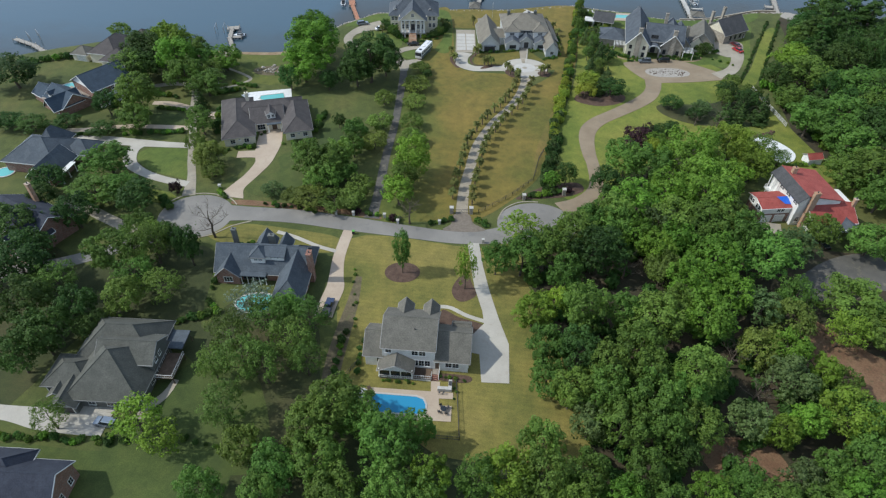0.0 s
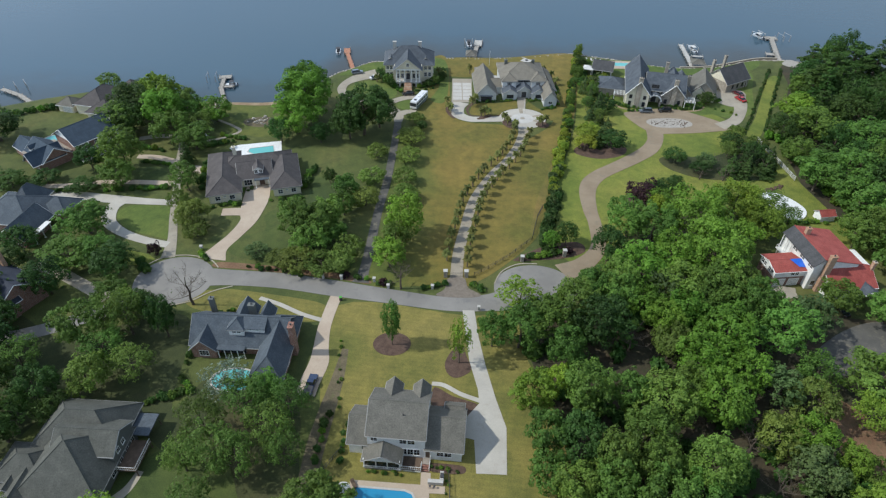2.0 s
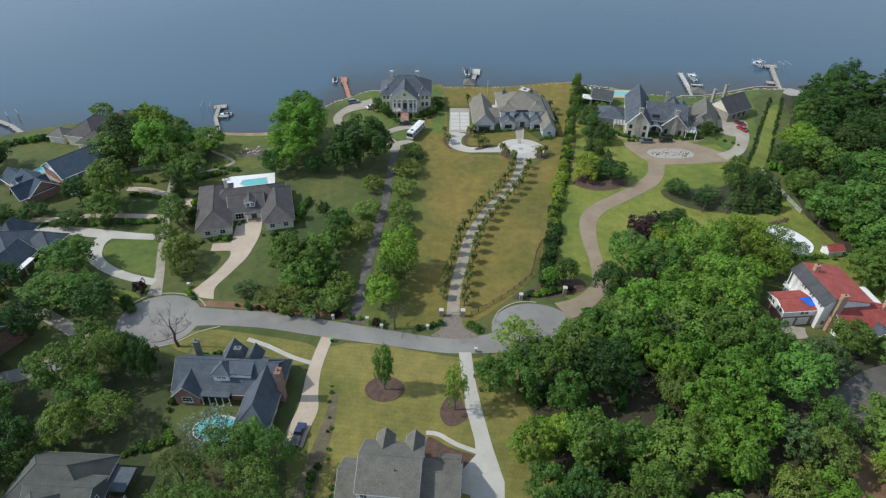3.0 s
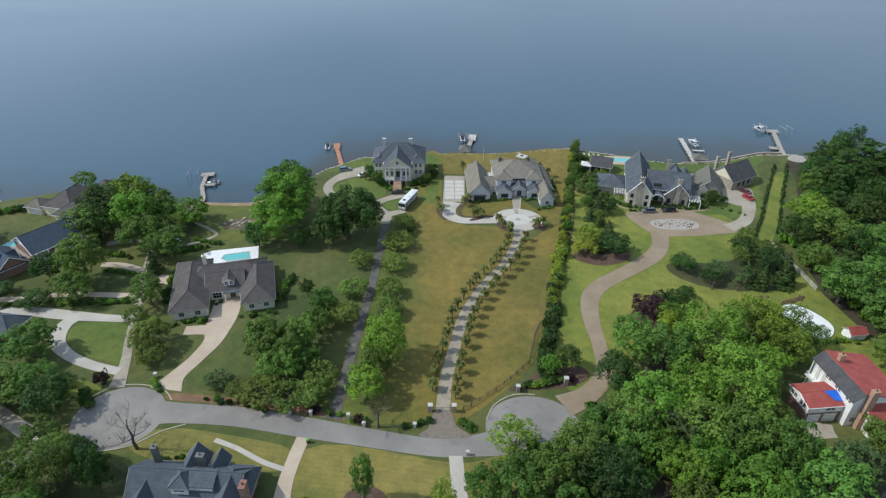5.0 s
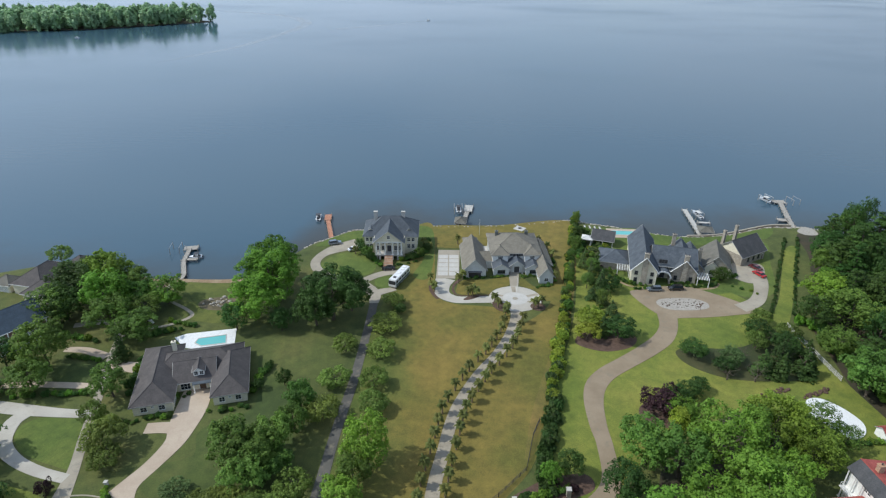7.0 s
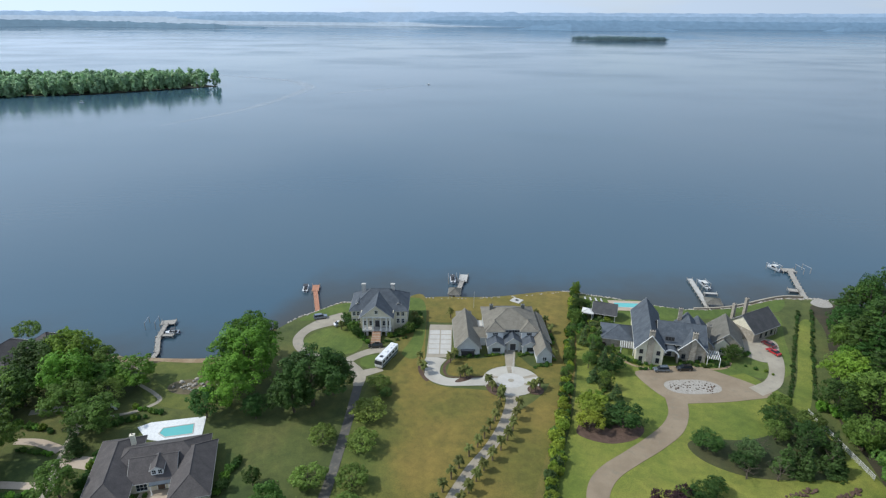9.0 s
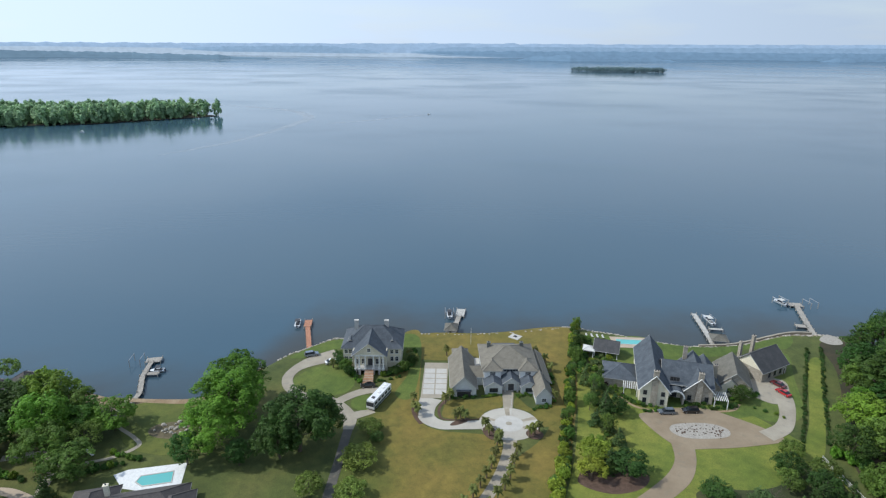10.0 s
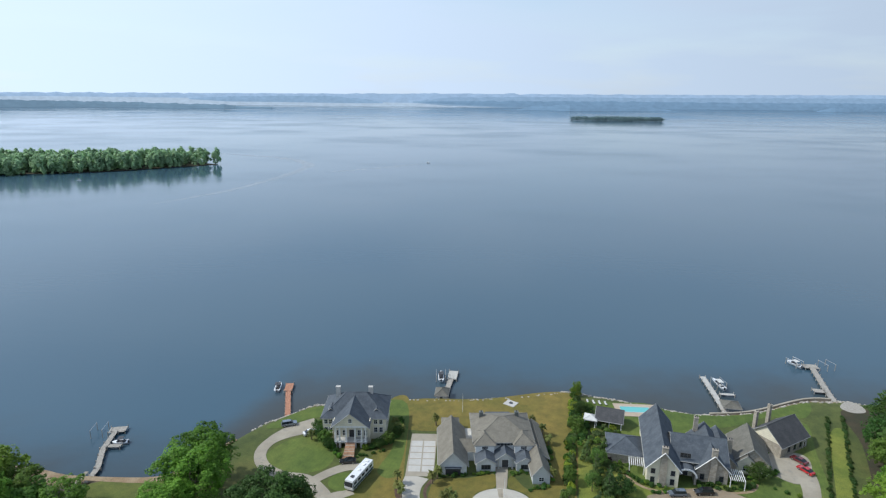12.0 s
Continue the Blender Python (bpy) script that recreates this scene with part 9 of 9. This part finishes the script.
# ---- islands and the far shore ----
def far_wood(name, inside, x0, x1, y0, y1, count, h, size, material, label, seed):
    """A distant wood as one mass of leaf clumps on upright lobes."""
    q = random.Random(seed)
    lobes = []
    while len(lobes) < count:
        x, y = q.uniform(x0, x1), q.uniform(y0, y1)
        if inside(x, y):
            s = q.uniform(0.7, 1.25)
            lobes.append((x, y, h * 0.46 * s, h * 0.26 * s, h * 0.26 * s, h * 0.48 * s))
    me = leaf_mesh(name, lobes, count * size, h * 0.15, material, seed)
    return tagged(new(name, me), label, "woodland", kind="stuff")


def in_isle(x, y):
    t = min(max((x + 560) / 235, 0), 1)
    mid = 838 + 105 * t
    return abs(y - mid - 20) < 60 * (1 - t ** 3) + 3


# leaf colour paled so that it carries the haze of distance
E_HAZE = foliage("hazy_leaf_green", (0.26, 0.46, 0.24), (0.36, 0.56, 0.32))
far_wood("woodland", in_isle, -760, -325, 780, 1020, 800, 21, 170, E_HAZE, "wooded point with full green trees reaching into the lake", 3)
tagged(mesh_obj("ground", [(-1200, 830, 0.5), (-560, 812, 0.5), (-440, 850, 0.5), (-332, 938, 0.4), (-322, 950, 0.4), (-380, 985, 0.5), (-600, 1000, 0.5), (-1200, 1000, 0.5)], [tuple(range(8))], M_FOREST), "low dark shore of the wooded point", "ground", kind="structure")
# farther out, the haze is put into bluer leaves
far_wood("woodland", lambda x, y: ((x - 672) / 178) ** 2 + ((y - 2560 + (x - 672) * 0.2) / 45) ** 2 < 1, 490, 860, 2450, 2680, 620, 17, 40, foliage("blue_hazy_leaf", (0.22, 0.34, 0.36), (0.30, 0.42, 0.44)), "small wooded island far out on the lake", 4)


def haze_land(col, label, line, seed, n=240, ragged=1.0):
    """A far bank of woods along (x, y, foot, top), haze put into its colour and glow: a ragged ridge whose face leans
    back.
    """
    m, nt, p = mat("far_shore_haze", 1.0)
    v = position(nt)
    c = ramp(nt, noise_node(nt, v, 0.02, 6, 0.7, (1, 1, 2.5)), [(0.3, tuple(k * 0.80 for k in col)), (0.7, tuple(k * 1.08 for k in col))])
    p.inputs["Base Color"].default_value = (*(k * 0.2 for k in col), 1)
    # the bank is no lamp: its glow carries the brightness of the haze
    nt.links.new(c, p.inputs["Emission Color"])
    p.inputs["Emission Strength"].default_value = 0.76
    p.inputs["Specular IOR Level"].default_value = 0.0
    verts, faces = [], []
    k = 0
    for i in range(n + 1):
        x = line[0][0] + (line[-1][0] - line[0][0]) * i / n
        while k < len(line) - 2 and x > line[k + 1][0]:
            k += 1
        t = (x - line[k][0]) / (line[k + 1][0] - line[k][0])
        y, foot, top = (line[k][j] + (line[k + 1][j] - line[k][j]) * t for j in (1, 2, 3))
        h = top - foot
        top += ragged * min(h * 0.22, 7) * (noise.noise((x * 0.012, seed, 7)) + 0.7 * noise.noise((x * 0.045, seed, 9)))
        foot += ragged * 1.5 * noise.noise((x * 0.02, seed, 3)) if foot > 2 else 0
        verts += [(x, y, foot), (x, y + 4, foot + (top - foot) * 0.5), (x, y + 12, top), (x, y + 30, foot - 1)]
    for i in range(n):
        for r in range(3):
            j = 4 * i + r
            faces.append((j, j + 4, j + 5, j + 1))
    return tagged(mesh_obj("backdrop", verts, faces, m), label, "far shore", kind="structure")


# haze painted as colour: paler and bluer the farther the bank
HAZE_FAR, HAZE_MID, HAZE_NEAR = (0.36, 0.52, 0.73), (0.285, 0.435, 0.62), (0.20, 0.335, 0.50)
# a glowing upright sheet stands in for the farthest water
haze_land((0.50, 0.64, 0.80), "upright glowing sheet, pale as open water in far haze", [(-5600, 4840, -1, 74), (5600, 4840, -1, 74)], 1, 60, 0.0)
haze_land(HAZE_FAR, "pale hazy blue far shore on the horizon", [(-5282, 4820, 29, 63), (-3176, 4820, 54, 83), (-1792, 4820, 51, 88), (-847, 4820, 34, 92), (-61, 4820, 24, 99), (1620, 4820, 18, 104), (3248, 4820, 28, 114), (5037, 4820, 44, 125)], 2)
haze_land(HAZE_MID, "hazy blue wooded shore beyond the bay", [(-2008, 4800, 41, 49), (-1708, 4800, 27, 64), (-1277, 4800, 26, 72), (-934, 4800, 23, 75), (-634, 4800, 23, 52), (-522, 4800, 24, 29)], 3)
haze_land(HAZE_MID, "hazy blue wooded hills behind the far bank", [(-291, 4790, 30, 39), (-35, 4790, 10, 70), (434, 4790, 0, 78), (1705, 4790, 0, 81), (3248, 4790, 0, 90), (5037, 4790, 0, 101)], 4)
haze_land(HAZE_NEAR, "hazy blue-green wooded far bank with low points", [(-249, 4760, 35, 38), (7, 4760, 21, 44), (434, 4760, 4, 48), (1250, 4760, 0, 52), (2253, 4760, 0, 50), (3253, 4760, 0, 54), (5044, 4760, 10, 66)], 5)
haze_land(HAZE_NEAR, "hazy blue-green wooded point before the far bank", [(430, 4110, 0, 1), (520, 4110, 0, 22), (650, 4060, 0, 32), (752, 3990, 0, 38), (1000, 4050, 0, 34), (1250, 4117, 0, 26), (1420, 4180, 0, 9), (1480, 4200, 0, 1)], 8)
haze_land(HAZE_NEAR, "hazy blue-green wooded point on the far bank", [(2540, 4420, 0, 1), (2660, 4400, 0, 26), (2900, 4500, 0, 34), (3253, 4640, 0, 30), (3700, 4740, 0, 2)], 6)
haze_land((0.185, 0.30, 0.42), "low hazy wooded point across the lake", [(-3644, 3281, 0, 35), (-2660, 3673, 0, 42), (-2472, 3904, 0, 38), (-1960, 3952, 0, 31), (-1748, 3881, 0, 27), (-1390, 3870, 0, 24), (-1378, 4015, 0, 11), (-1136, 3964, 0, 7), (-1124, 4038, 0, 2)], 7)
# a fading wake
wm, wnt, wp = mat("boat_wake", 0.5)
wp.inputs["Base Color"].default_value = (0.55, 0.6, 0.64, 1)
w_tr = wnt.nodes.new("ShaderNodeBsdfTransparent")
w_ms = wnt.nodes.new("ShaderNodeMixShader")
w_al = wnt.nodes.new("ShaderNodeMapRange")
w_al.inputs["From Min"].default_value, w_al.inputs["From Max"].default_value = 0.35, 0.7
w_al.inputs["To Min"].default_value, w_al.inputs["To Max"].default_value = 0.14, 0.38
wnt.links.new(noise_node(wnt, position(wnt), 0.05, 4), w_al.inputs[0])
wnt.links.new(w_al.outputs[0], w_ms.inputs[0])
wnt.links.new(w_tr.outputs[0], w_ms.inputs[1])
wnt.links.new(wp.outputs[0], w_ms.inputs[2])
wnt.links.new(w_ms.outputs[0], wnt.nodes["Material Output"].inputs[0])
ribbon("water", [(-262, 630, 3), (-236, 684, 6), (-218, 728, 8), (-201, 804, 10), (-189, 893, 14), (-195, 967, 17), (-255, 1049, 16), (-388, 1110, 7)], 0.03, wm, "faint pale boat wake curving over the lake", "wake", 0.02)
ribbon("water", [(-24, 995, 4), (-70, 945, 6), (-122, 900, 7), (-150, 880, 5)], 0.03, wm, "faint pale boat wake behind a small boat", "wake", 0.02)
for x, y, t_ in ((-420, 777, 70), (-19, 999, 40)):
    boat(x, y, t_, "small white motor boat far out on the lake", 7, M_TRIM)


# ---- shrubs past those that can be told apart ----
for key in sorted({k for k, _ in SHRUB_FAR if k in SHRUBS}):
    me = SHRUBS[key].data
    n = len(me.vertices)
    co = np.empty(n * 3)
    me.vertices.foreach_get("co", co)
    co = np.c_[co.reshape(-1, 3), np.ones(n)]
    v = np.concatenate([(co @ np.array(m).T)[:, :3] for k, m in SHRUB_FAR if k == key])
    out = bpy.data.meshes.new("shrubbery")
    out.vertices.add(len(v)), out.loops.add(len(v)), out.polygons.add(len(v) // 3)
    out.vertices.foreach_set("co", v.ravel())
    out.loops.foreach_set("vertex_index", np.arange(len(v)))
    out.polygons.foreach_set("loop_start", np.arange(len(v) // 3) * 3)
    out.polygons.foreach_set("loop_total", np.full(len(v) // 3, 3))
    out.materials.append(me.materials[0])
    out.update()
    tagged(new("shrubbery", out), "low rounded garden shrubs in beds and hedges", "shrubs", kind="stuff")
